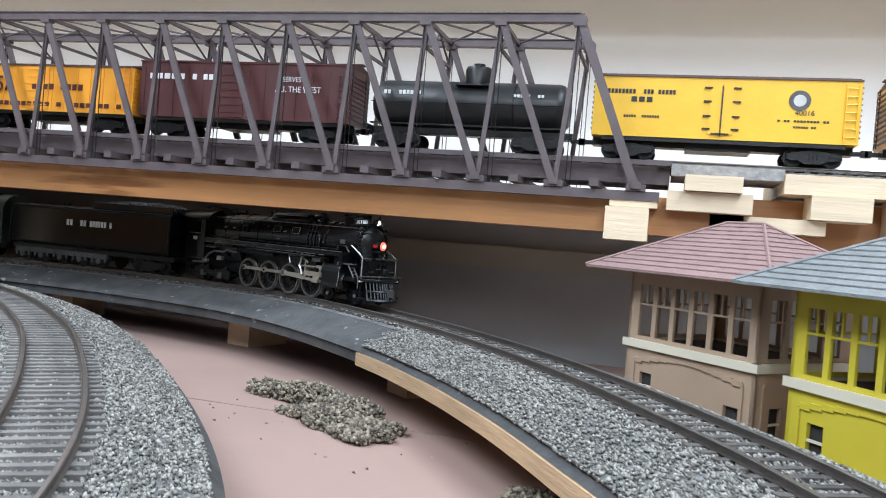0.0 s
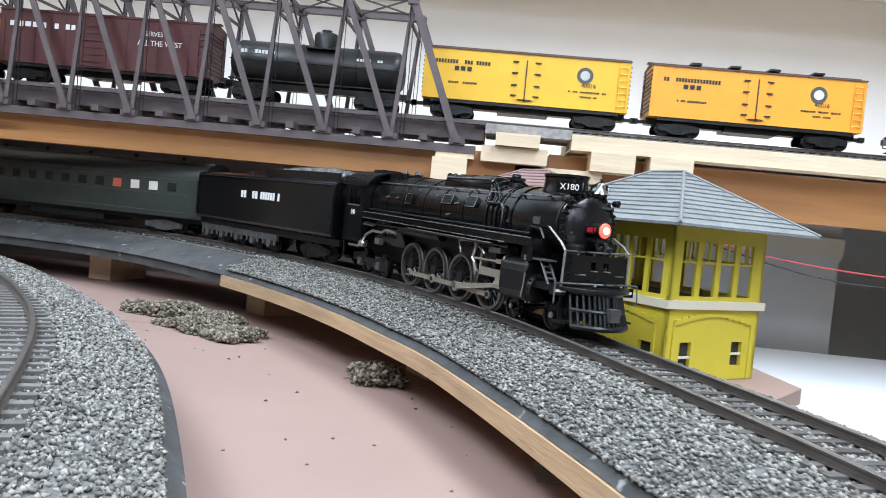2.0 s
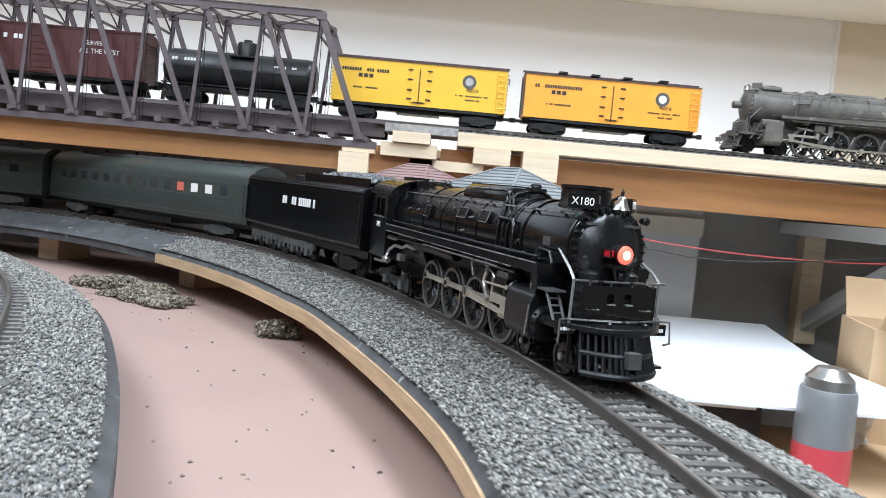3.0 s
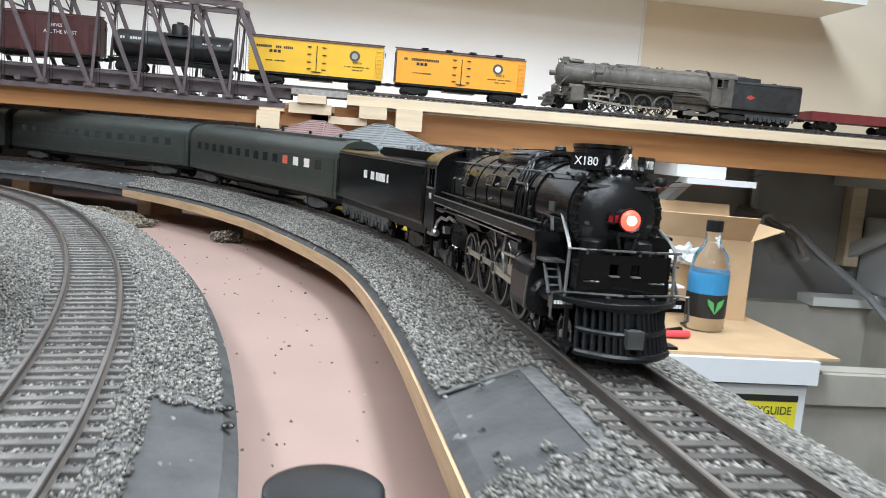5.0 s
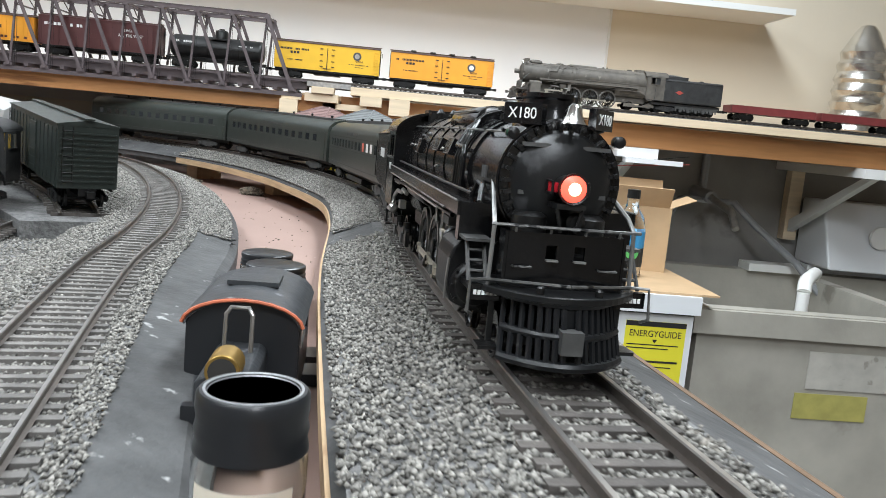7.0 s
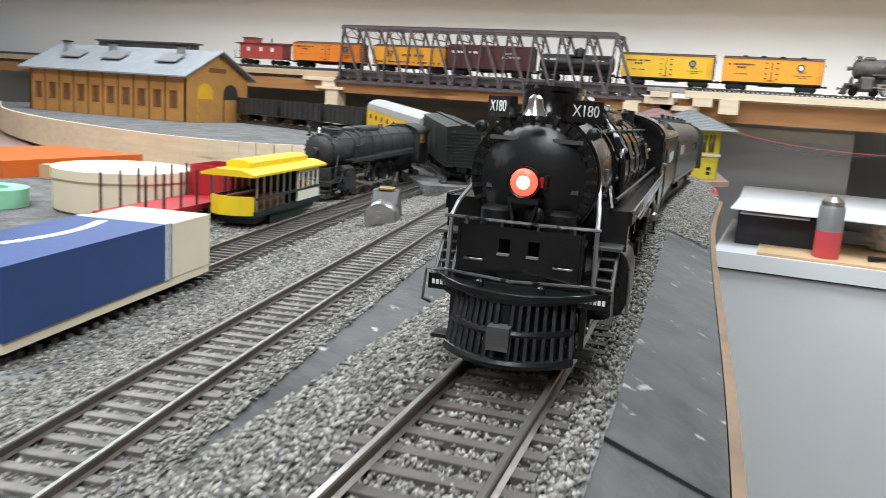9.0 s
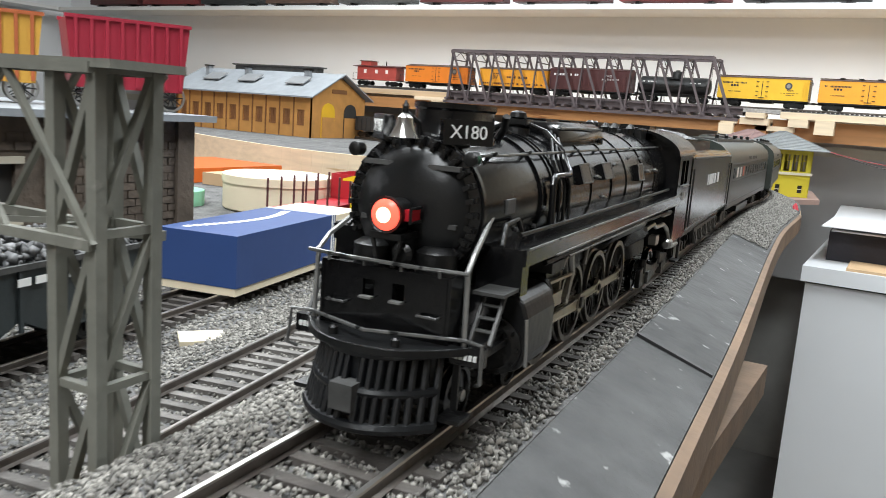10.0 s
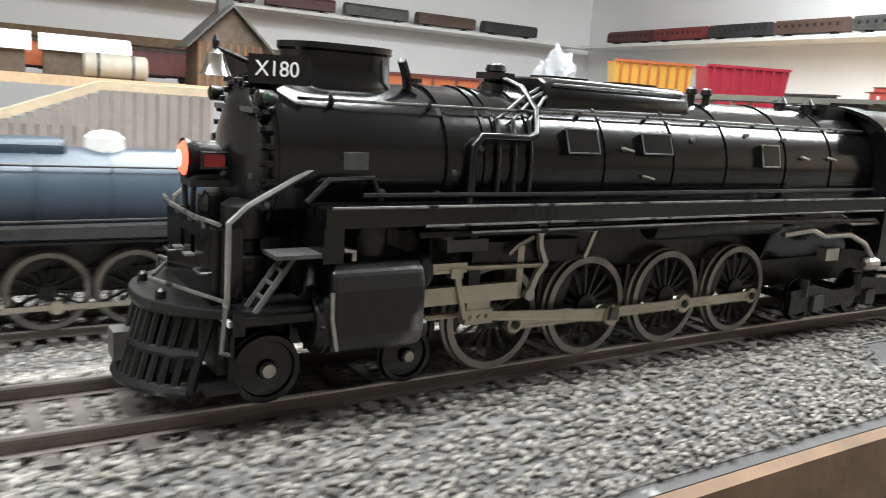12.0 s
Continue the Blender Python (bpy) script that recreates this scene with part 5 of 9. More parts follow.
    for sg in (-1, 1):
        part("red_marker", bx(bmesh.new(), -0.0300, -0.0245, min(sg * 0.0040, sg * 0.0062), max(sg * 0.0040, sg * 0.0062), hz - 0.0016, hz + 0.0016), RED_GLASS, hl, "dark red side glass")
        part("marker_frame", pipe(bmesh.new(), [(-0.0305, sg * 0.0063, hz - 0.0020), (-0.0240, sg * 0.0063, hz - 0.0020), (-0.0240, sg * 0.0063, hz + 0.0020), (-0.0305, sg * 0.0063, hz + 0.0020)], 0.0005), dull, hl)
    bm = bx(bmesh.new(), -0.0330, -0.0215, -0.0050, 0.0050, hz - 0.0070, hz - 0.0052)
    bx(bm, -0.0300, -0.0240, -0.0025, 0.0025, hz - 0.0052, hz - 0.0040)
    pipe(bm, [(-0.0225, -0.0045, hz - 0.007), (-0.0225, -0.0025, 0.048)], 0.0007)
    pipe(bm, [(-0.0225, 0.0045, hz - 0.007), (-0.0225, 0.0025, 0.048)], 0.0007)
    lathe(bm, [(0.0030, -0.0262), (0.0034, -0.0255), (0.0020, -0.0245)], "x", 14, (0, 0.0035, 0.0515))
    part("headlight_bracket", bm, dull, e)
    # pump shields on the pilot deck
    for sg in (-1, 1):
        part("air_pump", lathe(bmesh.new(), [(0.0055, 0.0290), (0.0060, 0.0300), (0.0060, 0.0390), (0.0040, 0.0400), (0.0040, 0.0430), (0.0062, 0.0440), (0.0062, 0.0520), (0.0040, 0.0535)], "z", 16, (-0.0340, sg * 0.0105, 0)), dull, e, smooth=True)
    sh = plate(bmesh.new(), (-0.0200, -0.0068, -0.0030, 0.0030, 0.0068, 0.0200), (0.0285, 0.0385, 0.0435, 0.0475), ((1, 1), (3, 1)), -0.0235, -0.0222, True)
    for sg in (-1, 1):
        part("shield_side", bx(bmesh.new(), -0.0300, -0.0222, min(sg * 0.0202, sg * 0.0212), max(sg * 0.0202, sg * 0.0212), 0.0285, 0.0475), paint, e)
    shield = part("pump_shield", sh, paint, e, "black pump shield with two step openings")
    for y in (-0.0049, 0.0049):
        part("step_plate", bx(bmesh.new(), -0.0222, -0.0200, y - 0.0020, y + 0.0020, 0.0382, 0.0388), BRACEM, shield, "bright worn step")
    for y in (-0.0150, 0.0150):
        part("grab_iron", pipe(bmesh.new(), [(-0.0222, y - 0.0030, 0.0360), (-0.0205, y - 0.0030, 0.0360), (-0.0205, y + 0.0030, 0.0360), (-0.0222, y + 0.0030, 0.0360)], 0.0004, 5), EDGEM, shield)
    bm = pipe(bmesh.new(), [(-0.0225, -0.0260, 0.0495), (-0.0205, -0.0120, 0.0495), (-0.0205, 0.0120, 0.0495), (-0.0225, 0.0260, 0.0495)], 0.0006)
    for y in (-0.0180, -0.0060, 0.0060, 0.0180):
        tube(bm, (-0.0212, y, 0.0475), (-0.0208, y, 0.0495), 0.0005, None, 6)
    part("front_railing", bm, EDGEM, e, "thin railing with worn bright metal")
    # deck with a rounded nose, and the cast pilot with two rows of slots
    bm = bmesh.new()
    edge = [(-0.0080 - 0.0190 * abs(u) ** 2.4, u * 0.0285) for u in np.linspace(-1, 1, 21)]
    out = edge + [(-0.0460, 0.0285), (-0.0460, -0.0285)]
    A, B = [bm.verts.new((x, y, 0.0262)) for x, y in out], [bm.verts.new((x, y, 0.0286)) for x, y in out]
    for k in range(len(out)):
        bm.faces.new((A[k], A[(k + 1) % len(out)], B[(k + 1) % len(out)], B[k]))
    bm.faces.new(A[::-1])
    bm.faces.new(B)
    bmesh.ops.recalc_face_normals(bm, faces=bm.faces[:])
    part("pilot_deck", bm, DOORM, e, "scuffed dark pilot deck with a rounded nose", bevel=0.0004)
    for y in (-0.010, 0.010):
        part("deck_stud", lathe(bmesh.new(), [(0.0014, 0.0286), (0.0014, 0.0305), (0.0007, 0.0312)], "z", 8, (-0.0130, y, 0)), dull, e)
    for sg in (-1, 1):
        sill = part("end_sill", bx(bmesh.new(), -0.0275, -0.0245, min(sg * 0.0200, sg * 0.0312), max(sg * 0.0200, sg * 0.0312), 0.0232, 0.0286), paint, e, bevel=0.0004)
        part("sill_lettering", bars(bmesh.new(), 0, 0.0085, 0.0250, 0.0016, 0, 6, 3), WHITE_L, sill, "small white lettering").matrix_basis = Matrix.Translation((-0.02435, sg * 0.0255 - 0.0042, 0)) @ Matrix.Rotation(radians(90), 4, "Z")
    n = 17
    for j in range(n):
        u = j / (n - 1) * 2 - 1
        if abs(u) < 0.08:
            continue
        bm = bmesh.new()
        a, b = pilot_curve(u, 0.0), pilot_curve(u, 1.0)
        tube(bm, a, b, 0.00105, 0.0011, 6)
        part("pilot_slat", bm, PILOTM, e)
    for f, r in ((0.0, 0.0019), (0.52, 0.0014), (0.98, 0.0017)):
        part("pilot_bar", pipe(bmesh.new(), [pilot_curve(u, f) for u in np.linspace(-1, 1, 17)], r, 8), PILOTM, e, smooth=True)
    bm = bx(bmesh.new(), -0.0180, -0.0050, -0.0022, 0.0022, 0.0130, 0.0170)
    bx(bm, -0.0090, -0.0030, -0.0042, 0.0030, 0.0110, 0.0185)
    part("coupler", bm, GREYM, e, bevel=0.0005)
    part("coupler_pocket", bx(bmesh.new(), -0.0240, -0.0100, -0.0048, 0.0048, 0.0070, 0.0262), PILOTM, e, bevel=0.0006)
    part("pilot_back", bx(bmesh.new(), -0.0300, -0.0260, -0.0150, 0.0150, 0.0080, 0.0262), dull, e)
    # wheels
    DR = 0.0170
    hubs = (-0.1110, -0.1502, -0.1894, -0.2286)
    drv = []
    for x in hubs:
        for sg in (-1, 1):
            w = wheel("driver", DR, e, (x, sg * (GAUGE / 2 - 0.0005), DR), TYRE, BLACK_DULL, 16, 0.0034, sg, "spoked driving wheel with a bright tyre")
            drv.append((w, sg))
        part("axle", tube(bmesh.new(), (x, -0.015, DR), (x, 0.015, DR), 0.0022), dull, e)
    for x, r in ((-0.0380, 0.0093), (-0.0805, 0.0080), (-0.2740, 0.0088), (-0.3130, 0.0098)):
        for sg in (-1, 1):
            w = wheel("truck_wheel", r, e, (x, sg * (GAUGE / 2 - 0.0005), r), BLACK, BLACK_DULL, 0, 0.0034, sg)
            part("axle_end", lathe(bmesh.new(), [(r * 0.22, sg * 0.0030), (r * 0.20, sg * 0.0042), (r * 0.10, sg * 0.0044)], "y", 12), STEEL, w, "bright axle end")
        part("axle", tube(bmesh.new(), (x, -0.015, r), (x, 0.015, r), 0.0018), dull, e)
    for sg in (-1, 1):
        yy = sg * 0.0242
        part("trailing_frame", prism(bmesh.new(), [(-0.3300, 0.0090), (-0.3050, 0.0100), (-0.2950, 0.0070), (-0.2560, 0.0055), (-0.2560, 0.0150), (-0.2700, 0.0175), (-0.2850, 0.0140), (-0.2980, 0.0140), (-0.3080, 0.0185), (-0.3300, 0.0160)], yy - 0.0013, yy + 0.0013), dull, e, bevel=0.0004)
        for x in (-0.2740, -0.3130):
            part("journal_box", bx(bmesh.new(), x - 0.0036, x + 0.0036, yy - 0.0026, yy + 0.0026, 0.0060, 0.0125), GREYM, e, bevel=0.0005)
            part("truck_spring", tube(bmesh.new(), (x + 0.009, yy, 0.0125), (x + 0.009, yy, 0.0200), 0.0022, None, 9), dull, e)
        part("brake_shoe", pipe(bmesh.new(), [(-0.0700 - 0.0200, sg * 0.0160, 0.0300), (-0.0900, sg * 0.0160, 0.0120)], 0.0012), dull, e)
        for x in (-0.1306, -0.1698, -0.2090):
            part("brake_hanger", pipe(bmesh.new(), [(x, sg * 0.0165, 0.0300), (x + 0.001, sg * 0.0165, 0.0150), (x - 0.001, sg * 0.0165, 0.0100)], 0.0013), dull, e)
    # rods and valve gear
    rod_parts = []
    yo = GAUGE / 2 + 0.0042
    for sg in (-1, 1):
        def ys(y, t):
            return min(sg * y - t, sg * y + t), max(sg * y - t, sg * y + t)
        bm = bmesh.new()
        for a, b in zip(hubs, hubs[1:]):
            prism(bm, [(a, -0.0015), (b, -0.0015), (b, 0.0015), (a, 0.0015)], *ys(yo, 0.0004))
            for z in (-0.0013, 0.0013):
                bx(bm, b, a, *ys(yo + 0.0004, 0.0004), z - 0.0004, z + 0.0004)
        for x in hubs:
            lathe(bm, [(0.0034 if x == hubs[2] else 0.0029, sg * yo - 0.0009), (0.0034 if x == hubs[2] else 0.0029, sg * yo + 0.0009)], "y", 18, (x, 0, 0))
        rod = part("side_rod", bm, ROD, e, "dull bronze-grey coupling rod")
        for x in hubs:
            part("crank_pin", lathe(bmesh.new(), [(0.0016, sg * (yo + 0.0009)), (0.0016, sg * (yo + 0.0016)), (0.0007, sg * (yo + 0.0019))], "y", 10, (x, 0, 0)), dull, rod)
        y2 = yo + 0.0026
        bm = prism(bmesh.new(), [(0.0, -0.0020), (0.0563, -0.0013), (0.0563, 0.0013), (0.0, 0.0020)], *ys(y2, 0.0005))
        for z0, z1 in ((-0.0018, -0.0011), (0.0018, 0.0011)):
            tube(bm, (0.002, sg * (y2 + 0.0005), z0), (0.0540, sg * (y2 + 0.0005), z1), 0.0004, None, 5)
        lathe(bm, [(0.0036, sg * y2 - 0.0011), (0.0036, sg * y2 + 0.0011)], "y", 18)
        lathe(bm, [(0.0026, sg * y2 - 0.0011), (0.0026, sg * y2 + 0.0011)], "y", 14, (0.0563, 0, 0))
        main = part("main_rod", bm, ROD, e, "bronze-grey main rod")
        bm = prism(bmesh.new(), [(-0.0020, -0.0015), (0.0020, -0.0015), (0.0016, 0.0030), (-0.0016, 0.0030)], *ys(y2 + 0.0016, 0.0006))
        part("eccentric_crank", bm, GREYM, main, "grey eccentric crank")
        bm = bx(bmesh.new(), -0.0050, 0.0050, *ys(y2, 0.0018), -0.0022, 0.0022)
        bx(bm, -0.0042, 0.0042, *ys(y2, 0.0012), 0.0022, 0.0062)
        for x in (-0.0030, 0.0, 0.0030):
            tube(bm, (x, sg * (y2 + 0.0018), 0.0), (x, sg * (y2 + 0.0026), 0.0), 0.0008, None, 6)
        tube(bm, (0, sg * yo, 0), (0.0280, sg * yo, 0), 0.0010, None, 8)
        cross = part("crosshead", bm, ROD, e, "bronze-grey crosshead with bolts")
        part("union_link", bx(prism(bmesh.new(), [(0.0048, 0.0), (0.0062, 0.0), (0.0100, 0.0130), (0.0080, 0.0130)], *ys(y2 + 0.0020, 0.0005)), 0.0075, 0.0115, *ys(y2 + 0.0016, 0.0012), 0.0125, 0.0155), ROD, cross, "bronze-grey combination lever")
        part("crosshead_guide", bx(bx(bmesh.new(), -0.1150, -0.0775, *ys(y2, 0.0013), 0.0240, 0.0292), -0.1175, -0.1150, *ys((0.010 + y2) / 2, (y2 - 0.010) / 2), 0.0235, 0.0400), ROD, e, "bronze-grey guide bar")
        gy = sg * (y2 + 0.0016)
        bm = pipe(bmesh.new(), [(-0.1215, gy, 0.0455), (-0.1220, gy, 0.0400), (-0.1245, gy, 0.0345)], 0.0013)
        lathe(bm, [(0.0021, gy - 0.0011), (0.0021, gy + 0.0011)], "y", 12, (-0.1215, 0, 0.0455))
        pipe(bm, [(-0.1215, gy, 0.0455), (-0.1445, gy, 0.0445)], 0.0009)
        pipe(bm, [(-0.1445, gy, 0.0445), (-0.1405, gy, 0.0355)], 0.0010)
        pipe(bm, [(-0.1190, gy, 0.0430), (-0.1130, gy, 0.0405), (-0.1100, gy, 0.0380)], 0.0009)
        part("reverse_arm", bm, STEEL, e, "bright reversing arm and lifting link")
        bm = pipe(bmesh.new(), [(-0.1245, gy, 0.0345), (-0.1215, gy, 0.0310), (-0.1190, gy, 0.0250)], 0.0014)
        lathe(bm, [(0.0019, gy - 0.0009), (0.0019, gy + 0.0009)], "y", 12, (-0.1190, 0, 0.0250))
        part("expansion_link", bm, STEEL, e, "bright expansion link")
        part("radius_rod", bx(tube(bmesh.new(), (-0.1245, gy, 0.0340), (-0.0850, gy, 0.0350), 0.0008, None, 6), -0.0950, -0.0830, *ys(y2 + 0.0012, 0.0009), 0.0335, 0.0365), ROD, e, "bronze-grey radius rod")
        bm = bx(bmesh.new(), -0.1400, -0.0980, *ys(0.0205, 0.0030), 0.0345, 0.0415)
        bx(bm, -0.1010, -0.0970, *ys(0.0210, 0.0030), 0.0290, 0.0348)
        part("gear_bracket", bm, dull, e, bevel=0.0006)
        bm = bx(bmesh.new(), -0.0990, -0.0850, *ys(0.0255, 0.0040), 0.0405, 0.0440)
        lathe(bm, [(0.0024, 0.0440), (0.0024, 0.0470), (0.0034, 0.0475), (0.0034, 0.0482)], "z", 12, (-0.0860, sg * 0.0270, 0))
        lathe(bm, [(0.0018, 0.0440), (0.0018, 0.0462), (0.0008, 0.0475)], "z", 10, (-0.0950, sg * 0.0270, 0))
        part("lubricator", bm, GREYM, e)
        rod_parts.append((rod, main, cross, sg))
    return e, drv, rod_parts, DR


def set_rods(rod_parts, drv, a, DR, key=None, x2=-0.163, reach=0.058, zp=0.0215, cr=0.0086):
    """Places wheels and rods for a crank angle a; key(ob, matrix) may collect rows instead."""
    put = key or (lambda ob, mm: setattr(ob, "matrix_basis", mm))
    for w, sg in drv:
        put(w, Matrix.Translation(w.location if key is None else w["home"]) @ Matrix.Rotation(a + (math.pi / 2 if sg > 0 else 0), 4, "Y"))
    for rod, main, cross, sg in rod_parts:
        b = a + (math.pi / 2 if sg > 0 else 0)
        dx, dz = cr * math.sin(b), cr * math.cos(b)
        put(rod, Matrix.Translation((dx, 0, DR + dz)))
        px, pz = x2 + dx, DR + dz
        cx = px + math.sqrt(reach ** 2 - (zp - pz) ** 2)
        th = math.atan2(zp - pz, cx - px)
        put(main, Matrix.Translation((px, 0, pz)) @ Matrix.Rotation(-th, 4, "Y"))
        put(cross, Matrix.Translation((cx, 0, zp)))


def tender(name, label, m, paint, dull, L=0.272, hero=False, coal=None, group=""):
    e = thing(name, label, "tender", m, group=group)
    h = L / 2
    part("underframe", box(-h, h, -0.024, 0.024, 0.018, 0.0245), dull, e)
    sec = [(-0.0305, 0.026), (-0.0315, 0.029), (-0.0315, 0.074), (-0.0300, 0.0775), (-0.026, 0.0795), (0.026, 0.0795), (0.0300, 0.0775), (0.0315, 0.074), (0.0315, 0.029), (0.0305, 0.026)]
    part("tank", prism_x(bmesh.new(), sec, -h, h - 0.004), paint, e, "smooth black water tank", bevel=0.0008)
    bm = bmesh.new()
    for sg in (-1, 1):
        pipe(bm, [(-h + 0.003, sg * 0.0320, 0.075), (h - 0.006, sg * 0.0320, 0.075)], 0.0006)
        for x in (-h + 0.002, h - 0.006):
            pipe(bm, [(x, sg * 0.0325, 0.030), (x, sg * 0.0325, 0.068)], 0.0006)
    part("grab_iron", bm, dull, e)
    bm = bx(bx(box(0.0, h - 0.006, -0.0255, -0.0240, 0.0792, 0.087), 0.0, h - 0.006, 0.0240, 0.0255, 0.0792, 0.087), 0.0, 0.0015, -0.024, 0.024, 0.0792, 0.087)
    part("coal_bunker", bm, paint, e)
    rr = np.random.RandomState(4)
    n = 1200
    q = np.stack([rr.uniform(0.004, h - 0.012, n), rr.uniform(-0.0225, 0.0225, n), np.zeros(n)], 1)
    q[:, 2] = 0.082 + 0.008 * np.clip(1 - (q[:, 1] / 0.024) ** 2, 0, 1) * np.clip(1 - ((q[:, 0] - h / 2) / (h / 2)) ** 4, 0, 1)
    c = stones("coal", q, 0.0021, COAL, "heap of grey coal", 8, 0.9, "coal")
    c.parent = e
    del c["category"], c["kind"]
    part("rear_hatch", lathe(bmesh.new(), [(0.005, 0.0795), (0.005, 0.083), (0.003, 0.084)], "z", 16, (-h * 0.5, 0, 0)), dull, e)
    ladder(e, -h - 0.0006, 0.012, 0.022, 0.028, 0.079, dull)
    truck(e, h - 0.040, 0.0100, 0.038, dull)
    # centipede bed with five axles
    for x in np.linspace(-h + 0.020, h * 0.12, 5):
        for sg in (-1, 1):
            wheel("wheel", 0.0095, e, (x, sg * (GAUGE / 2 - 0.0005), 0.0095), BLACK_DULL, BLACK_DULL, 0, 0.003, sg)
    for sg in (-1, 1):
        yy = sg * 0.0235
        bm = prism(bmesh.new(), [(-h + 0.006, 0.0125), (h * 0.12 + 0.014, 0.0125), (h * 0.12 + 0.014, 0.019), (-h + 0.006, 0.019)], yy - 0.0015, yy + 0.0015)
        for x in np.linspace(-h + 0.020, h * 0.12, 5):
            lathe(bm, [(0.0042, yy - 0.0026), (0.0042, yy + 0.0026)], "y", 12, (x, 0, 0.0095))
            for q in (-0.011, 0.011):
                tube(bm, (x + q, yy + sg * 0.0012, 0.008), (x + q, yy + sg * 0.0012, 0.0165), 0.0016, None, 8)
        part("pedestal_frame", bm, GREYM, e, "grey cast pedestal frame")
    coupler(e, -h, -1, dull)
    if hero:
        for sg in (-1, 1):
            part("lettering", bars(bars(bmesh.new(), -0.036, -0.001, 0.054, 0.0078, sg * 0.0317, 6, 2), 0.004, 0.042, 0.054, 0.0078, sg * 0.0317, 8, 5), WHITE_L, e, "row of white lettering")
    return e


COAL = grain_mat("coal", (0.02, 0.02, 0.02), (0.22, 0.22, 0.22), 0.5)
GREYM = mat("grey_cast_metal", (0.085, 0.085, 0.083), 0.5, 0.3, 0.3, 90, 0.2, 300)
PULLMAN = mat("dark_green_car_paint", (0.035, 0.042, 0.036), 0.36, 0, 0.2, 60, 0.08, 300)
WINDOW_D = mat("dark_window", (0.02, 0.022, 0.025), 0.08, 0, 0.1)
WINDOW_L = mat("lit_window_blind", (0.75, 0.70, 0.66), 0.5, 0, 0.1)
WINDOW_R = mat("red_window_blind", (0.55, 0.12, 0.08), 0.5, 0, 0.1)


def passenger_car(name, label, m, L=0.44, seed=1, lit=3, windows=14):
    e = thing(name, label, "coach", m, group="coaches behind the engine")
    h = L / 2
    sec = [(-0.030, 0.020), (-0.031, 0.022), (-0.031, 0.070), (-0.0285, 0.077), (-0.020, 0.0845), (-0.010, 0.088), (0, 0.089), (0.010, 0.088), (0.020, 0.0845), (0.0285, 0.077), (0.031, 0.070), (0.031, 0.022), (0.030, 0.020)]
    part("body", prism_x(bmesh.new(), sec, -h, h), PULLMAN, e, "dark green smooth coach body", True)
    part("underframe", bx(box(-h, h, -0.020, 0.020, 0.014, 0.0195), -0.05, 0.07, -0.026, 0.026, 0.008, 0.0145), BLACK_DULL, e)
    rr = random.Random(seed)
    xs = np.linspace(-h + 0.035, h - 0.045, windows)
    for sg in (-1, 1):
        for k, x in enumerate(xs):
            mtl = WINDOW_D
            if lit and windows - 1 - lit <= k < windows - 1:
                mtl = WINDOW_R if k == windows - 1 - lit else WINDOW_L
            w = part("window", box(x - 0.0065, x + 0.0065, min(sg * 0.0304, sg * 0.0313), max(sg * 0.0304, sg * 0.0313), 0.051, 0.0615), mtl, e)
        bm = bmesh.new()
        for z in (0.0475, 0.0650, 0.026):
            bx(bm, -h, h, min(sg * 0.0308, sg * 0.0315), max(sg * 0.0308, sg * 0.0315), z, z + 0.0009)
        part("belt_rail", bm, GREYM, e)
        part("door", box(h - 0.022, h - 0.008, min(sg * 0.0308, sg * 0.0316), max(sg * 0.0308, sg * 0.0316), 0.022, 0.067), PULLMAN, e)
        part("lettering", bars(bmesh.new(), -0.045, 0.045, 0.0685, 0.0035, sg * 0.0309, 14, seed), GREYM, e, "row of small grey lettering")
    part("roof_duct", box(-h + 0.05, h - 0.02, -0.013, 0.013, 0.086, 0.0905), GREYM, e, "grey roof duct", bevel=0.0012)
    bm = bmesh.new()
    for x in np.linspace(-h + 0.08, h - 0.06, 5):
        lathe(bm, [(0.002, 0.088), (0.002, 0.093), (0.0028, 0.094), (0.001, 0.095)], "z", 8, (x, 0.007, 0))
    part("roof_vent", bm, BLACK_DULL, e)
    for sg in (-1, 1):
        part("diaphragm", box(sg * h - 0.0045, sg * h + 0.0045, -0.016, 0.016, 0.022, 0.080), BLACK_DULL, e)
        truck(e, sg * (h - 0.060), 0.0092, 0.044, GREYM)
    coupler(e, h, 1)
    coupler(e, -h, -1)
    return e


DOORM = mat("worn_dark_grey_paint", (0.008, 0.0085, 0.009), 0.32, 0.1, 0.35, 50, 0.08, 300, (0.05, 0.05, 0.052), -0.03, 45)
PILOTM = mat("blue_black_cast_pilot", (0.006, 0.0068, 0.008), 0.38, 0.1, 0.3, 90, 0.15, 300, (0.06, 0.06, 0.06), -0.07, 120)
SCUFF = mat("scuffed_black_casing", (0.006, 0.006, 0.0065), 0.34, 0, 0.3, 60, 0.08, 300, (0.15, 0.145, 0.14), 0.015, 42)
EDGEM = mat("paint_worn_to_metal", (0.20, 0.20, 0.195), 0.35, 0.7, 0.5, 160, 0.1, 300, (0.02, 0.02, 0.02), 0.06, 150)
BRACEM = mat("dull_bare_metal", (0.34, 0.34, 0.33), 0.42, 0.7, 0.25, 120, 0.15, 300)
CLASSLENS = mat("green_class_lens", (0.02, 0.05, 0.03), 0.15, 0, 0.1)
ENGINE, DRIVERS, RODS, DRV_R = express_engine("locomotive", "gloss black 4-8-4 steam locomotive with a glowing red headlight", pose(0, 0, 0), BLACK, BLACK_DULL)
TENDER = tender("tender", "black tender with a coal heap, behind the locomotive", pose(0, 0, 0), BLACK, BLACK_DULL, L=0.276, hero=True)
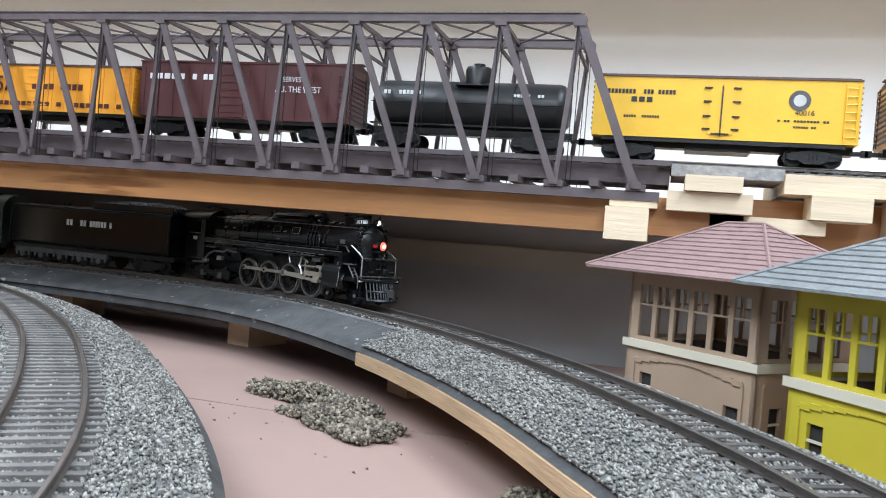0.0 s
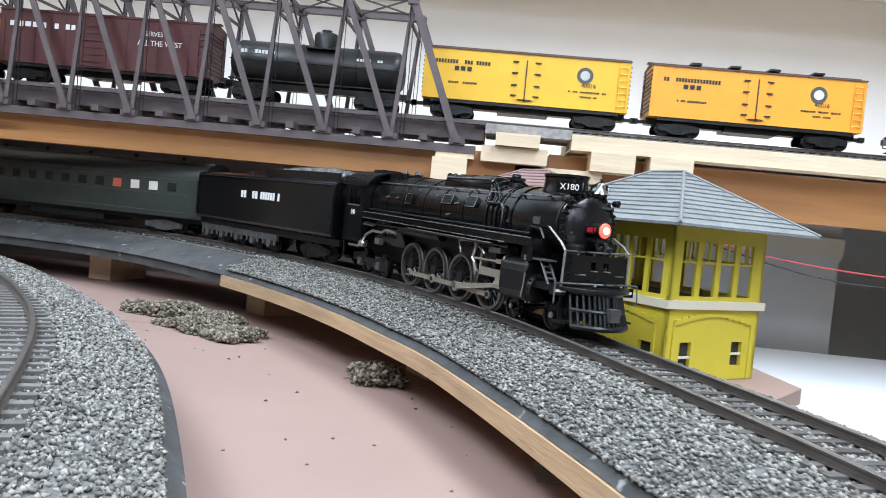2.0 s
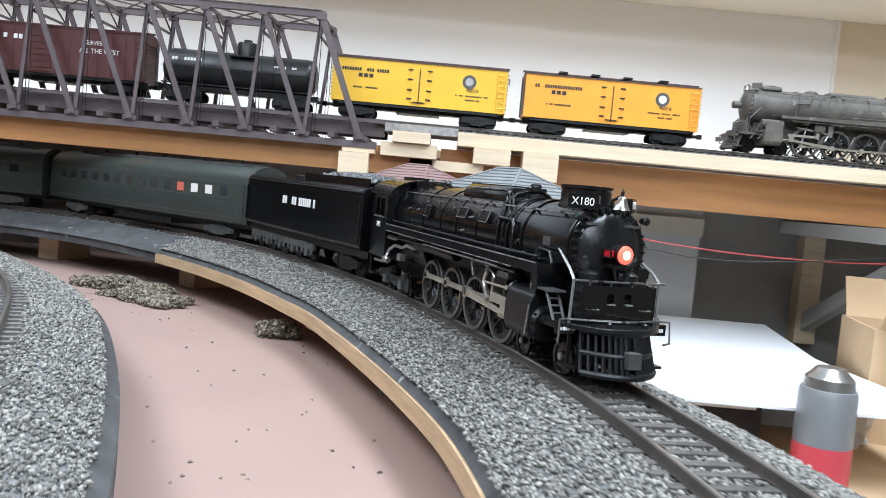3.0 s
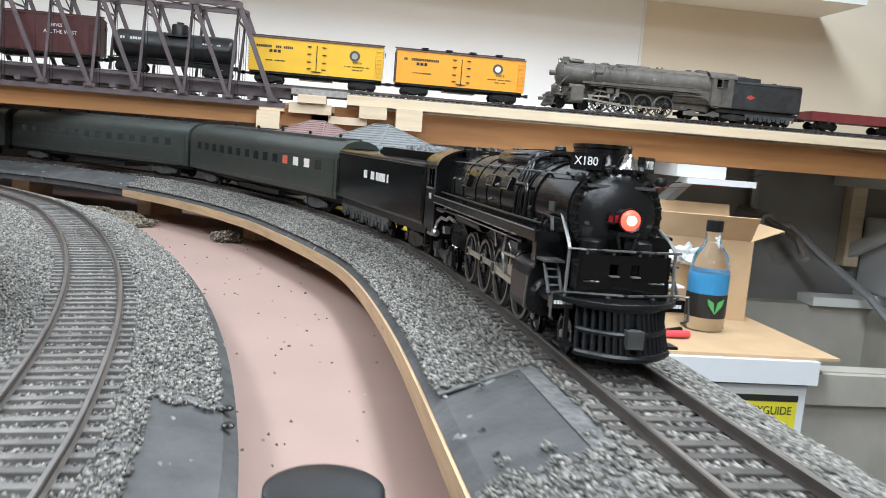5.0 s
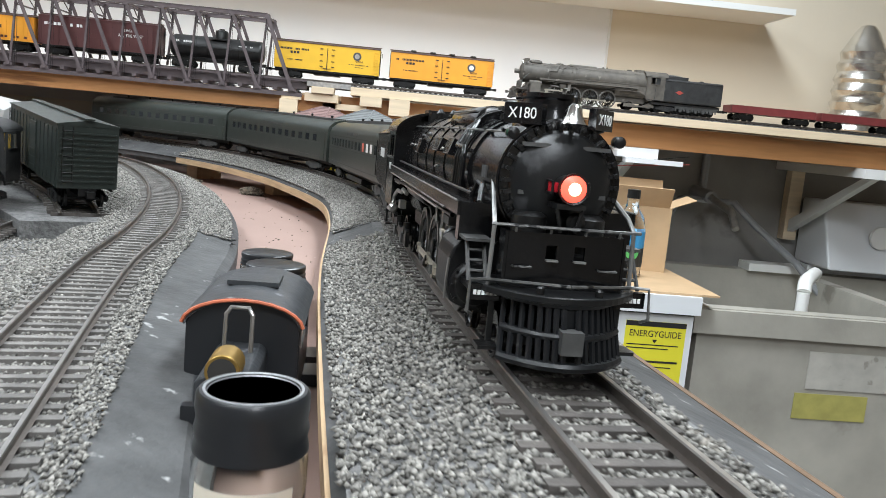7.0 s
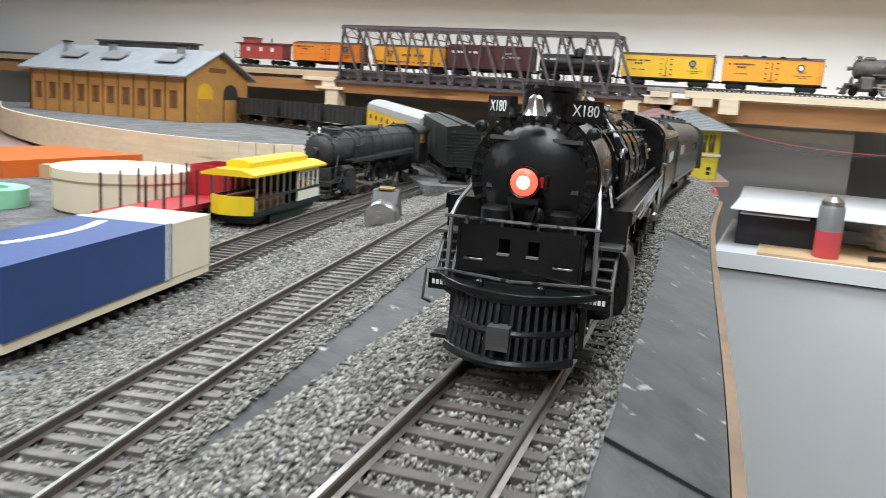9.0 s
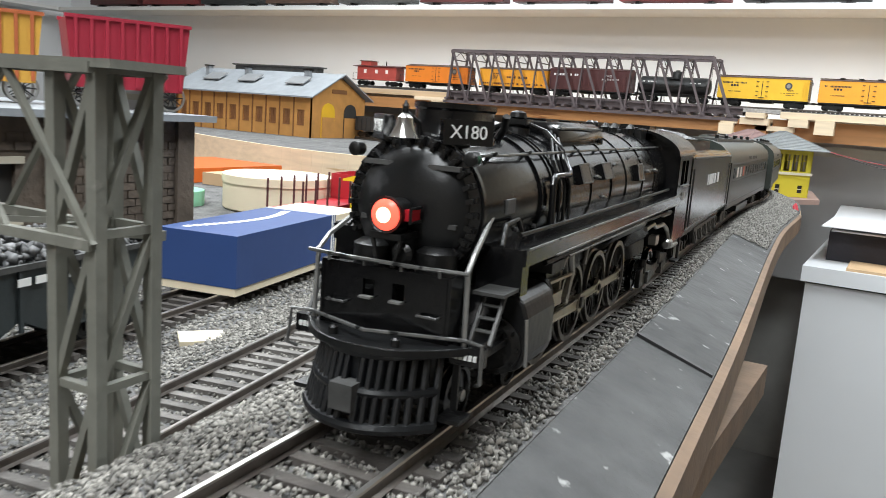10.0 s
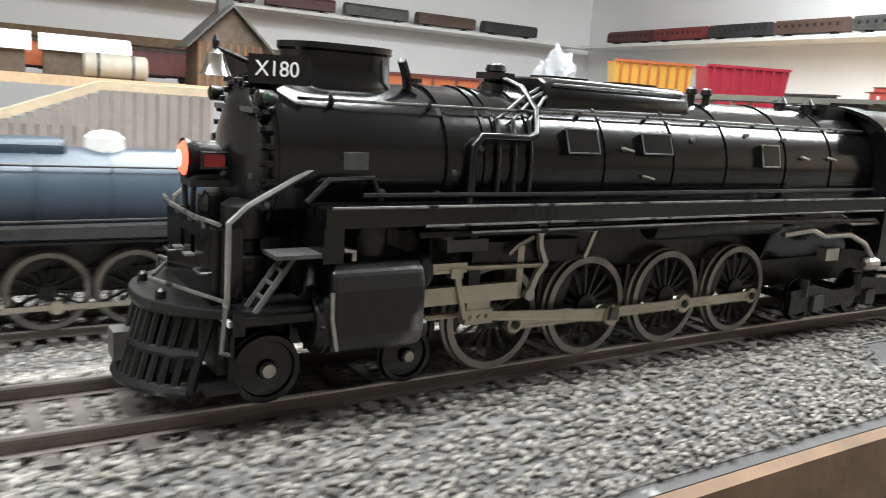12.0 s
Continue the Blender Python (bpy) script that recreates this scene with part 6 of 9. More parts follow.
CARS = [passenger_car("coach", "dark green streamlined coach with three lit windows", pose(0, 0, 0), 0.44, 1),
        passenger_car("coach", "dark green streamlined coach", pose(0, 0, 0), 0.44, 2, 0),
        passenger_car("coach", "dark green streamlined coach", pose(0, 0, 0), 0.44, 3, 0)]

# where the pilot's tip stands along the main line, by time
TRAVEL = [(-1, 1.84), (0, 2.142), (0.5, 2.297), (1, 2.446), (1.5, 2.590), (2, 2.728), (2.5, 2.869), (3, 3.000), (3.2, 3.046), (4.8, 3.392), (5, 3.444), (5.5, 3.576), (6, 3.697), (6.5, 3.809), (6.7, 3.850), (8.3, 4.150), (8.5, 4.188), (9, 4.285), (9.5, 4.391), (10, 4.496), (10.5, 4.609), (11, 4.726), (11.5, 4.847), (12, 4.975), (13, 5.23)]


def along(t):
    return float(np.interp(t, [a for a, b in TRAVEL], [b for a, b in TRAVEL]))


def smooth_along(t):
    return sum(along(t + d) for d in (-0.2, -0.1, 0.0, 0.1, 0.2)) / 5


def set_on(line, s_front, s_back, s_origin_back):
    """The pose of a car whose trucks stand at two places of a line; its origin lies between them."""
    a, b = line.at(s_front), line.at(s_back)
    d = a - b
    yaw = math.degrees(math.atan2(d[1], d[0]))
    f = (s_front - s_origin_back) / (s_front - s_back)
    p = a + (b - a) * f
    pitch = -math.degrees(math.atan2(d[2], math.hypot(d[0], d[1])))
    return pose(p[0], p[1], p[2], 0, pitch, yaw)


def motions():
    times = [round(k * 0.25, 2) for k in range(49)]
    walk(ENGINE, [(t, set_on(MAIN, smooth_along(t) - 0.111, smooth_along(t) - 0.229, smooth_along(t))) for t in times])
    tb = 0.360 + 0.138
    walk(TENDER, [(t, set_on(MAIN, smooth_along(t) - tb + 0.098, smooth_along(t) - tb - 0.072, smooth_along(t) - tb)) for t in times])
    for k, c in enumerate(CARS):
        cb = 0.360 + 0.276 + 0.018 + 0.22 + k * 0.462
        walk(c, [(t, set_on(MAIN, smooth_along(t) - cb + 0.16, smooth_along(t) - cb - 0.16, smooth_along(t) - cb)) for t in times])
    rows = {}
    for w, sg in DRIVERS:
        w["home"] = tuple(w.location)
    base = smooth_along(12.0)
    for k in range(181):
        t = k / 15
        a = (smooth_along(t) - base) / DRV_R + radians(160)
        set_rods(RODS, DRIVERS, a, DRV_R, lambda ob, mm: rows.setdefault(ob, []).append((t, mm)), -0.1502, 0.0563, 0.0195, 0.0070)
    for ob, r in rows.items():
        walk(ob, r)


# ---------------------------------------------------------------- the upper shelf, its bridge and trains
BRIDGE = mat("brown_grey_bridge_paint", (0.105, 0.082, 0.085), 0.55, 0, 0.2, 60, 0.15, 200)
YELLOW = mat("yellow_car_paint", (0.80, 0.47, 0.03), 0.45, 0, 0.08, 30, 0.1, 200)
ORANGE = mat("orange_car_paint", (0.83, 0.36, 0.03), 0.45, 0, 0.08, 30, 0.1, 200)
ORANGE_D = mat("deep_orange_car_paint", (0.72, 0.20, 0.02), 0.45, 0, 0.1, 30, 0.1, 200)
BOXRED = mat("boxcar_red_brown", (0.085, 0.025, 0.024), 0.5, 0, 0.2, 40, 0.15, 200)
CABRED = mat("caboose_red", (0.38, 0.06, 0.045), 0.5, 0, 0.15, 40, 0.1, 200)
ROOFBR = mat("brown_roof", (0.10, 0.06, 0.045), 0.6, 0, 0.2, 50, 0.2, 200)
TANKBLK = mat("tank_black", (0.022, 0.022, 0.022), 0.38, 0, 0.3, 60, 0.1, 200)
LOCOGREY = mat("dusty_grey_brown_engine", (0.11, 0.098, 0.083), 0.6, 0.1, 0.35, 60, 0.25, 200, (0.27, 0.245, 0.21), -0.03, 50)
FREIGHTRED = mat("dark_red_flatcar", (0.18, 0.03, 0.03), 0.55, 0, 0.2, 50, 0.1, 200)
STONEM = mat("grey_rough_stone", (0.26, 0.25, 0.24), 0.9, 0, 0.4, 120, 0.8, 160)
HARNESS = mat("red_wire", (0.45, 0.06, 0.06), 0.5, 0, 0.1)

shelf = slab("shelf_beam", -2.6, 0.33, 0.80, 0.835, 0.142, 0.178, OAK, "varnished brown wooden beam under the bridge", "beam", 0.002)
slab("shelf_beam", 0.34, 2.6, 0.835, 0.87, 0.130, 0.184, OAK, "varnished brown wooden beam under the shelf", "beam", 0.002)
slab("shelf_plank", 0.362, 2.6, 0.795, 0.96, 0.188, 0.206, PINE_PALE, "pale pine shelf plank carrying the track", "shelf", 0.0012)
slab("shelf_plank", -2.6, -0.70, 0.795, 0.96, 0.188, 0.206, PINE, "pine shelf plank carrying the track", "shelf", 0.0012)
slab("shelf_back", -2.6, 2.6, 0.96, 1.249, 0.176, 0.188, PINE, "pine shelf board along the wall", "shelf")
for n, (x0, x1, y0, y1, z0, z1) in enumerate(((0.205, 0.245, 0.78, 0.83, 0.135, 0.166), (0.208, 0.252, 0.785, 0.83, 0.1665, 0.1745), (0.275, 0.325, 0.775, 0.83, 0.1845, 0.199), (0.260, 0.335, 0.782, 0.83, 0.166, 0.184),
                                              (0.385, 0.435, 0.79, 0.834, 0.166, 0.1875), (0.452, 0.50, 0.79, 0.834, 0.150, 0.1875), (0.30, 0.40, 0.80, 0.834, 0.152, 0.1655),
                                              (-0.745, -0.70, 0.79, 0.84, 0.02, 0.150), (-0.78, -0.68, 0.785, 0.835, 0.150, 0.1585), (-0.76, -0.71, 0.79, 0.83, 0.159, 0.175), (-0.83, -0.70, 0.788, 0.832, 0.1755, 0.1875))):
    tagged(finish("wood_block", box(x0, x1, y0, y1, z0, z1), PINE_PALE, bevel=0.001), "sawn pale pine block wedged under the shelf", "block", "blocks under the shelf")
tagged(finish("stone_slab", bx(bmesh.new(), 0.262, 0.362, 0.80, 0.88, 0.1995, 0.2105), STONEM, bevel=0.0025), "rough grey stone-faced abutment slab", "abutment")
for x0, x1, z in ((1.00, 1.10, 0.118), (1.62, 1.74, 0.118)):
    b = thing("shelf_bracket", "white painted triangular wooden shelf bracket", "bracket", group="shelf brackets")
    part("arm", box(x0, x0 + 0.10, 0.80, 1.249, 0.105, 0.129), CEILM, b)
    part("leg", box(x0 + 0.035, x0 + 0.075, 1.215, 1.249, -0.10, 0.104), PINE_PALE, b)
    part("brace", prism_x(bmesh.new(), [(0.84, 0.104), (0.88, 0.104), (1.214, -0.04), (1.214, -0.075)], x0 + 0.045, x0 + 0.065), CEILM, b)
upper_track = rails(UPPER, "upper_track", "straight upper-level model track with dark ties", 0.05, UPPER.length - 0.05, TIE, False, seed=6)
slab("track_bed", 0.25, 2.55, 0.802, 0.878, 0.2062, 0.2081, SUBBALLAST, "dark grey roadbed under the upper track", "roadbed")
slab("track_bed", -2.55, -0.70, 0.802, 0.878, 0.2062, 0.2081, SUBBALLAST, "dark grey roadbed under the upper track", "roadbed")


def bar(bm, a, b, w, y0, y1):
    """A flat bar between two points in x and z."""
    a, b = Vector(a), Vector(b)
    d = (b - a).normalized()
    n = Vector((-d[1], d[0])) * w / 2
    return prism(bm, [tuple(a - n), tuple(b - n), tuple(b + n), tuple(a + n)], y0, y1)


def truss_bridge():
    e = thing("truss_bridge", "brown-grey model through-truss railway bridge", "bridge")
    zb, zt, P = 0.182, 0.344, 0.0775
    xb = [0.231 - P * k for k in range(13)]
    xt = [0.1665 - P * k for k in range(12)]
    for y0, y1 in ((0.786, 0.793), (0.886, 0.893)):
        yn = y0 - 0.003
        part("bottom_chord", box(xb[-1] - 0.012, xb[0] + 0.022, y0 - 0.002, y1 + 0.002, zb - 0.0095, zb - 0.0005), BRIDGE, e, bevel=0.0006)
        part("top_chord", bx(box(xt[-1] - 0.004, xt[0] + 0.004, y0 - 0.001, y1 + 0.001, zt - 0.004, zt + 0.004), xt[-1], xt[0], y0 - 0.0022, y1 + 0.0022, zt + 0.004, zt + 0.0052), BRIDGE, e)
        for k in range(12):
            part("diagonal", bar(bmesh.new(), (xb[k], zb), (xt[k], zt), 0.0085 if k == 0 else 0.0068, y0, y0 + 0.0035), BRIDGE, e)
            part("diagonal", bar(bmesh.new(), (xt[k], zt), (xb[k + 1], zb), 0.0085 if k == 11 else 0.0048, y0 + 0.004, y1), BRIDGE, e)
            part("gusset", box(xt[k] - 0.006, xt[k] + 0.006, y0 - 0.0012, y1 + 0.0012, zt - 0.0075, zt + 0.002), BRIDGE, e)
            for q in (-0.0022, 0.0022):
                part("hanger_rod", tube(bmesh.new(), (xt[k] + q, y0 + 0.003, zt), (xt[k] + q, y0 + 0.003, zb), 0.0005, None, 6), BLACK_DULL, e)
            part("foot_block", box(xb[k] - 0.009, xb[k] + 0.009, y0 - 0.004, y1 + 0.002, zb - 0.0005, zb + 0.006), BRIDGE, e)
    for k in range(12):
        part("top_strut", bx(box(xt[k] - 0.002, xt[k] + 0.002, 0.793, 0.886, zt - 0.003, zt + 0.001), xt[k] - 0.0015, xt[k] + 0.0015, 0.793, 0.886, zt - 0.030, zt - 0.027), BRIDGE, e)
        bm = bmesh.new()
        pipe(bm, [(xt[k], 0.793, zt - 0.028), (xt[k], 0.84, zt - 0.003), (xt[k], 0.886, zt - 0.028)], 0.0012)
        if k < 11:
            pipe(bm, [(xt[k], 0.793, zt), (xt[k + 1], 0.886, zt)], 0.0012)
            pipe(bm, [(xt[k], 0.886, zt), (xt[k + 1], 0.793, zt)], 0.0012)
        part("sway_brace", bm, BRIDGE, e)
    for k in range(25):
        x = xb[-1] + (xb[0] - xb[-1]) * k / 24
        part("floor_beam", box(x - 0.0045, x + 0.0045, 0.78, 0.90, 0.1835, 0.1905), BRIDGE, e)
    for y in (0.812, 0.868):
        part("stringer", box(xb[-1], xb[0] + 0.03, y - 0.004, y + 0.004, 0.1907, 0.2078), BRIDGE, e)
    for y in (0.800, 0.880):
        part("guard_timber", box(xb[-1], xb[0] + 0.03, y - 0.003, y + 0.003, 0.2080, 0.2125), BRIDGE, e)


truss_bridge()


def box_car(name, label, x0, L, body, roof, line_y=UP_Y, z=UP_Z, H=0.064, seed=1, m=None, W=0.0275, style="reefer", group="cars on the upper track", text=BLACK_L, yaw=0.0):
    """A freight car with doors, ladders, roof walk and trucks; x0 is its left end."""
    e = thing(name, label, "freight car", m if m is not None else pose(x0 + L / 2, line_y, z, 0, 0, yaw), group=group)
    h = L / 2
    part("body", box(-h, h, -W, W, 0.021, 0.021 + H - 0.006), body, e, bevel=0.0006)
    sec = [(-W - 0.0012, 0.021 + H - 0.006), (-W - 0.0012, 0.021 + H - 0.0045), (0, 0.021 + H), (W + 0.0012, 0.021 + H - 0.0045), (W + 0.0012, 0.021 + H - 0.006)]
    part("roof", prism_x(bmesh.new(), sec, -h - 0.0005, h + 0.0005), roof, e)
    part("running_board", box(-h - 0.003, h + 0.003, -0.0045, 0.0045, 0.021 + H, 0.0225 + H), roof, e)
    part("underframe", bx(bx(box(-h, h, -0.008, 0.008, 0.0135, 0.0208), -0.03, 0.03, -0.016, 0.016, 0.011, 0.0205), -h + 0.01, h - 0.01, -W + 0.001, -W + 0.003, 0.017, 0.0208), BLACK_DULL, e)
    for sg in (-1, 1):
        y0, y1 = sorted((sg * W, sg * (W + 0.0009)))
        if style == "reefer":
            for a in (-0.0112, 0.0004):
                part("door", box(a, a + 0.0108, y0, y1, 0.026, 0.072), body, e)
            for xx in (-0.013, 0.013):
                for zz in (0.030, 0.042, 0.056, 0.069):
                    part("hinge", box(xx - 0.0035, xx + 0.0035, min(sg * W, sg * (W + 0.0014)), max(sg * W, sg * (W + 0.0014)), zz, zz + 0.0016), text, e)
            part("latch", bx(box(-0.0006, 0.0006, min(sg * W, sg * (W + 0.0018)), max(sg * W, sg * (W + 0.0018)), 0.024, 0.072), -0.008, 0.008, min(sg * W, sg * (W + 0.0018)), max(sg * W, sg * (W + 0.0018)), 0.0255, 0.0268), text, e)
            yy = sg * (W + 0.0002)
            bm = bars(bmesh.new(), -h + 0.013, -h + 0.078, 0.0625, 0.0042, yy, 19, seed)
            bars(bm, -h + 0.036, -h + 0.058, 0.0545, 0.0050, yy, 3, seed + 1)
            bars(bm, -h + 0.030, -h + 0.064, 0.0395, 0.0022, yy, 14, seed + 2)
            bars(bm, h - 0.070, h - 0.025, 0.0400, 0.0018, yy, 16, seed + 3)
            bars(bm, h - 0.056, h - 0.036, 0.0345, 0.0018, yy, 9, seed + 4)
            part("lettering", bm, text, e, "rows of small dark lettering")["kind"] = "stuff"
            words("40016", 0.0068, Matrix.Translation((-sg * -(-h + 0.047), yy + sg * 0.0001, 0.0485)) @ (Euler((radians(90), 0, 0 if sg < 0 else radians(180))).to_matrix().to_4x4()), text, e, "dark car number")
            part("emblem", lathe(bmesh.new(), [(0.0095, yy - 0.0003), (0.0095, yy + 0.0003)], "y", 24, (h - 0.052, 0, 0.0600)), GREYM, e, "round grey emblem")
            part("emblem_disc", lathe(bmesh.new(), [(0.0055, yy - 0.0005), (0.0055, yy + 0.0005)], "y", 20, (h - 0.052, 0, 0.0600)), WHITE_L if seed == 2 else STEEL, e)
        else:
            part("door", box(-0.028, 0.004, y0, y1 + 0.0004, 0.023, 0.074), body, e)
            bm = bmesh.new()
            for xx in np.linspace(-h + 0.006, h - 0.006, 14):
                bx(bm, xx - 0.0006, xx + 0.0006, min(sg * W, sg * (W + 0.0007)), max(sg * W, sg * (W + 0.0007)), 0.023, 0.077)
            for zz in np.linspace(0.028, 0.070, 6):
                bx(bm, -0.027, 0.003, min(sg * W, sg * (W + 0.0016)), max(sg * W, sg * (W + 0.0016)), zz, zz + 0.001)
            part("rib", bm, body, e)
        ladder(e, sg * (W + 0.0015), h - 0.013, h - 0.003, 0.024, 0.076, body, 7, "y")
    for sg in (-1, 1):
        ladder(e, sg * (h + 0.0012), W - 0.013, W - 0.004, 0.024, 0.08, BLACK_DULL)
        bm = bmesh.new()
        for zz in np.linspace(0.027, 0.073, 10):
            bx(bm, min(sg * h, sg * (h + 0.0012)), max(sg * h, sg * (h + 0.0012)), -W + 0.002, W - 0.002, zz, zz + 0.0016)
        part("end_rib", bm, BLACK_DULL if style == "reefer" else body, e)
        truck(e, sg * (h - 0.036))
        coupler(e, sg * h, sg)
    part("brake_wheel", lathe(bmesh.new(), [(0.005, h + 0.004), (0.005, h + 0.005)], "x", 14, (0, 0.010, 0.070)), BLACK_DULL, e)
    return e


R1 = box_car("reefer_car", "yellow refrigerator car with black lettering and a brown roof", 0.183, 0.240, YELLOW, ROOFBR, seed=1)
R2 = box_car("reefer_car", "orange refrigerator car with a round white emblem", 0.448, 0.240, ORANGE, ROOFBR, seed=2)
for k, x in enumerate((0.50, 0.545, 0.59, 0.64)):
    part("hatch", box(x - 0.568 - 0.006, x - 0.568 + 0.006, -0.012, 0.012, 0.0862, 0.0885), BLACK_DULL, R2)
BXC = box_car("boxcar", "dark red-brown boxcar with white lettering, on the bridge", -0.338, 0.262, BOXRED, BOXRED, H=0.068, seed=3, style="boxcar")
words("ALL THE WEST", 0.0092, pose(0.070, -0.0286, 0.0555, 90, 0, 0), WHITE_L, BXC, "white lettering", 0.9)
words("SERVES", 0.0080, pose(0.062, -0.0286, 0.0665, 90, 0, 0), WHITE_L, BXC, "white lettering", 0.9)
part("lettering", bars(bars(bmesh.new(), -0.118, -0.070, 0.064, 0.0062, -0.0283, 5, 3), -0.062, -0.034, 0.064, 0.0062, -0.0283, 4, 4), WHITE_L, BXC, "row of white lettering")
ORB = box_car("boxcar", "bright orange boxcar with dark numerals, on the bridge", -0.592, 0.245, ORANGE, ROOFBR, H=0.060, seed=4, style="boxcar")
words("57", 0.026, pose(-0.062, -0.0286, 0.052, 90, 0, 0), BOXRED, ORB, "large dark numerals", 0.9)
part("lettering", bars(bars(bmesh.new(), -0.02, 0.055, 0.047, 0.007, -0.0283, 9, 6), -0.11, 0.11, 0.027, 0.005, -0.0283, 26, 8), BOXRED, ORB, "rows of dark lettering")
box_car("reefer_car", "deep orange refrigerator car with a dark roof", -0.888, 0.250, ORANGE_D, ROOFBR, H=0.060, seed=5)


def tank_car():
    e = thing("tank_car", "black tank car with a round dome, on the bridge", "freight car", pose(0.052, UP_Y, UP_Z), group="cars on the upper track")
    L = 0.205
    prof = [(0.004, -L / 2 - 0.004), (0.018, -L / 2 - 0.002), (0.0245, -L / 2 + 0.004), (0.0255, -L / 2 + 0.009), (0.0255, L / 2 - 0.009), (0.0245, L / 2 - 0.004), (0.018, L / 2 + 0.002), (0.004, L / 2 + 0.004)]
    part("tank", lathe(bmesh.new(), prof, "x", 32, (0, 0, 0.0485)), TANKBLK, e, smooth=True)
    part("dome", lathe(bmesh.new(), [(0.0145, 0.066), (0.0145, 0.0865), (0.013, 0.0895), (0.006, 0.091), (0.006, 0.0935), (0.0005, 0.094)], "z", 24, (0.006, 0, 0)), TANKBLK, e, smooth=True)
    for x in (-0.055, -0.02, 0.05):
        part("tank_band", lathe(bmesh.new(), [(0.0256, x - 0.001), (0.0261, x - 0.001), (0.0261, x + 0.001), (0.0256, x + 0.001)], "x", 30, (0, 0, 0.0485)), BLACK_DULL, e)
    part("sill", bx(box(-L / 2 - 0.008, L / 2 + 0.008, -0.007, 0.007, 0.0165, 0.0235), -L / 2 - 0.008, -L / 2 - 0.003, -0.026, 0.026, 0.018, 0.023), BLACK_DULL, e)
    part("walkway", bx(box(-L / 2, L / 2, -0.0285, -0.0225, 0.0235, 0.025), -L / 2, L / 2, 0.0225, 0.0285, 0.0235, 0.025), BLACK_DULL, e)
    bm = bmesh.new()
    for sg in (-1, 1):
        pipe(bm, [(-L / 2, sg * 0.028, 0.047), (L / 2, sg * 0.028, 0.047)], 0.0005)
        for x in np.linspace(-L / 2 + 0.01, L / 2 - 0.01, 6):
            tube(bm, (x, sg * 0.028, 0.047), (x, sg * 0.0255, 0.047), 0.0005, None, 5)
    part("handrail", bm, BLACK_DULL, e)
    part("dome_platform", bx(box(-0.012, 0.024, -0.026, -0.014, 0.0665, 0.068), -0.012, 0.024, 0.014, 0.026, 0.0665, 0.068), BLACK_DULL, e)
    part("lettering", bars(bars(bmesh.new(), -0.090, -0.048, 0.0555, 0.0042, -0.0252, 10, 2), 0.050, 0.082, 0.0555, 0.003, -0.0252, 9, 3), WHITE_L, e, "small white lettering")
    for sg in (-1, 1):
        truck(e, sg * (L / 2 - 0.028))
        coupler(e, sg * (L / 2 + 0.006), sg)


tank_car()


def caboose(x0):
    e = thing("caboose", "red caboose with a cupola, at the rear of the train", "freight car", pose(x0 + 0.105, UP_Y, UP_Z), group="cars on the upper track")
    part("body", box(-0.085, 0.085, -0.026, 0.026, 0.020, 0.066), CABRED, e, bevel=0.0006)
    part("roof", prism_x(bmesh.new(), [(-0.029, 0.066), (-0.029, 0.0675), (0, 0.0725), (0.029, 0.0675), (0.029, 0.066)], -0.105, 0.105), BOXRED, e)
    part("cupola", box(-0.075, -0.030, -0.020, 0.020, 0.070, 0.085), CABRED, e, bevel=0.0006)
    part("cupola_roof", box(-0.079, -0.026, -0.0225, 0.0225, 0.085, 0.0875), BOXRED, e)
    for x in (-0.05, 0.0, 0.045):
        for sg in (-1, 1):
            part("window", box(x - 0.0055, x + 0.0055, min(sg * 0.026, sg * 0.0267), max(sg * 0.026, sg * 0.0267), 0.043, 0.056), WINDOW_L, e)
    part("chimney", tube(bmesh.new(), (0.02, 0.006, 0.071), (0.02, 0.006, 0.088), 0.0022), BLACK_DULL, e)
    for sg in (-1, 1):
        bm = pipe(bmesh.new(), [(sg * 0.104, -0.026, 0.020), (sg * 0.104, -0.026, 0.044), (sg * 0.104, 0.026, 0.044), (sg * 0.104, 0.026, 0.020)], 0.0007)
        bx(bm, min(sg * 0.085, sg * 0.106), max(sg * 0.085, sg * 0.106), -0.026, 0.026, 0.018, 0.0205)
        part("platform", bm, BLACK_DULL, e)
        truck(e, sg * 0.062)


caboose(-1.12)
up_eng, up_drv, up_rods, up_r = steam_engine("locomotive", "dusty grey-brown steam locomotive standing on the upper shelf", pose(0.72, UP_Y, UP_Z, 0, 0, 180), LOCOGREY, LOCOGREY, top=0.094)
set_rods(up_rods, up_drv, 0.6, up_r)
up_tender = tender("tender", "weathered black tender with a red emblem, on the upper shelf", pose(1.155, UP_Y, UP_Z - 0.0, 0, 0, 180), BLACK_FAR, BLACK_FAR, 0.17)
part("emblem", prism(bmesh.new(), [(0.02, 0.055), (0.03, 0.050), (0.02, 0.045), (0.01, 0.050)], 0.0316, 0.0322), CABRED, up_tender, "red diamond emblem")
for x in (1.275, 1.50):
    e = thing("flat_car", "dark red gondola car, empty, on the upper track", "freight car", pose(x + 0.10, UP_Y, UP_Z), group="cars on the upper track")
    bm = bx(box(-0.105, 0.105, -0.027, 0.027, 0.018, 0.023), -0.105, 0.105, -0.027, -0.0255, 0.023, 0.036)
    bx(bx(bx(bm, -0.105, 0.105, 0.0255, 0.027, 0.023, 0.036), -0.105, -0.1035, -0.0255, 0.0255, 0.023, 0.036), 0.1035, 0.105, -0.0255, 0.0255, 0.023, 0.036)
    part("body", bm, FREIGHTRED, e)
    for sg in (-1, 1):
        truck(e, sg * 0.07)
        coupler(e, sg * 0.105, sg)
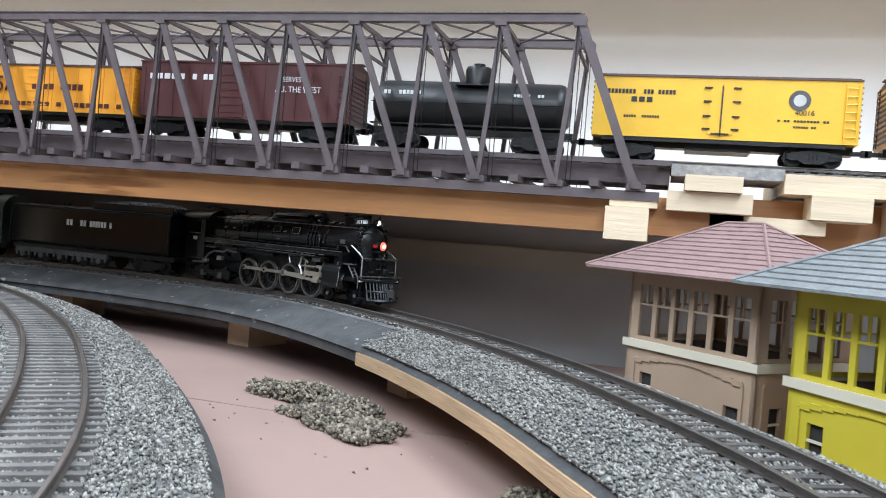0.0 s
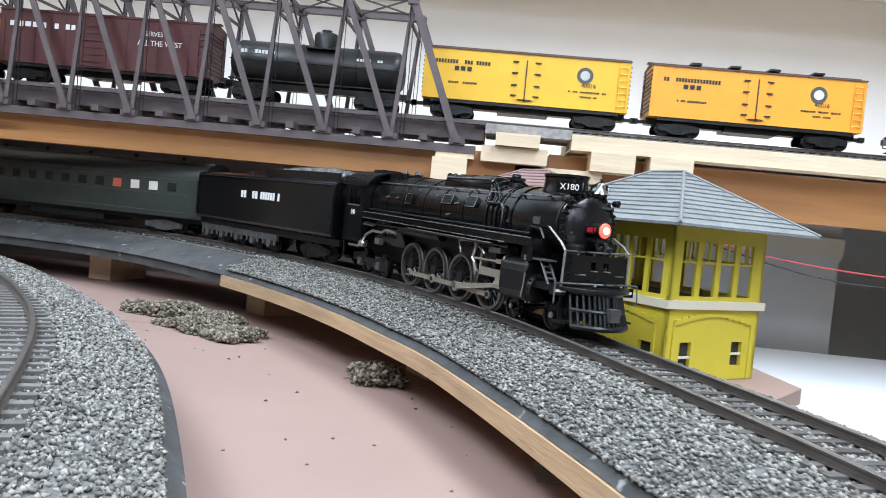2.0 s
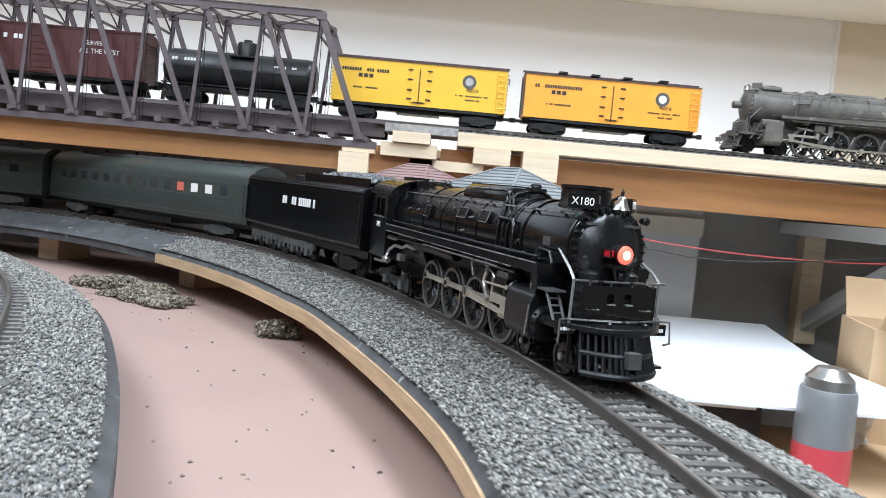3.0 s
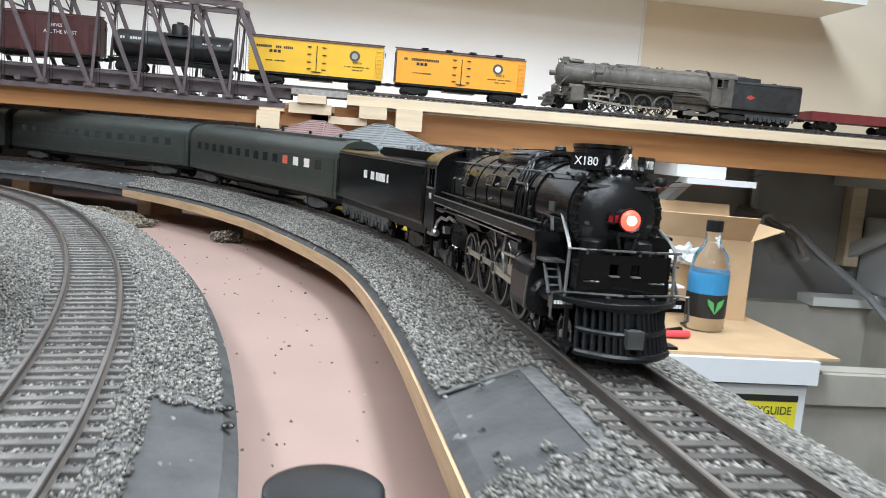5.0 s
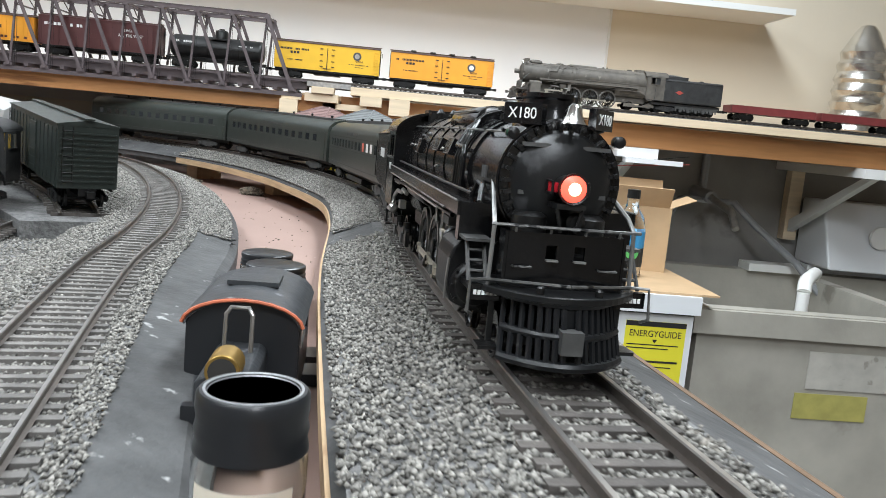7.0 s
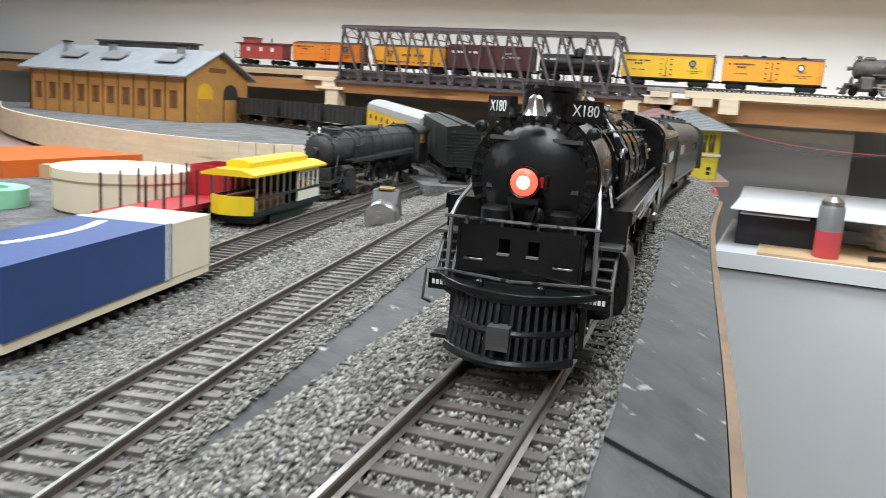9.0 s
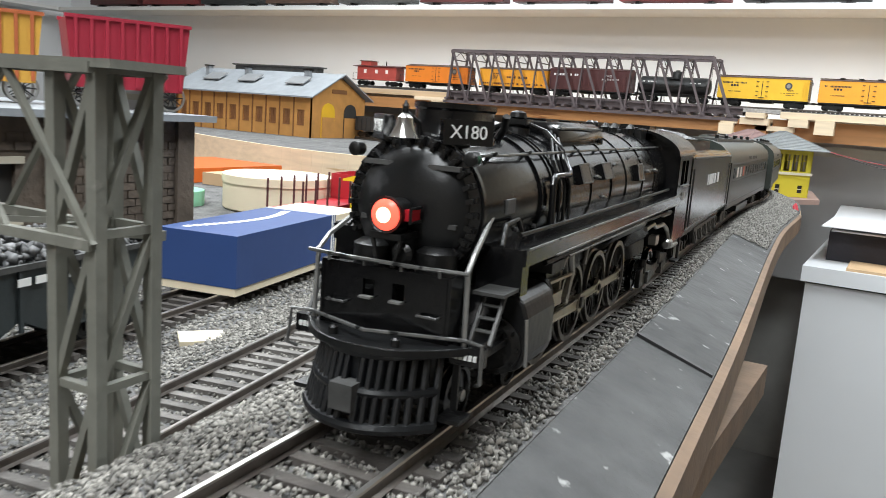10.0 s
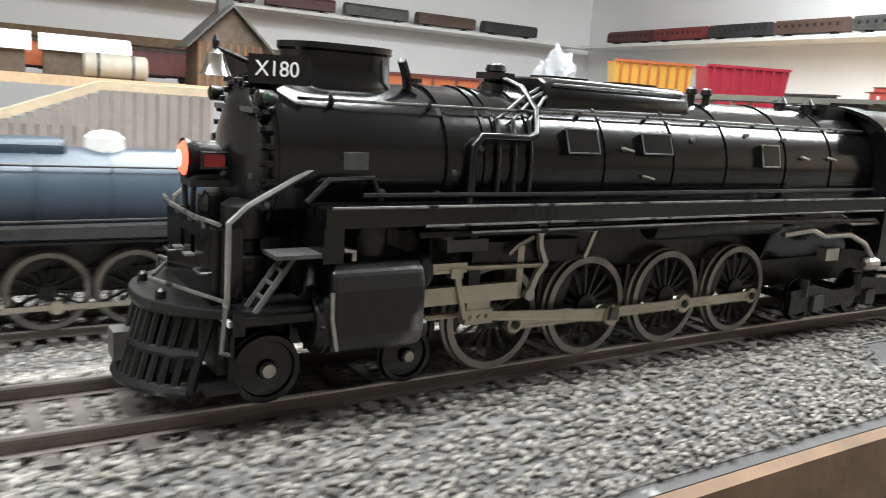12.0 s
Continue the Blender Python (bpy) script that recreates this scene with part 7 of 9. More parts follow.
# red wires looping under the shelf
for k, pts in enumerate(([(0.40, 0.80, 0.13), (0.62, 0.82, 0.085), (0.9, 0.83, 0.075), (1.2, 0.83, 0.10)], [(0.42, 0.80, 0.125), (0.7, 0.82, 0.065), (1.0, 0.83, 0.09), (1.2, 0.83, 0.12)])):
    q = spline(pts, 0.02)
    tagged(finish("wire", pipe(bmesh.new(), [tuple(p) for p in q], 0.0009), HARNESS if k == 0 else BLACK_L), "thin loose wire drooping under the shelf", "wire", "wires under the shelf")

# ---------------------------------------------------------------- high shelf with stored trains along two walls
HZ = 0.515
slab("high_shelf", -3.3, 1.51, 1.05, 1.249, HZ, HZ + 0.016, CEILM, "white painted high shelf on the back wall", "shelf", 0.001)
slab("high_shelf_side", -3.399, -3.2, -3.0, 1.04, HZ, HZ + 0.016, CEILM, "white painted high shelf on the side wall", "shelf", 0.001)
STORED = [BOXRED, FREIGHTRED, BLACK_FAR, ROOFBR, GREYM, BOXRED]
for k in range(11):
    x = -3.05 + k * 0.40
    e = thing("stored_coach", "dark stored coach on the high shelf", "coach", pose(x + 0.19, 1.14, HZ + 0.016), group="trains on the high shelf")
    mt = STORED[k % 6]
    part("body", prism_x(bmesh.new(), [(-0.03, 0.02), (-0.03, 0.066), (-0.02, 0.078), (0, 0.082), (0.02, 0.078), (0.03, 0.066), (0.03, 0.02)], -0.18, 0.18), mt, e)
    for xx in np.linspace(-0.15, 0.15, 9):
        part("window", box(xx - 0.006, xx + 0.006, -0.0308, -0.03, 0.045, 0.058), WINDOW_D, e)
    for sg in (-1, 1):
        part("wheel_set", bx(box(sg * 0.12 - 0.02, sg * 0.12 + 0.02, -0.022, 0.022, 0.0, 0.012), sg * 0.12 - 0.006, sg * 0.12 + 0.006, -0.02, 0.02, 0.012, 0.02), BLACK_DULL, e)
for k in range(7):
    y = 0.78 - k * 0.42
    e = thing("stored_coach", "dark stored coach on the side-wall shelf", "coach", pose(-3.30, y - 0.19, HZ + 0.016, 0, 0, 90), group="trains on the high shelf")
    part("body", prism_x(bmesh.new(), [(-0.03, 0.02), (-0.03, 0.066), (-0.02, 0.078), (0, 0.082), (0.02, 0.078), (0.03, 0.066), (0.03, 0.02)], -0.18, 0.18), STORED[(k + 2) % 6], e)
    for sg in (-1, 1):
        part("wheel_set", bx(box(sg * 0.12 - 0.02, sg * 0.12 + 0.02, -0.022, 0.022, 0.0, 0.012), sg * 0.12 - 0.006, sg * 0.12 + 0.006, -0.02, 0.02, 0.012, 0.02), BLACK_DULL, e)

# ---------------------------------------------------------------- the two signal towers
TAN = mat("tan_card_wall", (0.425, 0.306, 0.212), 0.6, 0, 0.1, 20, 0.1, 150)
YEL = mat("yellow_card_wall", (0.60, 0.50, 0.04), 0.5, 0, 0.06, 20, 0.1, 150)
CREAM = mat("cream_trim", (0.70, 0.64, 0.50), 0.6, 0, 0.06, 20)
ROOFP = mat("dusty_pink_roof", (0.259, 0.166, 0.155), 0.75, 0, 0.12, 60, 0.5, 260)
ROOFG = mat("grey_shingle_roof", (0.20, 0.21, 0.21), 0.75, 0, 0.2, 60, 0.6, 260)
# matt near-black: the shade inside openings, put into the colour
DARKIN = mat("interior_shade", (0.03, 0.028, 0.025), 0.8, 0, 0.2, 20)


def face_wall(e, L, z0, z1, holes, material, m, th=0.0028, name="wall"):
    """A wall panel along x from 0 to L with rectangular holes (x0, x1, z0, z1)."""
    bm = bmesh.new()
    xs = sorted({0, L, *[h[0] for h in holes], *[h[1] for h in holes]})
    zs = sorted({z0, z1, *[h[2] for h in holes], *[h[3] for h in holes]})
    for a, b in zip(xs, xs[1:]):
        for c, d in zip(zs, zs[1:]):
            if not any(h[0] <= a and b <= h[1] and h[2] <= c and d <= h[3] for h in holes):
                bx(bm, a, b, 0, th, c, d, m)
    bmesh.ops.remove_doubles(bm, verts=bm.verts[:], dist=1e-5)
    return part(name, bm, material, e)


def tower(label, corner, u, wall, roof, A=0.120, B=0.100, ze=0.112):
    """A two-storey signal tower; corner: its near corner, u: the way of its long face."""
    ang = math.degrees(math.atan2(u[1], u[0]))
    e = thing("signal_tower", label, "signal tower", pose(corner[0], corner[1], 0.0), group="signal towers")
    zb = 0.052
    R = pose(0, 0, 0, 0, 0, ang)
    # faces: along u (outer side to the viewer's left) and along v
    fu = R @ Matrix.Diagonal((1, -1, 1, 1))
    Rv = pose(0, 0, 0, 0, 0, ang - 90)
    far_u = R @ Matrix.Translation((0, -B, 0))
    far_v = Rv @ Matrix.Translation((0, A, 0)) @ Matrix.Diagonal((1, -1, 1, 1))
    low_u = [(0.012, 0.024, 0.008, 0.026), (A - 0.028, A - 0.016, 0.014, 0.034)]
    low_v = [(0.016, 0.028, 0.006, 0.028), (B - 0.028, B - 0.016, 0.010, 0.028)]
    n, w = 6, 0.0135
    up_u = [(0.008 + k * (A - 0.014) / n, 0.008 + k * (A - 0.014) / n + w, 0.061, ze - 0.012) for k in range(n)]
    up_v = [(0.010 + k * (B - 0.018) / 4, 0.010 + k * (B - 0.018) / 4 + 0.015, 0.061, ze - 0.012) for k in range(4)]
    for mm, L, low, up in ((fu, A, low_u, up_u), (Rv, B, low_v, up_v), (far_u, A, [], up_u), (far_v, B, [], up_v)):
        face_wall(e, L, 0.0, zb, low, wall, mm)
        face_wall(e, L, zb + 0.006, ze, up, wall, mm, 0.0022, "window_wall")
        part("belt_course", bx(bmesh.new(), -0.0025, L + 0.0025, -0.0028, 0.003, zb, zb + 0.006, mm), CREAM, e, "cream belt course")
        for (a, b, c, d) in up:
            bm = bx(bmesh.new(), a, b, 0.0004, 0.0016, (c + d) / 2 + 0.004, (c + d) / 2 + 0.0055, mm)
            bx(bm, (a + b) / 2 - 0.0006, (a + b) / 2 + 0.0006, 0.0004, 0.0016, (c + d) / 2 + 0.0055, d, mm)
            part("sash", bm, wall, e)
        for (a, b, c, d) in low:
            bm = bx(bmesh.new(), a, b, 0.0004, 0.0016, (c + d) / 2 - 0.0008, (c + d) / 2 + 0.0008, mm)
            part("sash", bm, CREAM, e)
            # opaque sheet behind the opening, coloured as the unlit room
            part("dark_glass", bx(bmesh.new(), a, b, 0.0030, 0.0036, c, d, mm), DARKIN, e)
        pts = [(0.06 * 0 + L * (0.08 + 0.84 * k / 12), zb - 0.010 + 0.006 * math.sin(math.pi * k / 12)) for k in range(13)]
        bm = bmesh.new()
        for (x0, z0), (x1, z1) in zip(pts, pts[1:]):
            bx(bm, x0, x1, -0.0012, 0.0, min(z0, z1) - 0.0012, max(z0, z1) + 0.0008, mm)
        bx(bm, L * 0.07, L * 0.08 + 0.001, -0.0012, 0, 0.0, zb - 0.009, mm)
        bx(bm, L * 0.92 - 0.001, L * 0.93, -0.0012, 0, 0.0, zb - 0.009, mm)
        part("arch_moulding", bm, wall, e)
    # upper floor takes the same near-black, so the room's shade is painted on
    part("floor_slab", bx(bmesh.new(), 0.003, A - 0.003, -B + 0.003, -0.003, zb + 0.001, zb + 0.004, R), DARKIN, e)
    # hipped roof
    ov = 0.026
    bm = bmesh.new()
    lo = [bm.verts.new(R @ Vector(p)) for p in ((-ov, ov, ze), (A + ov, ov, ze), (A + ov, -B - ov, ze), (-ov, -B - ov, ze))]
    l2 = [bm.verts.new(R @ Vector(p)) for p in ((-ov, ov, ze - 0.0018), (A + ov, ov, ze - 0.0018), (A + ov, -B - ov, ze - 0.0018), (-ov, -B - ov, ze - 0.0018))]
    ra, rb = bm.verts.new(R @ Vector((A * 0.36, -B / 2, ze + 0.040))), bm.verts.new(R @ Vector((A * 0.64, -B / 2, ze + 0.040)))
    for f in ((lo[0], lo[1], rb, ra), (lo[1], lo[2], rb), (lo[2], lo[3], ra, rb), (lo[3], lo[0], ra), (l2[3], l2[2], l2[1], l2[0]), *[(l2[k], l2[(k + 1) % 4], lo[(k + 1) % 4], lo[k]) for k in range(4)]):
        bm.faces.new(f)
    bmesh.ops.recalc_face_normals(bm, faces=bm.faces[:])
    rf = part("roof", bm, roof, e)
    corners = [Vector(p) for p in ((-ov, ov, ze), (A + ov, ov, ze), (A + ov, -B - ov, ze), (-ov, -B - ov, ze))]
    tops = [Vector((A * 0.36, -B / 2, ze + 0.040)), Vector((A * 0.64, -B / 2, ze + 0.040))]
    for c, t in ((0, 0), (1, 1), (2, 1), (3, 0)):
        part("hip_cap", tube(bmesh.new(), R @ corners[c], R @ tops[t], 0.0014, None, 6), roof, rf)
    part("ridge_cap", tube(bmesh.new(), R @ tops[0], R @ tops[1], 0.0014, None, 6), roof, rf)
    # shingle courses
    for k in range(1, 12):
        u0 = k / 12
        bm = bmesh.new()
        ring = []
        for c, t in ((0, 0), (1, 1), (2, 1), (3, 0)):
            ring.append(R @ (corners[c].lerp(tops[t], u0) + Vector((0, 0, 0.0004))))
        for a, b in zip(ring, ring[1:] + ring[:1]):
            tube(bm, a, b, 0.0005, None, 4)
        part("shingle_course", bm, roof, rf)
    return e


tower("tan card signal tower with a pink hipped roof", (0.325, 0.570), (-0.71, 0.70), TAN, ROOFP)
tower("yellow card signal tower with a grey shingle roof", (0.409, 0.433), (-0.58, 0.81), YEL, ROOFG)
flat("tower_board", [(0.22, 0.74), (0.385, 0.40), (0.44, 0.355), (0.52, 0.47), (0.47, 0.78), (0.36, 0.86)], -0.012, -0.0005, PINK, "brown painted board under the signal towers", "board")
slab("board_support", 0.30, 0.355, 0.62, 0.76, TAB + 0.001, -0.0125, PINE, "pine block under the board", "block")

# broken cork roadbed pieces on the table
CORK = grain_mat("cork_crumb", (0.05, 0.042, 0.032), (0.32, 0.27, 0.20))
def rubble(name, label, cx, cy, rx, ry, ang, z, th, seed):
    rr = np.random.RandomState(seed)
    pts = []
    while len(pts) < int(rx * ry * 1500000):
        x, y = rr.uniform(-1, 1), rr.uniform(-1, 1)
        r = math.hypot(x, y)
        lim = 0.86 + 0.16 * math.sin(3 * math.atan2(y, x) + seed) + 0.10 * math.sin(7 * math.atan2(y, x) + 2 * seed)
        if r < lim:
            c, s = math.cos(radians(ang)), math.sin(radians(ang))
            X, Y = x * rx, y * ry
            pts.append((cx + X * c - Y * s, cy + X * s + Y * c, z + rr.uniform(0.0008, th) * (1 - 0.5 * r * r) + 0.002 * math.sin(X * 90 + seed)))
    o = stones(name, np.array(pts), 0.0022, CORK, label, seed, 0.8, "cork")
    o["kind"] = ""
    del o["kind"]
    return o
rubble("cork_piece", "broken slab of glued brown ballast lying on the table", -0.010, 0.640, 0.085, 0.026, -24, TAB, 0.016, 3)
rubble("cork_piece", "broken slab of glued grey ballast lying on the table", 0.035, 0.585, 0.068, 0.032, -27, TAB, 0.010, 4)
rubble("cork_piece", "crumbled piece of ballast under the plywood strip", 0.205, 0.455, 0.030, 0.018, -40, TAB, 0.016, 6)
rs = np.random.RandomState(21)
dn = 420
dp = np.stack([rs.uniform(-0.25, 0.40, dn), rs.uniform(-0.6, 0.62, dn), np.full(dn, TAB + 0.0004)], 1)
stones("crumbs", dp, 0.0012, CORK, "scattered ballast crumbs on the tabletop", 22, 0.7, "crumbs")


# ---------------------------------------------------------------- laundry corner behind the layout
APPL = mat("white_enamel", (0.78, 0.80, 0.82), 0.35, 0, 0.03, 6, 0.03, 100)
YLABEL = mat("yellow_label_paper", (0.82, 0.74, 0.04), 0.5, 0, 0.04, 20)
CARD = mat("brown_cardboard", (0.55, 0.38, 0.22), 0.8, 0, 0.1, 20, 0.15, 120)
SINKM = mat("stained_concrete_tub", (0.40, 0.38, 0.33), 0.75, 0, 0.22, 9, 0.4, 60, (0.27, 0.25, 0.21), 0.0, 6)
PAPER = mat("white_paper_sheet", (0.86, 0.88, 0.91), 0.6, 0, 0.03, 8)
PVC = mat("white_pvc_pipe", (0.82, 0.82, 0.79), 0.4, 0, 0.04, 10)
CANRED = mat("red_can_band", (0.68, 0.08, 0.10), 0.4, 0, 0.08, 20)
CANGREY = mat("grey_can_metal", (0.36, 0.37, 0.38), 0.4, 0.5, 0.12, 30)
CLEAR = glass_mat("clear_plastic", (0.93, 0.96, 0.95))
BLUEL = mat("blue_bottle_label", (0.05, 0.28, 0.55), 0.4, 0, 0.1, 30)
GREENL = mat("green_leaf_label", (0.10, 0.42, 0.12), 0.5, 0, 0.1, 30)
DARKCLOTH = mat("black_box_cloth", (0.022, 0.02, 0.026), 0.7, 0, 0.3, 20, 0.3, 100)
RAG = mat("white_rag", (0.74, 0.73, 0.70), 0.9, 0, 0.08, 30, 0.4, 120)
FOIL = mat("crinkled_foil_duct", (0.72, 0.70, 0.66), 0.25, 0.95, 0.1, 20, 0.6, 60)

FT = -0.150
fz = thing("chest_freezer", "white chest freezer with a yellow energy label", "freezer", pose(0, 0, 0))
part("cabinet", box(0.52, 1.085, 0.425, 1.05, -0.94, FT - 0.040), APPL, fz, bevel=0.006)
part("lid", box(0.51, 1.092, 0.410, 1.06, FT - 0.036, FT), APPL, fz, "white lid with rounded edge", bevel=0.007)
part("gasket", box(0.522, 1.083, 0.420, 1.05, FT - 0.0405, FT - 0.0355), GREYM, fz)
lab = part("energy_label", box(0.950, 1.072, 0.4232, 0.4248, -0.366, -0.207), YLABEL, fz, "yellow printed energy label")
words("ENERGYGUIDE", 0.0185, pose(1.011, 0.4229, -0.232, 90, 0, 0), BLACK_L, lab, "bold black heading", 0.86)
bm = bx(bmesh.new(), 0.950, 1.072, 0.4226, 0.4231, -0.217, -0.207)
for k, (a, b, z, h) in enumerate(((0.955, 1.06, -0.255, 0.002), (0.955, 1.04, -0.262, 0.002), (0.96, 1.062, -0.290, 0.004), (0.955, 1.05, -0.30, 0.002), (0.955, 1.035, -0.330, 0.003), (0.96, 0.985, -0.345, 0.007), (1.0, 1.03, -0.345, 0.007))):
    bx(bm, a, b, 0.4226, 0.4231, z, z + h)
part("label_print", bm, BLACK_L, lab, "small black print")
part("arrow", prism(bmesh.new(), [(1.006, -0.243), (1.016, -0.243), (1.011, -0.251)], 0.4226, 0.4231), BLACK_L, lab)
tagged(finish("cardboard_sheet", prism(bmesh.new(), [(0.60, 0.0), (1.13, 0.0), (1.13, 0.004), (0.60, 0.006)], 0.42, 0.75), CARD), "flat brown cardboard sheet lying on the freezer", "cardboard").location = (0, 0, FT + 0.0004)
ZT = FT + 0.0066
sp = thing("spray_can", "grey and red spray can standing on the freezer", "spray can", pose(0.738, 0.47, ZT))
part("band", lathe(bmesh.new(), [(0.026, 0), (0.027, 0.002), (0.027, 0.058)], "z", 24), CANRED, sp, "red lower band", True)
part("can_body", lathe(bmesh.new(), [(0.0268, 0.0581), (0.0268, 0.106), (0.0255, 0.112)], "z", 24), CANGREY, sp, "", True)
part("cap", lathe(bmesh.new(), [(0.0235, 0.1121), (0.0225, 0.122), (0.018, 0.126), (0.013, 0.132), (0.008, 0.133)], "z", 22), STEEL, sp, "domed bare metal top", True)
bt = thing("bottle", "clear plastic bottle with a blue and green label on the freezer", "bottle", pose(0.985, 0.585, ZT))
part("bottle_body", lathe(bmesh.new(), [(0.030, 0), (0.033, 0.004), (0.033, 0.10), (0.028, 0.125), (0.014, 0.145), (0.012, 0.165)], "z", 26), CLEAR, bt, "", True)
part("bottle_cap", lathe(bmesh.new(), [(0.014, 0.1652), (0.014, 0.183), (0.012, 0.184)], "z", 18), BLACK_DULL, bt)
part("blue_label", lathe(bmesh.new(), [(0.0334, 0.062), (0.0336, 0.063), (0.0336, 0.096), (0.0334, 0.097)], "z", 26), BLUEL, bt, "blue label")
part("green_label", lathe(bmesh.new(), [(0.0334, 0.022), (0.0336, 0.023), (0.0336, 0.0615), (0.0334, 0.0616)], "z", 26), BLACK_L, bt, "dark label with green leaves")
for a in (-0.6, 0.6):
    part("leaf", prism(bmesh.new(), [(0, 0.030), (a * 0.02, 0.045), (a * 0.024, 0.056), (a * 0.006, 0.050)], -0.0352, -0.0340), GREENL, bt, "green leaf print")
cb = thing("cardboard_box", "open brown cardboard box with raised flaps, on the freezer", "box", pose(1.02, 0.76, FT + 0.0004, 0, 0, -12))
for a, b, c, d in ((-0.10, 0.10, -0.075, -0.072), (-0.10, 0.10, 0.072, 0.075), (-0.10, -0.097, -0.072, 0.072), (0.097, 0.10, -0.072, 0.072)):
    part("panel", box(a, b, c, d, 0.0005, 0.15), CARD, cb)
part("flap", prism_x(bmesh.new(), [(-0.074, 0.150), (-0.072, 0.150), (-0.112, 0.195), (-0.114, 0.194)], -0.095, 0.095), CARD, cb)
part("flap", prism_x(bmesh.new(), [(0.072, 0.150), (0.074, 0.150), (0.10, 0.205), (0.098, 0.205)], -0.095, 0.095), CARD, cb)
part("flap", prism(bmesh.new(), [(0.098, 0.150), (0.100, 0.150), (0.152, 0.172), (0.151, 0.174)], -0.07, 0.07), CARD, cb)


def crumple(name, label, at, sx, sy, sz, material, seed, category):
    bm = bmesh.new()
    bmesh.ops.create_icosphere(bm, subdivisions=4, radius=1)
    for v in bm.verts:
        d = v.co.normalized()
        f = 0.75 + 0.5 * noise.noise(d * 2.1 + Vector((seed, 0, 0))) + 0.22 * noise.noise(d * 6 + Vector((0, seed, 0)))
        v.co = Vector((d.x * sx * f, d.y * sy * f, max(-sz * 0.5, d.z * sz * f)))
    lo = min(v.co.z for v in bm.verts)
    o = tagged(finish(name, bm, material, smooth=True), label, category)
    o.location = (at[0], at[1], at[2] - lo)
    return o


crumple("rag", "crumpled white cloth rag on the freezer", (0.865, 0.70, ZT), 0.055, 0.045, 0.045, RAG, 3, "rag")
crumple("rag", "crumpled white paper towel stuffed in the box", (0.985, 0.70, FT + 0.10), 0.05, 0.035, 0.032, PAPER, 5, "paper")
tg = thing("pliers", "black pliers with red grips, lying on the cardboard", "tool", pose(0.87, 0.50, ZT + 0.006, 0, 0, 20))
part("jaws", tube(bmesh.new(), (-0.05, 0, 0), (0.0, 0, 0.0), 0.006, 0.004), BLACK_DULL, tg)
part("grip", tube(bmesh.new(), (0.002, 0.002, 0), (0.06, 0.014, 0), 0.005), BLACK_DULL, tg)
part("grip", tube(bmesh.new(), (0.002, -0.002, 0), (0.05, -0.016, 0), 0.006), CANRED, tg, "red grip")
# black case with white sheets beside the layout
tagged(finish("black_case", box(0.545, 0.715, 0.56, 0.80, FT + 0.0004, FT + 0.072), DARKCLOTH, bevel=0.004), "soft black case lying on the freezer lid", "case")
tagged(finish("white_sheet", prism_x(bmesh.new(), [(0.50, FT + 0.086), (0.85, FT + 0.080), (1.04, FT + 0.10), (1.04, FT + 0.102), (0.85, FT + 0.083), (0.50, FT + 0.089)], 0.53, 0.905), PAPER), "large white paper sheet over the black case", "paper")
tagged(finish("white_sheet", prism_x(bmesh.new(), [(0.54, FT + 0.0735), (0.80, FT + 0.0735), (0.80, FT + 0.0765), (0.54, FT + 0.0765)], 0.55, 0.70), PAPER), "folded white paper on the black case", "paper")

tub = thing("laundry_tub", "stained grey concrete laundry tub with two basins", "sink", pose(0, 0, 0))
SZ = -0.185
for a, b, c, d, e0, e1 in ((1.115, 2.3, 0.47, 0.51, -0.60, SZ), (1.115, 2.3, 1.10, 1.15, -0.60, SZ), (1.115, 1.155, 0.51, 1.10, -0.60, SZ), (1.66, 1.70, 0.51, 1.10, -0.60, SZ - 0.002), (2.26, 2.30, 0.51, 1.10, -0.60, SZ), (1.155, 2.26, 0.51, 1.10, -0.60, -0.52)):
    part("tub_wall", box(a, b, c, d, e0, e1), SINKM, tub, bevel=0.004)
part("rim", bx(box(1.10, 2.31, 0.455, 0.469, SZ - 0.045, SZ + 0.004), 1.10, 2.31, 0.4692, 0.505, SZ + 0.0005, SZ + 0.006), SINKM, tub, bevel=0.003)
FADED = mat("faded_label_paper", (0.50, 0.48, 0.43), 0.8, 0, 0.15, 30, 0, 100, (0.33, 0.31, 0.27), -0.02, 40)
FADEY = mat("faded_yellow_paper", (0.46, 0.42, 0.12), 0.8, 0, 0.2, 30)
lb = part("faded_label", box(1.36, 1.58, 0.4675, 0.4692, -0.335, -0.255), FADED, tub, "faded white paper label")
part("faded_label", box(1.34, 1.50, 0.4675, 0.4692, -0.40, -0.345), FADEY, tub, "faded yellow label")
for x in (1.30, 2.1):
    part("tub_leg", box(x - 0.03, x + 0.03, 0.6, 1.05, -0.95, -0.601), BLACK_DULL, tub)
pp = thing("drain_hose", "white plastic drain pipe hooked over the tub", "pipe", pose(0, 0, 0))
part("pipe", pipe(bmesh.new(), [(1.40, 0.60, -0.27), (1.40, 0.60, -0.155)], 0.014, 12), PVC, pp, smooth=True)
part("elbow", pipe(bmesh.new(), [(1.40, 0.60, -0.154), (1.405, 0.61, -0.138), (1.42, 0.63, -0.130), (1.50, 0.74, -0.130)], 0.0155, 12), PVC, pp, smooth=True)
fc = thing("faucet", "dull metal laundry faucet on the basement wall", "faucet", pose(0, 0, 0))
part("body", tube(bmesh.new(), (1.38, 1.25, 0.02), (1.38, 1.12, 0.01), 0.018), CANGREY, fc)
part("spout", pipe(bmesh.new(), [(1.38, 1.12, 0.01), (1.39, 1.0, -0.02), (1.39, 0.96, -0.06)], 0.010, 10), STEEL, fc)
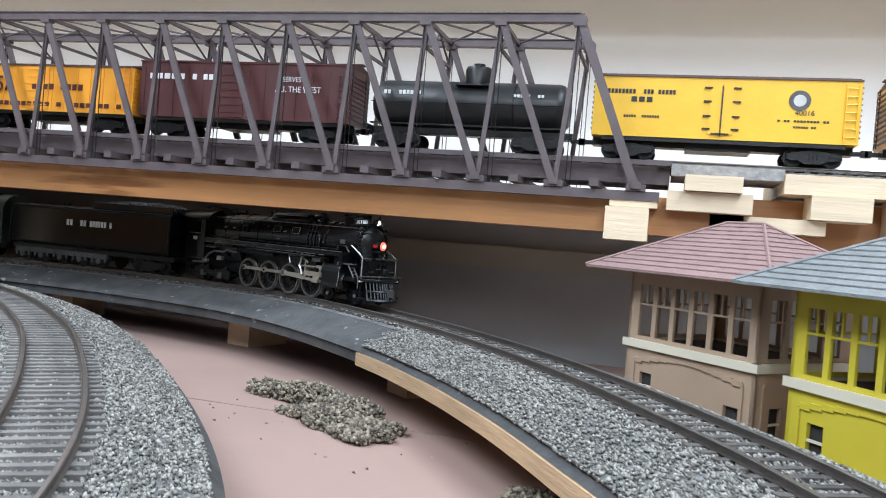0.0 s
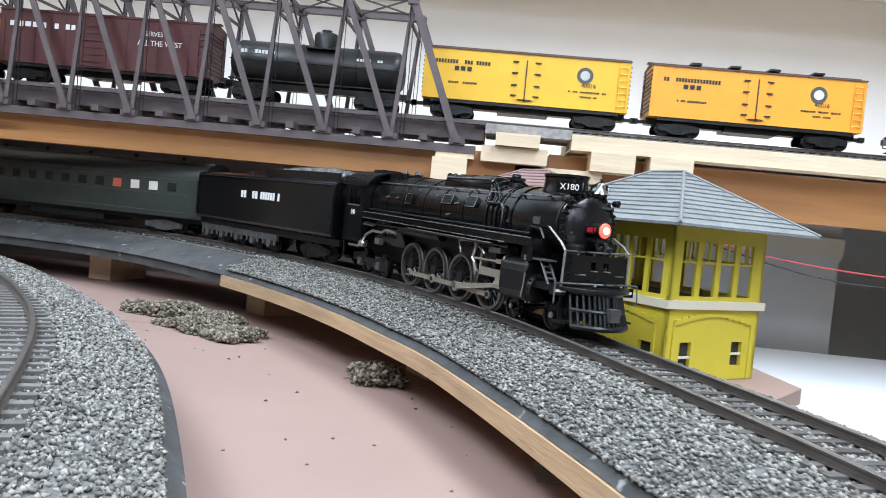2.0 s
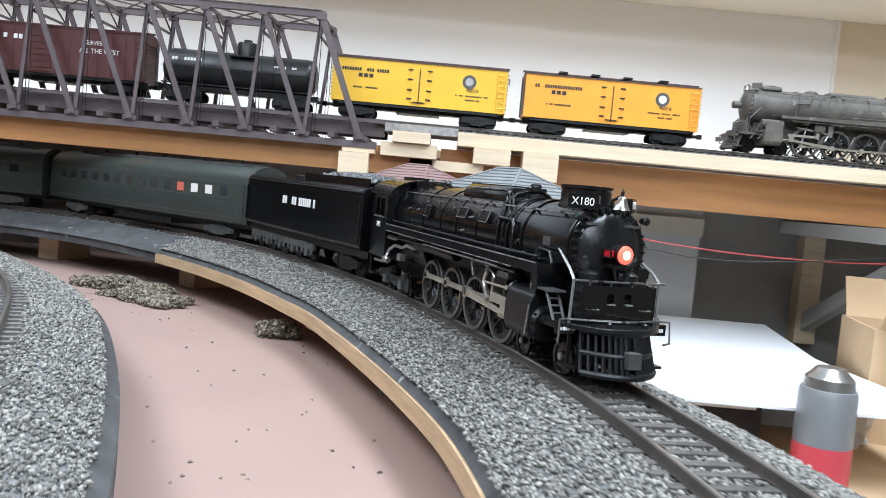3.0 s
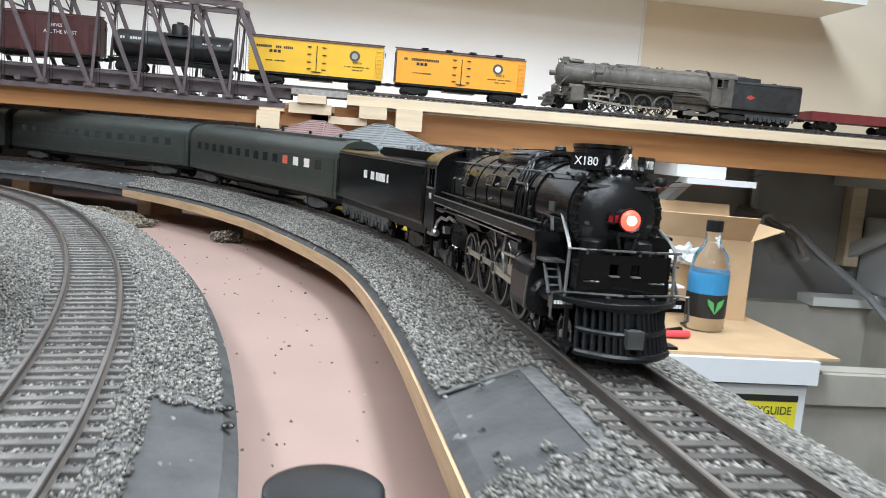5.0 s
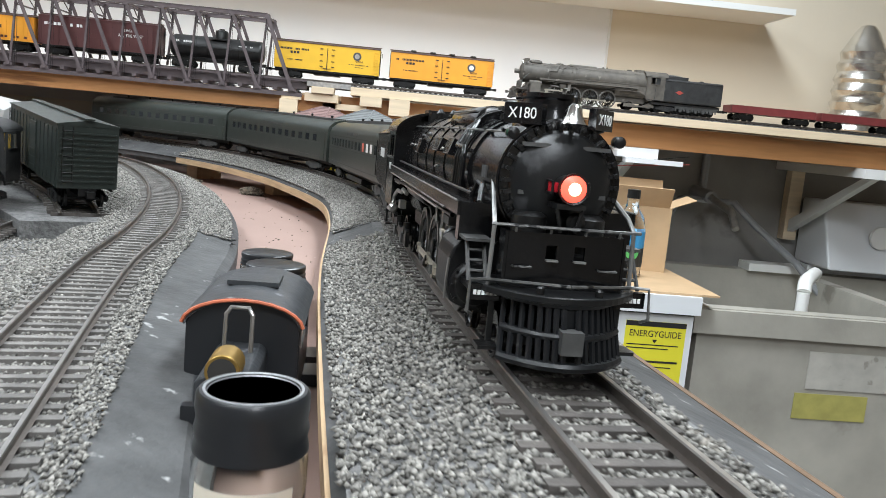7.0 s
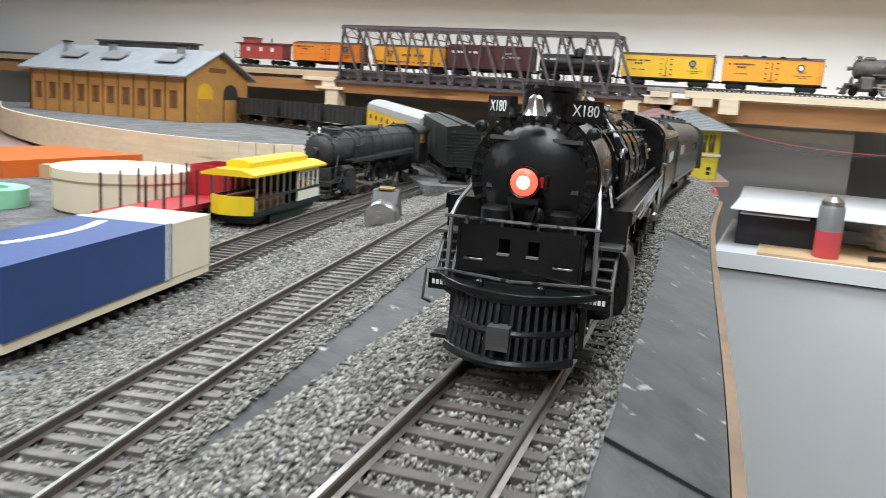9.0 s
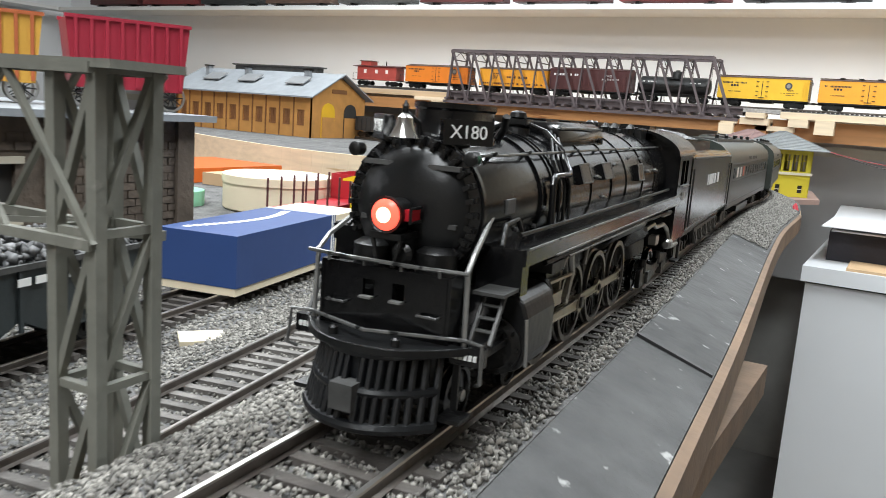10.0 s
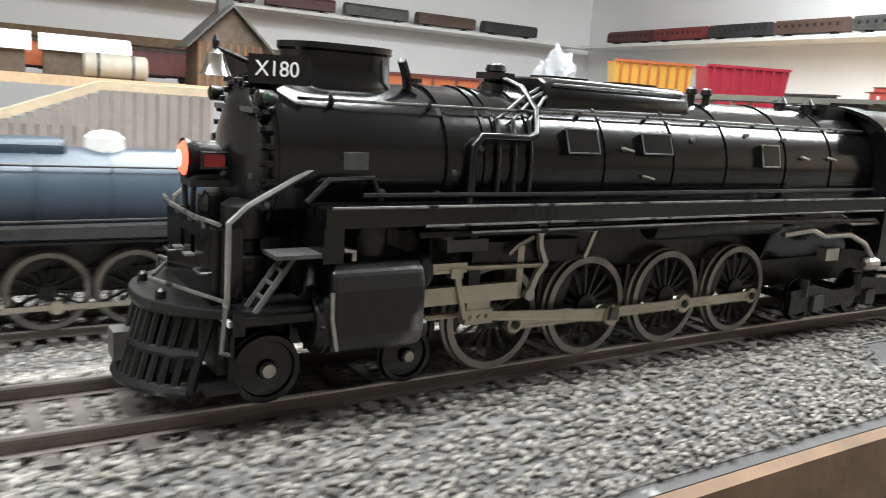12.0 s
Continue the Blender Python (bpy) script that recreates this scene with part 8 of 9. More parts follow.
part("handle", pipe(bmesh.new(), [(1.30, 1.15, 0.0), (1.46, 1.15, 0.0)], 0.008, 8), CANGREY, fc)
part("hose", pipe(bmesh.new(), [(1.46, 1.15, 0.0), (1.52, 1.12, -0.06), (1.62, 1.05, -0.15), (1.68, 0.98, -0.24)], 0.010, 8), CANGREY, fc)
part("hose", pipe(bmesh.new(), [(1.30, 1.15, 0.0), (1.26, 1.10, -0.05), (1.23, 1.04, -0.14), (1.21, 1.0, -0.24)], 0.008, 8), CANGREY, fc)
part("stem", pipe(bmesh.new(), [(1.40, 1.24, 0.02), (1.40, 1.24, 0.17)], 0.012, 8), CANGREY, fc)
tagged(finish("soap_dish", box(1.50, 1.66, 1.08, 1.15, SZ + 0.001, SZ + 0.022), PVC, bevel=0.006), "white plastic dish on the tub rim", "dish")
ws = thing("washing_machine", "white washing machine with a sloped control panel", "washing machine", pose(0, 0, 0))
part("cabinet", box(2.33, 2.95, 0.55, 1.2, -0.94, -0.10), APPL, ws, bevel=0.008)
wsh = thing("dryer", "white dryer with a sloped control panel and dial", "dryer", pose(0, 0, 0))
part("console", prism_x(bmesh.new(), [(1.04, -0.16), (1.235, -0.16), (1.235, 0.03), (1.12, 0.03)], 1.71, 2.25), APPL, wsh, bevel=0.006)
part("dial", lathe(bmesh.new(), [(0.032, 0), (0.032, 0.012), (0.026, 0.016)], "y", 22, (1.86, 1.055, -0.06)), PVC, wsh)
part("cabinet", box(1.71, 2.25, 1.151, 1.24, -0.94, -0.162), APPL, wsh)
dk = thing("foil_duct", "crinkled silver foil duct standing on the shelf", "duct", pose(1.735, 1.08, 0.188))
part("duct", lathe(bmesh.new(), [(0.055 + 0.004 * math.sin(k * 1.9) + 0.012 * math.sin(k / 26 * math.pi), k * 0.0105) for k in range(26)] + [(0.045, 0.28), (0.03, 0.31), (0.018, 0.325)], "z", 28), FOIL, dk, smooth=True)
tagged(finish("junction_box", box(1.02, 1.16, 0.79, 0.82, 0.093, 0.1045), APPL, bevel=0.002), "white fixture clipped under the shelf", "fixture")

# ---------------------------------------------------------------- engine house and its board
EHW = mat("orange_brown_card_wall", (0.50, 0.24, 0.065), 0.65, 0, 0.14, 40, 0.2, 160)
EHT = mat("brown_timber_trim", (0.20, 0.085, 0.03), 0.65, 0, 0.2, 40)
EHR = mat("grey_slate_roof", (0.23, 0.245, 0.26), 0.7, 0, 0.14, 40, 0.3, 160)
q = [(-1.75, 0.42), (-1.35, 0.115), (-1.05, -0.06), (-0.80, -0.17), (-0.55, -0.25), (-0.36, -0.28), (-0.20, -0.24), (-0.10, -0.10), (-0.14, 0.06), (-0.30, 0.26), (-0.55, 0.46), (-0.95, 0.55), (-1.75, 0.55)]
flat("engine_house_board", q, 0.022, 0.040, SUBBALLAST, "grey topped plywood board of the engine yard", "board")
ed = thing("board_edge", "pale bent plywood fascia of the engine yard", "fascia", kind="structure")
sp2 = spline(q[:8], 0.03)
bm = bmesh.new()
for (x0, y0), (x1, y1) in zip(sp2[:, :2], sp2[1:, :2]):
    d = Vector((x1 - x0, y1 - y0)).normalized() * 0.0005
    n = Vector((d.y, -d.x)).normalized() * 0.008
    vs = [bm.verts.new((px, py, z)) for z in (-0.020, 0.0425) for px, py in ((x0, y0), (x1, y1), (x1 + n.x, y1 + n.y), (x0 + n.x, y0 + n.y))]
    for f in ((0, 1, 2, 3), (7, 6, 5, 4), (0, 4, 5, 1), (1, 5, 6, 2), (2, 6, 7, 3), (3, 7, 4, 0)):
        bm.faces.new([vs[i] for i in f])
bmesh.ops.recalc_face_normals(bm, faces=bm.faces[:])
part("fascia", bm, PINE_PALE, ed, "pale bent plywood strip")
for x, y in ((-1.2, 0.3), (-0.5, 0.1)):
    part("post", box(x - 0.03, x + 0.03, y - 0.03, y + 0.03, TAB, 0.0215), PINE, ed)

eh = thing("engine_house", "orange-brown card engine house with a grey slate roof", "engine house", pose(-1.35, 0.20, 0.0402))
EL, EW, EZ = 0.555, 0.25, 0.118
wins = [(0.025 + k * 0.0535, 0.025 + k * 0.0535 + 0.021, 0.036, 0.076) for k in range(10)]
face_wall(eh, EL, 0, EZ, wins, EHW, Matrix.Identity(4), 0.004)
face_wall(eh, EL, 0, EZ, [], EHW, pose(0, EW, 0), 0.004)
for k, (a, b, c, d) in enumerate(wins):
    w = part("window", bx(bmesh.new(), a - 0.002, b + 0.002, -0.0016, 0.0, c - 0.003, c), EHT, eh)
    bm = bx(bx(bmesh.new(), (a + b) / 2 - 0.0008, (a + b) / 2 + 0.0008, 0.0006, 0.002, c, d), a, b, 0.0006, 0.002, (c + d) / 2 - 0.0008, (c + d) / 2 + 0.0008)
    bx(bm, a - 0.002, a, -0.0012, 0.0, c, d)
    bx(bm, b, b + 0.002, -0.0012, 0.0, c, d)
    bx(bm, a - 0.002, b + 0.002, -0.0012, 0.0, d, d + 0.002)
    part("window_frame", bm, EHT, w)
    part("pane", bx(bmesh.new(), a, b, 0.0022, 0.0028, c, d), EHT, w)
    part("pilaster", box(a - 0.018, a - 0.0145, -0.0022, 0.0, 0, EZ), EHT, eh)
gab = [(0.0, 0.0), (EW, 0.0), (EW, EZ), (EW / 2, EZ + 0.062), (0.0, EZ)]
for x in (0.0, EL - 0.004):
    part("gable", prism_x(bmesh.new(), gab, x, x + 0.004), EHW, eh)
for y0 in (0.045, 0.150):
    arch = [(y0, 0.0), (y0 + 0.06, 0.0)] + [(y0 + 0.03 + 0.03 * math.cos(a), 0.075 + 0.026 * math.sin(a)) for a in np.linspace(0, math.pi, 9)]
    part("arched_door", prism_x(bmesh.new(), arch, EL, EL + 0.0018), DARKIN if y0 > 0.1 else YELLOW, eh, "round-headed engine door")
    part("door_leaf", box(EL + 0.0018, EL + 0.003, y0 + 0.002, y0 + 0.058, 0.0, 0.06), EHW, eh)
part("sign", box(EL, EL + 0.0015, 0.09, 0.16, EZ + 0.012, EZ + 0.024), EHT, eh)
for sg in (0, 1):
    y0, y1 = (-0.022, EW / 2) if sg == 0 else (EW + 0.022, EW / 2)
    z0, z1 = EZ - 0.006, EZ + 0.066
    part("roof", prism_x(bmesh.new(), [(y0, z0), (y1, z1), (y1, z1 + 0.004), (y0, z0 + 0.004)], -0.02, EL + 0.02), EHR, eh)
for x in (0.08, 0.23, 0.42):
    part("skylight", prism_x(bmesh.new(), [(0.035, EZ + 0.032), (0.075, EZ + 0.0535), (0.075, EZ + 0.0565), (0.035, EZ + 0.035)], x, x + 0.07), PANEL_RIB if x > 1 else CANGREY, eh, "pale roof light")
for x in (0.05, 0.22, 0.46):
    v = part("smoke_vent", box(x, x + 0.016, EW / 2 - 0.05, EW / 2 - 0.034, EZ + 0.04, EZ + 0.074), EHR, eh)
    part("vent_cap", box(x - 0.003, x + 0.019, EW / 2 - 0.053, EW / 2 - 0.031, EZ + 0.074, EZ + 0.078), BLACK_DULL, v)
part("roof_monitor", bx(box(0.11, 0.45, EW / 2 + 0.02, EW / 2 + 0.05, EZ + 0.04, EZ + 0.085), 0.10, 0.46, EW / 2 + 0.015, EW / 2 + 0.055, EZ + 0.085, EZ + 0.089), GREYM, eh)

SIDE = Line([(0.172, -0.295, 0.016), (0.10, -0.16, 0.022), (-0.02, -0.02, 0.034), (-0.18, 0.14, 0.0475), (-0.40, 0.28, 0.0475), (-0.70, 0.40, 0.0475), (-1.0, 0.47, 0.0475)])
rails(SIDE, "siding_track", "curved siding track with dark ties", 0.02, SIDE.length - 0.02, TIE, False, seed=8)
flat("siding_bed", [(0.215, -0.29), (0.13, -0.33), (0.02, -0.18), (-0.10, -0.06), (-0.05, 0.06), (0.10, -0.07)], YG + 0.0005, 0.009, SUBBALLAST, "grey gravel bed of the siding", "roadbed")
BCM = mat("black_green_boxcar", (0.018, 0.024, 0.020), 0.45, 0, 0.3, 50, 0.15, 200)
SILVER = mat("silver_grey_coach_roof", (0.46, 0.46, 0.45), 0.4, 0.3, 0.08, 30)


def on_line(line, s, L):
    return set_on(line, s + L * 0.32, s - L * 0.32, s)


box_car("boxcar", "black-green boxcar with ribbed ends, standing on the siding", 0, 0.25, BCM, BCM, m=on_line(SIDE, 0.145, 0.25), H=0.066, style="boxcar", group="cars on the siding")
yc = thing("streamlined_coach", "yellow and silver-grey streamlined coach on the siding", "coach", on_line(SIDE, 0.46, 0.34), group="cars on the siding")
part("body", box(-0.17, 0.17, -0.029, 0.029, 0.018, 0.058), YELLOW, yc, bevel=0.001)
part("roof", prism_x(bmesh.new(), [(-0.0295, 0.058), (-0.027, 0.070), (-0.015, 0.078), (0, 0.080), (0.015, 0.078), (0.027, 0.070), (0.0295, 0.058)], -0.171, 0.171), SILVER, yc, "", True)
for x in np.linspace(-0.14, 0.14, 8):
    for sg in (-1, 1):
        part("window", lathe(bmesh.new(), [(0.0055, sg * 0.0288), (0.0055, sg * 0.0296)], "y", 14, (x, 0, 0.044)), WINDOW_D, yc)
for sg in (-1, 1):
    truck(yc, sg * 0.12)
for k in range(3):
    hc = thing("hopper_car", "black open hopper car on the siding", "freight car", on_line(SIDE, 0.74 + k * 0.20, 0.18), group="cars on the siding")
    bm = bx(bx(bx(bx(box(-0.09, 0.09, -0.028, -0.0265, 0.020, 0.062), -0.09, 0.09, 0.0265, 0.028, 0.020, 0.062), -0.09, -0.0885, -0.0265, 0.0265, 0.026, 0.062), 0.0885, 0.09, -0.0265, 0.0265, 0.026, 0.062), -0.088, 0.088, -0.026, 0.026, 0.022, 0.03)
    part("body", bm, BLACK_FAR, hc)
    for x in np.linspace(-0.08, 0.08, 8):
        for sg in (-1, 1):
            part("side_post", box(x - 0.001, x + 0.001, min(sg * 0.028, sg * 0.0295), max(sg * 0.028, sg * 0.0295), 0.02, 0.062), BLACK_FAR, hc)
    for sg in (-1, 1):
        truck(hc, sg * 0.06)

# ---------------------------------------------------------------- the yard
TRAMY = mat("tram_yellow", (0.83, 0.58, 0.02), 0.35, 0, 0.06, 20)
TRAMG = mat("tram_dark_green", (0.01, 0.022, 0.02), 0.3, 0, 0.2, 20)
TRAMC = mat("tram_cream", (0.80, 0.77, 0.66), 0.45, 0, 0.05, 20)


def tram():
    e = thing("cable_car", "toy cable car, yellow roof and dark green body", "tram", Matrix.Translation((-0.058, -0.02, -0.0070)) @ set_on(YARD, s_of(YARD, -0.72), s_of(YARD, -0.58), s_of(YARD, -0.65)))
    part("floor", box(-0.092, 0.092, -0.027, 0.027, 0.012, 0.018), TRAMG, e)
    part("skirt", bx(box(-0.05, 0.05, -0.024, 0.024, 0.001, 0.0119), -0.085, 0.085, -0.02, 0.02, 0.004, 0.0119), TRAMG, e)
    for sg in (-1, 1):
        part("side_panel", box(-0.088, -0.02, min(sg * 0.0245, sg * 0.027), max(sg * 0.0245, sg * 0.027), 0.018, 0.030), TRAMC, e, "cream lower side panel")
        part("sill_rail", box(-0.088, 0.088, min(sg * 0.0245, sg * 0.0275), max(sg * 0.0245, sg * 0.0275), 0.030, 0.0325), TRAMG, e)
        for k in range(5):
            x = -0.084 + k * 0.0155
            part("window_post", box(x, x + 0.003, min(sg * 0.025, sg * 0.0272), max(sg * 0.025, sg * 0.0272), 0.0325, 0.055), TRAMC, e)
        part("window_head", box(-0.084, -0.019, min(sg * 0.025, sg * 0.0272), max(sg * 0.025, sg * 0.0272), 0.051, 0.055), TRAMC, e)
        for k in range(6):
            x = 0.0 + k * 0.0172
            part("pole", tube(bmesh.new(), (x, sg * 0.025, 0.018), (x, sg * 0.025, 0.055), 0.001, None, 6), STEEL, e)
        part("bench", box(0.0, 0.085, min(sg * 0.004, sg * 0.02), max(sg * 0.004, sg * 0.02), 0.018, 0.030), EHT, e)
        arc = [(sg * 0.092, -0.024), (sg * 0.100, -0.012), (sg * 0.102, 0), (sg * 0.100, 0.012), (sg * 0.092, 0.024)]
        bm = bmesh.new()
        for (x0, y0), (x1, y1) in zip(arc, arc[1:]):
            v = [bm.verts.new(p) for p in ((x0, y0, 0.014), (x1, y1, 0.014), (x1, y1, 0.034), (x0, y0, 0.034), (x0 - sg * 0.003, y0, 0.014), (x1 - sg * 0.003, y1, 0.014), (x1 - sg * 0.003, y1, 0.034), (x0 - sg * 0.003, y0, 0.034))]
            for f in ((0, 1, 2, 3), (7, 6, 5, 4), (0, 4, 5, 1), (3, 2, 6, 7)):
                bm.faces.new([v[i] for i in f])
        bmesh.ops.recalc_face_normals(bm, faces=bm.faces[:])
        part("dash", bm, TRAMY, e, "curved yellow end dash")
        part("bulkhead", box(sg * 0.0 - 0.002 - (0.02 if sg < 0 else 0), sg * 0.0 - (0.02 if sg < 0 else 0), -0.024, 0.024, 0.018, 0.055), TRAMG, e)
    part("roof", prism_x(bmesh.new(), [(-0.030, 0.055), (-0.030, 0.0575), (-0.015, 0.062), (0.015, 0.062), (0.030, 0.0575), (0.030, 0.055)], -0.104, 0.104), TRAMY, e, "yellow roof")
    part("clerestory", prism_x(bmesh.new(), [(-0.013, 0.062), (-0.013, 0.0675), (-0.008, 0.070), (0.008, 0.070), (0.013, 0.0675), (0.013, 0.062)], -0.080, 0.080), TRAMY, e, "yellow raised roof")
    part("sign_board", box(-0.04, 0.03, -0.0146, -0.0132, 0.0625, 0.0670), TRAMC, e)


tram()
y_eng, y_drv, y_rods, y_r = steam_engine("locomotive", "dull black steam locomotive without tender in the yard", Matrix.Translation((-0.062, -0.04, -0.0085)) @ set_on(YARD, s_of(YARD, -0.37), s_of(YARD, -0.24), s_of(YARD, -0.49)), BLACK_FAR, BLACK_FAR)
set_rods(y_rods, y_drv, 1.4, y_r)
mo = thing("electric_motor", "bare silver can motor with a brown gearbox on the gravel", "motor", pose(0.232, -0.655, YG + 0.0184, 0, 0, -70))
part("can", lathe(bmesh.new(), [(0.013, -0.022), (0.0165, -0.020), (0.0175, -0.018), (0.0175, 0.010), (0.016, 0.012)], "x", 26, (0.022, 0, 0)), STEEL, mo, "round steel motor can", True)
part("shaft", tube(tube(bmesh.new(), (0.033, 0, 0), (0.046, 0, 0), 0.003), (0.0335, 0, 0), (0.0365, 0, 0), 0.008), STEEL, mo)
part("gearbox", prism(bmesh.new(), [(-0.045, -0.018), (-0.002, -0.018), (0.002, 0.012), (-0.008, 0.026), (-0.028, 0.026), (-0.045, 0.004)], -0.015, 0.015), GREYM, mo, "tapered grey-brown gearbox", bevel=0.002)
part("brass_plate", box(-0.028, -0.006, -0.0085, 0.0085, 0.0262, 0.028), mat("dull_brass", (0.42, 0.28, 0.10), 0.45, 0.7, 0.2, 40), mo, "dull brass plate")
part("lever", box(-0.095, -0.045, -0.012, -0.008, -0.010, -0.004), BLACK_DULL, mo)
BLUEB = mat("dark_blue_box_card", (0.025, 0.06, 0.19), 0.5, 0, 0.08, 20, 0.08, 100)
CREAMB = mat("cream_box_card", (0.76, 0.66, 0.48), 0.6, 0, 0.06, 20, 0.08, 100)
bb = thing("model_box", "long blue and cream cardboard model box lying on the track", "box", pose(0.237, -1.075, 0.0004, 0, 0, 102.4))
part("lid", box(-0.107, 0.052, -0.0335, 0.0335, 0.006, 0.0445), BLUEB, bb, "dark blue box lid", bevel=0.001)
part("base", box(-0.1065, 0.107, -0.0325, 0.0325, 0.0, 0.0058), CREAMB, bb)
part("cream_end", box(0.0523, 0.107, -0.033, 0.033, 0.006, 0.0435), CREAMB, bb, "cream end of the box", bevel=0.001)
bm = bmesh.new()
for k in range(18):
    a0, a1 = k / 18, (k + 1) / 18
    for a, w in ((a0, 0.013), ):
        x0, x1 = -0.095 + 0.13 * a0, -0.095 + 0.13 * a1
        bx(bm, x0, x1 + 0.0005, 0.016 - 0.020 * math.sin(a0 * 2.6), 0.016 - 0.020 * math.sin(a0 * 2.6) + 0.006, 0.0445, 0.0448)
bars(bm, -0.03, 0.04, 0.0, 0.0, 0.0, 1)
part("white_swoosh", bm, WHITE_L, bb, "white printed swoosh on the lid")
part("stripe", bx(bx(bmesh.new(), 0.044, 0.046, -0.0338, 0.0338, 0.006, 0.0448), 0.048, 0.0495, -0.0338, 0.0338, 0.006, 0.0448), WHITE_L, bb, "thin white stripes")
tagged(finish("card_chip", box(-0.0135, 0.0135, -0.0115, 0.0115, 0, 0.003, pose(0.337, -1.245, YG + 0.0022, 0, 0, 52)), CREAMB), "small cream card chip on the gravel", "card")
# red stake car and round box
st = thing("stake_car", "red flat car with upright red stakes", "freight car", pose(0.045, -0.75, YG + 0.001, 0, 0, 100))
part("deck", box(-0.13, 0.10, -0.026, 0.026, 0.016, 0.022), mat("bright_toy_red", (0.42, 0.02, 0.03), 0.4, 0, 0.1, 30), st)
REDT = bpy.data.materials["bright_toy_red"]
for x in np.linspace(-0.12, 0.03, 6):
    for sg in (-1, 1):
        part("stake", tube(bmesh.new(), (x, sg * 0.024, 0.022), (x, sg * 0.024, 0.058), 0.0014, None, 6), BOXRED, st)
part("bin", bx(bx(bx(box(0.04, 0.10, -0.026, -0.0245, 0.0222, 0.056), 0.04, 0.10, 0.0245, 0.026, 0.0222, 0.056), 0.04, 0.0415, -0.0245, 0.0245, 0.0222, 0.056), 0.0985, 0.10, -0.0245, 0.0245, 0.0222, 0.056), REDT, st, "red open bin with ribs")
for sg in (-1, 1):
    truck(st, sg * 0.075, 0.008, 0.03)
tn = thing("round_box", "round cream cardboard box with a paper label", "box", pose(-0.062, -0.74, YG + 0.0005))
part("drum", lathe(bmesh.new(), [(0.072, 0), (0.074, 0.002), (0.074, 0.036), (0.0755, 0.0362), (0.0755, 0.047), (0.074, 0.048)], "z", 40), CREAMB, tn, smooth=True)
part("top_label", lathe(bmesh.new(), [(0.055, 0.048), (0.055, 0.0486)], "z", 36), PAPER, tn, "white paper label")
tp = thing("tape_roll", "green tape roll beside the round box", "tape", pose(-0.17, -0.83, YG + 0.0005))
part("roll", lathe(bmesh.new(), [(0.022, 0), (0.042, 0), (0.042, 0.02), (0.022, 0.02), (0.022, 0.001)], "z", 30), mat("green_tape", (0.25, 0.55, 0.36), 0.5, 0, 0.08, 20), tp)
tagged(finish("storage_bin", box(-0.34, -0.20, -0.62, -0.48, YG + 0.0005, 0.012), CARD, bevel=0.002), "low brown tray under the engine yard board", "tray")
tagged(finish("storage_bin", box(-0.55, -0.36, -0.66, -0.40, YG + 0.0005 - 0.02, 0.016), mat("orange_bin_plastic", (0.62, 0.13, 0.02), 0.4, 0, 0.08, 20), bevel=0.004), "orange plastic bin under the engine yard board", "bin")

# ---------------------------------------------------------------- things standing between the two roadbeds
BRASS = mat("aged_brass", (0.42, 0.27, 0.08), 0.4, 0.85, 0.25, 60)
LIDB = mat("black_lid_enamel", (0.016, 0.017, 0.019), 0.32, 0, 0.2, 30)
OILM = glass_mat("amber_oil", (0.75, 0.33, 0.05))
GLASSJ = glass_mat("jar_glass", (0.95, 0.97, 0.95))
LABELP = mat("aged_label_paper", (0.74, 0.67, 0.55), 0.7, 0, 0.06, 30)


def jar(label, x, y, r, h, oil=0.0, tag=False, plain=False):
    e = thing("jar", label, "jar", pose(x, y, TAB + 0.0006), group="jars on the table")
    part("glass", lathe(bmesh.new(), [(r * 0.92, 0), (r, 0.003), (r, h * 0.70), (r * 0.86, h * 0.80), (r * 0.86, h * 0.86), (r * 0.80, h * 0.86), (r * 0.80, h * 0.80), (r * 0.93, h * 0.68), (r * 0.93, 0.003)], "z", 32), GLASSJ, e, "", True)
    prof = [(r * 0.92, h * 0.74), (r * 1.0, h * 0.745), (r * 1.0, h * 0.765), (r * 0.96, h * 0.80), (r * 0.99, h * 0.84), (r * 0.95, h * 0.88), (r * 0.98, h * 0.93), (r * 0.97, h * 0.985), (r * 0.92, h), (r * 0.80, h), (r * 0.78, h * 0.985)]
    if plain:
        prof = prof[:-3] + [(r * 0.94, h * 0.997), (r * 0.86, h * 1.012), (r * 0.3, h * 1.016)]
    part("lid", lathe(bmesh.new(), prof, "z", 32), LIDB, e, "black screw lid", True)
    if not plain:
        part("lid_ring", lathe(bmesh.new(), [(r * 0.78, h * 0.99), (r * 0.82, h * 1.003), (r * 0.86, h * 1.003), (r * 0.88, h * 0.99)], "z", 32), CANGREY, e, "worn bright ring on the lid")
    if oil:
        part("oil", lathe(bmesh.new(), [(r * 0.90, 0.004), (r * 0.91, oil), (r * 0.5, oil + 0.0003)], "z", 28), OILM, e, "amber oil in the jar", True)
    if tag:
        bm = bmesh.new()
        n = 12
        A = [(1.006 * r * math.sin(a), -1.006 * r * math.cos(a)) for a in np.linspace(-0.95, 0.95, n)]
        for (x0, y0), (x1, y1) in zip(A, A[1:]):
            v = [bm.verts.new(p) for p in ((x0, y0, h * 0.14), (x1, y1, h * 0.14), (x1, y1, h * 0.64), (x0, y0, h * 0.64))]
            bm.faces.new(v)
        l = part("paper_label", bm, LABELP, e, "aged paper label")
        words("OIL", 0.0075, pose(0, -r * 1.03, h * 0.40, 90, 0, 0), BLACK_L, l, "small dark lettering")
        part("label_heading", bars(bmesh.new(), -r * 0.72, r * 0.72, h * 0.54, 0.0052, -r * 1.02, 9, 4), BLACK_L, l, "bold dark heading")
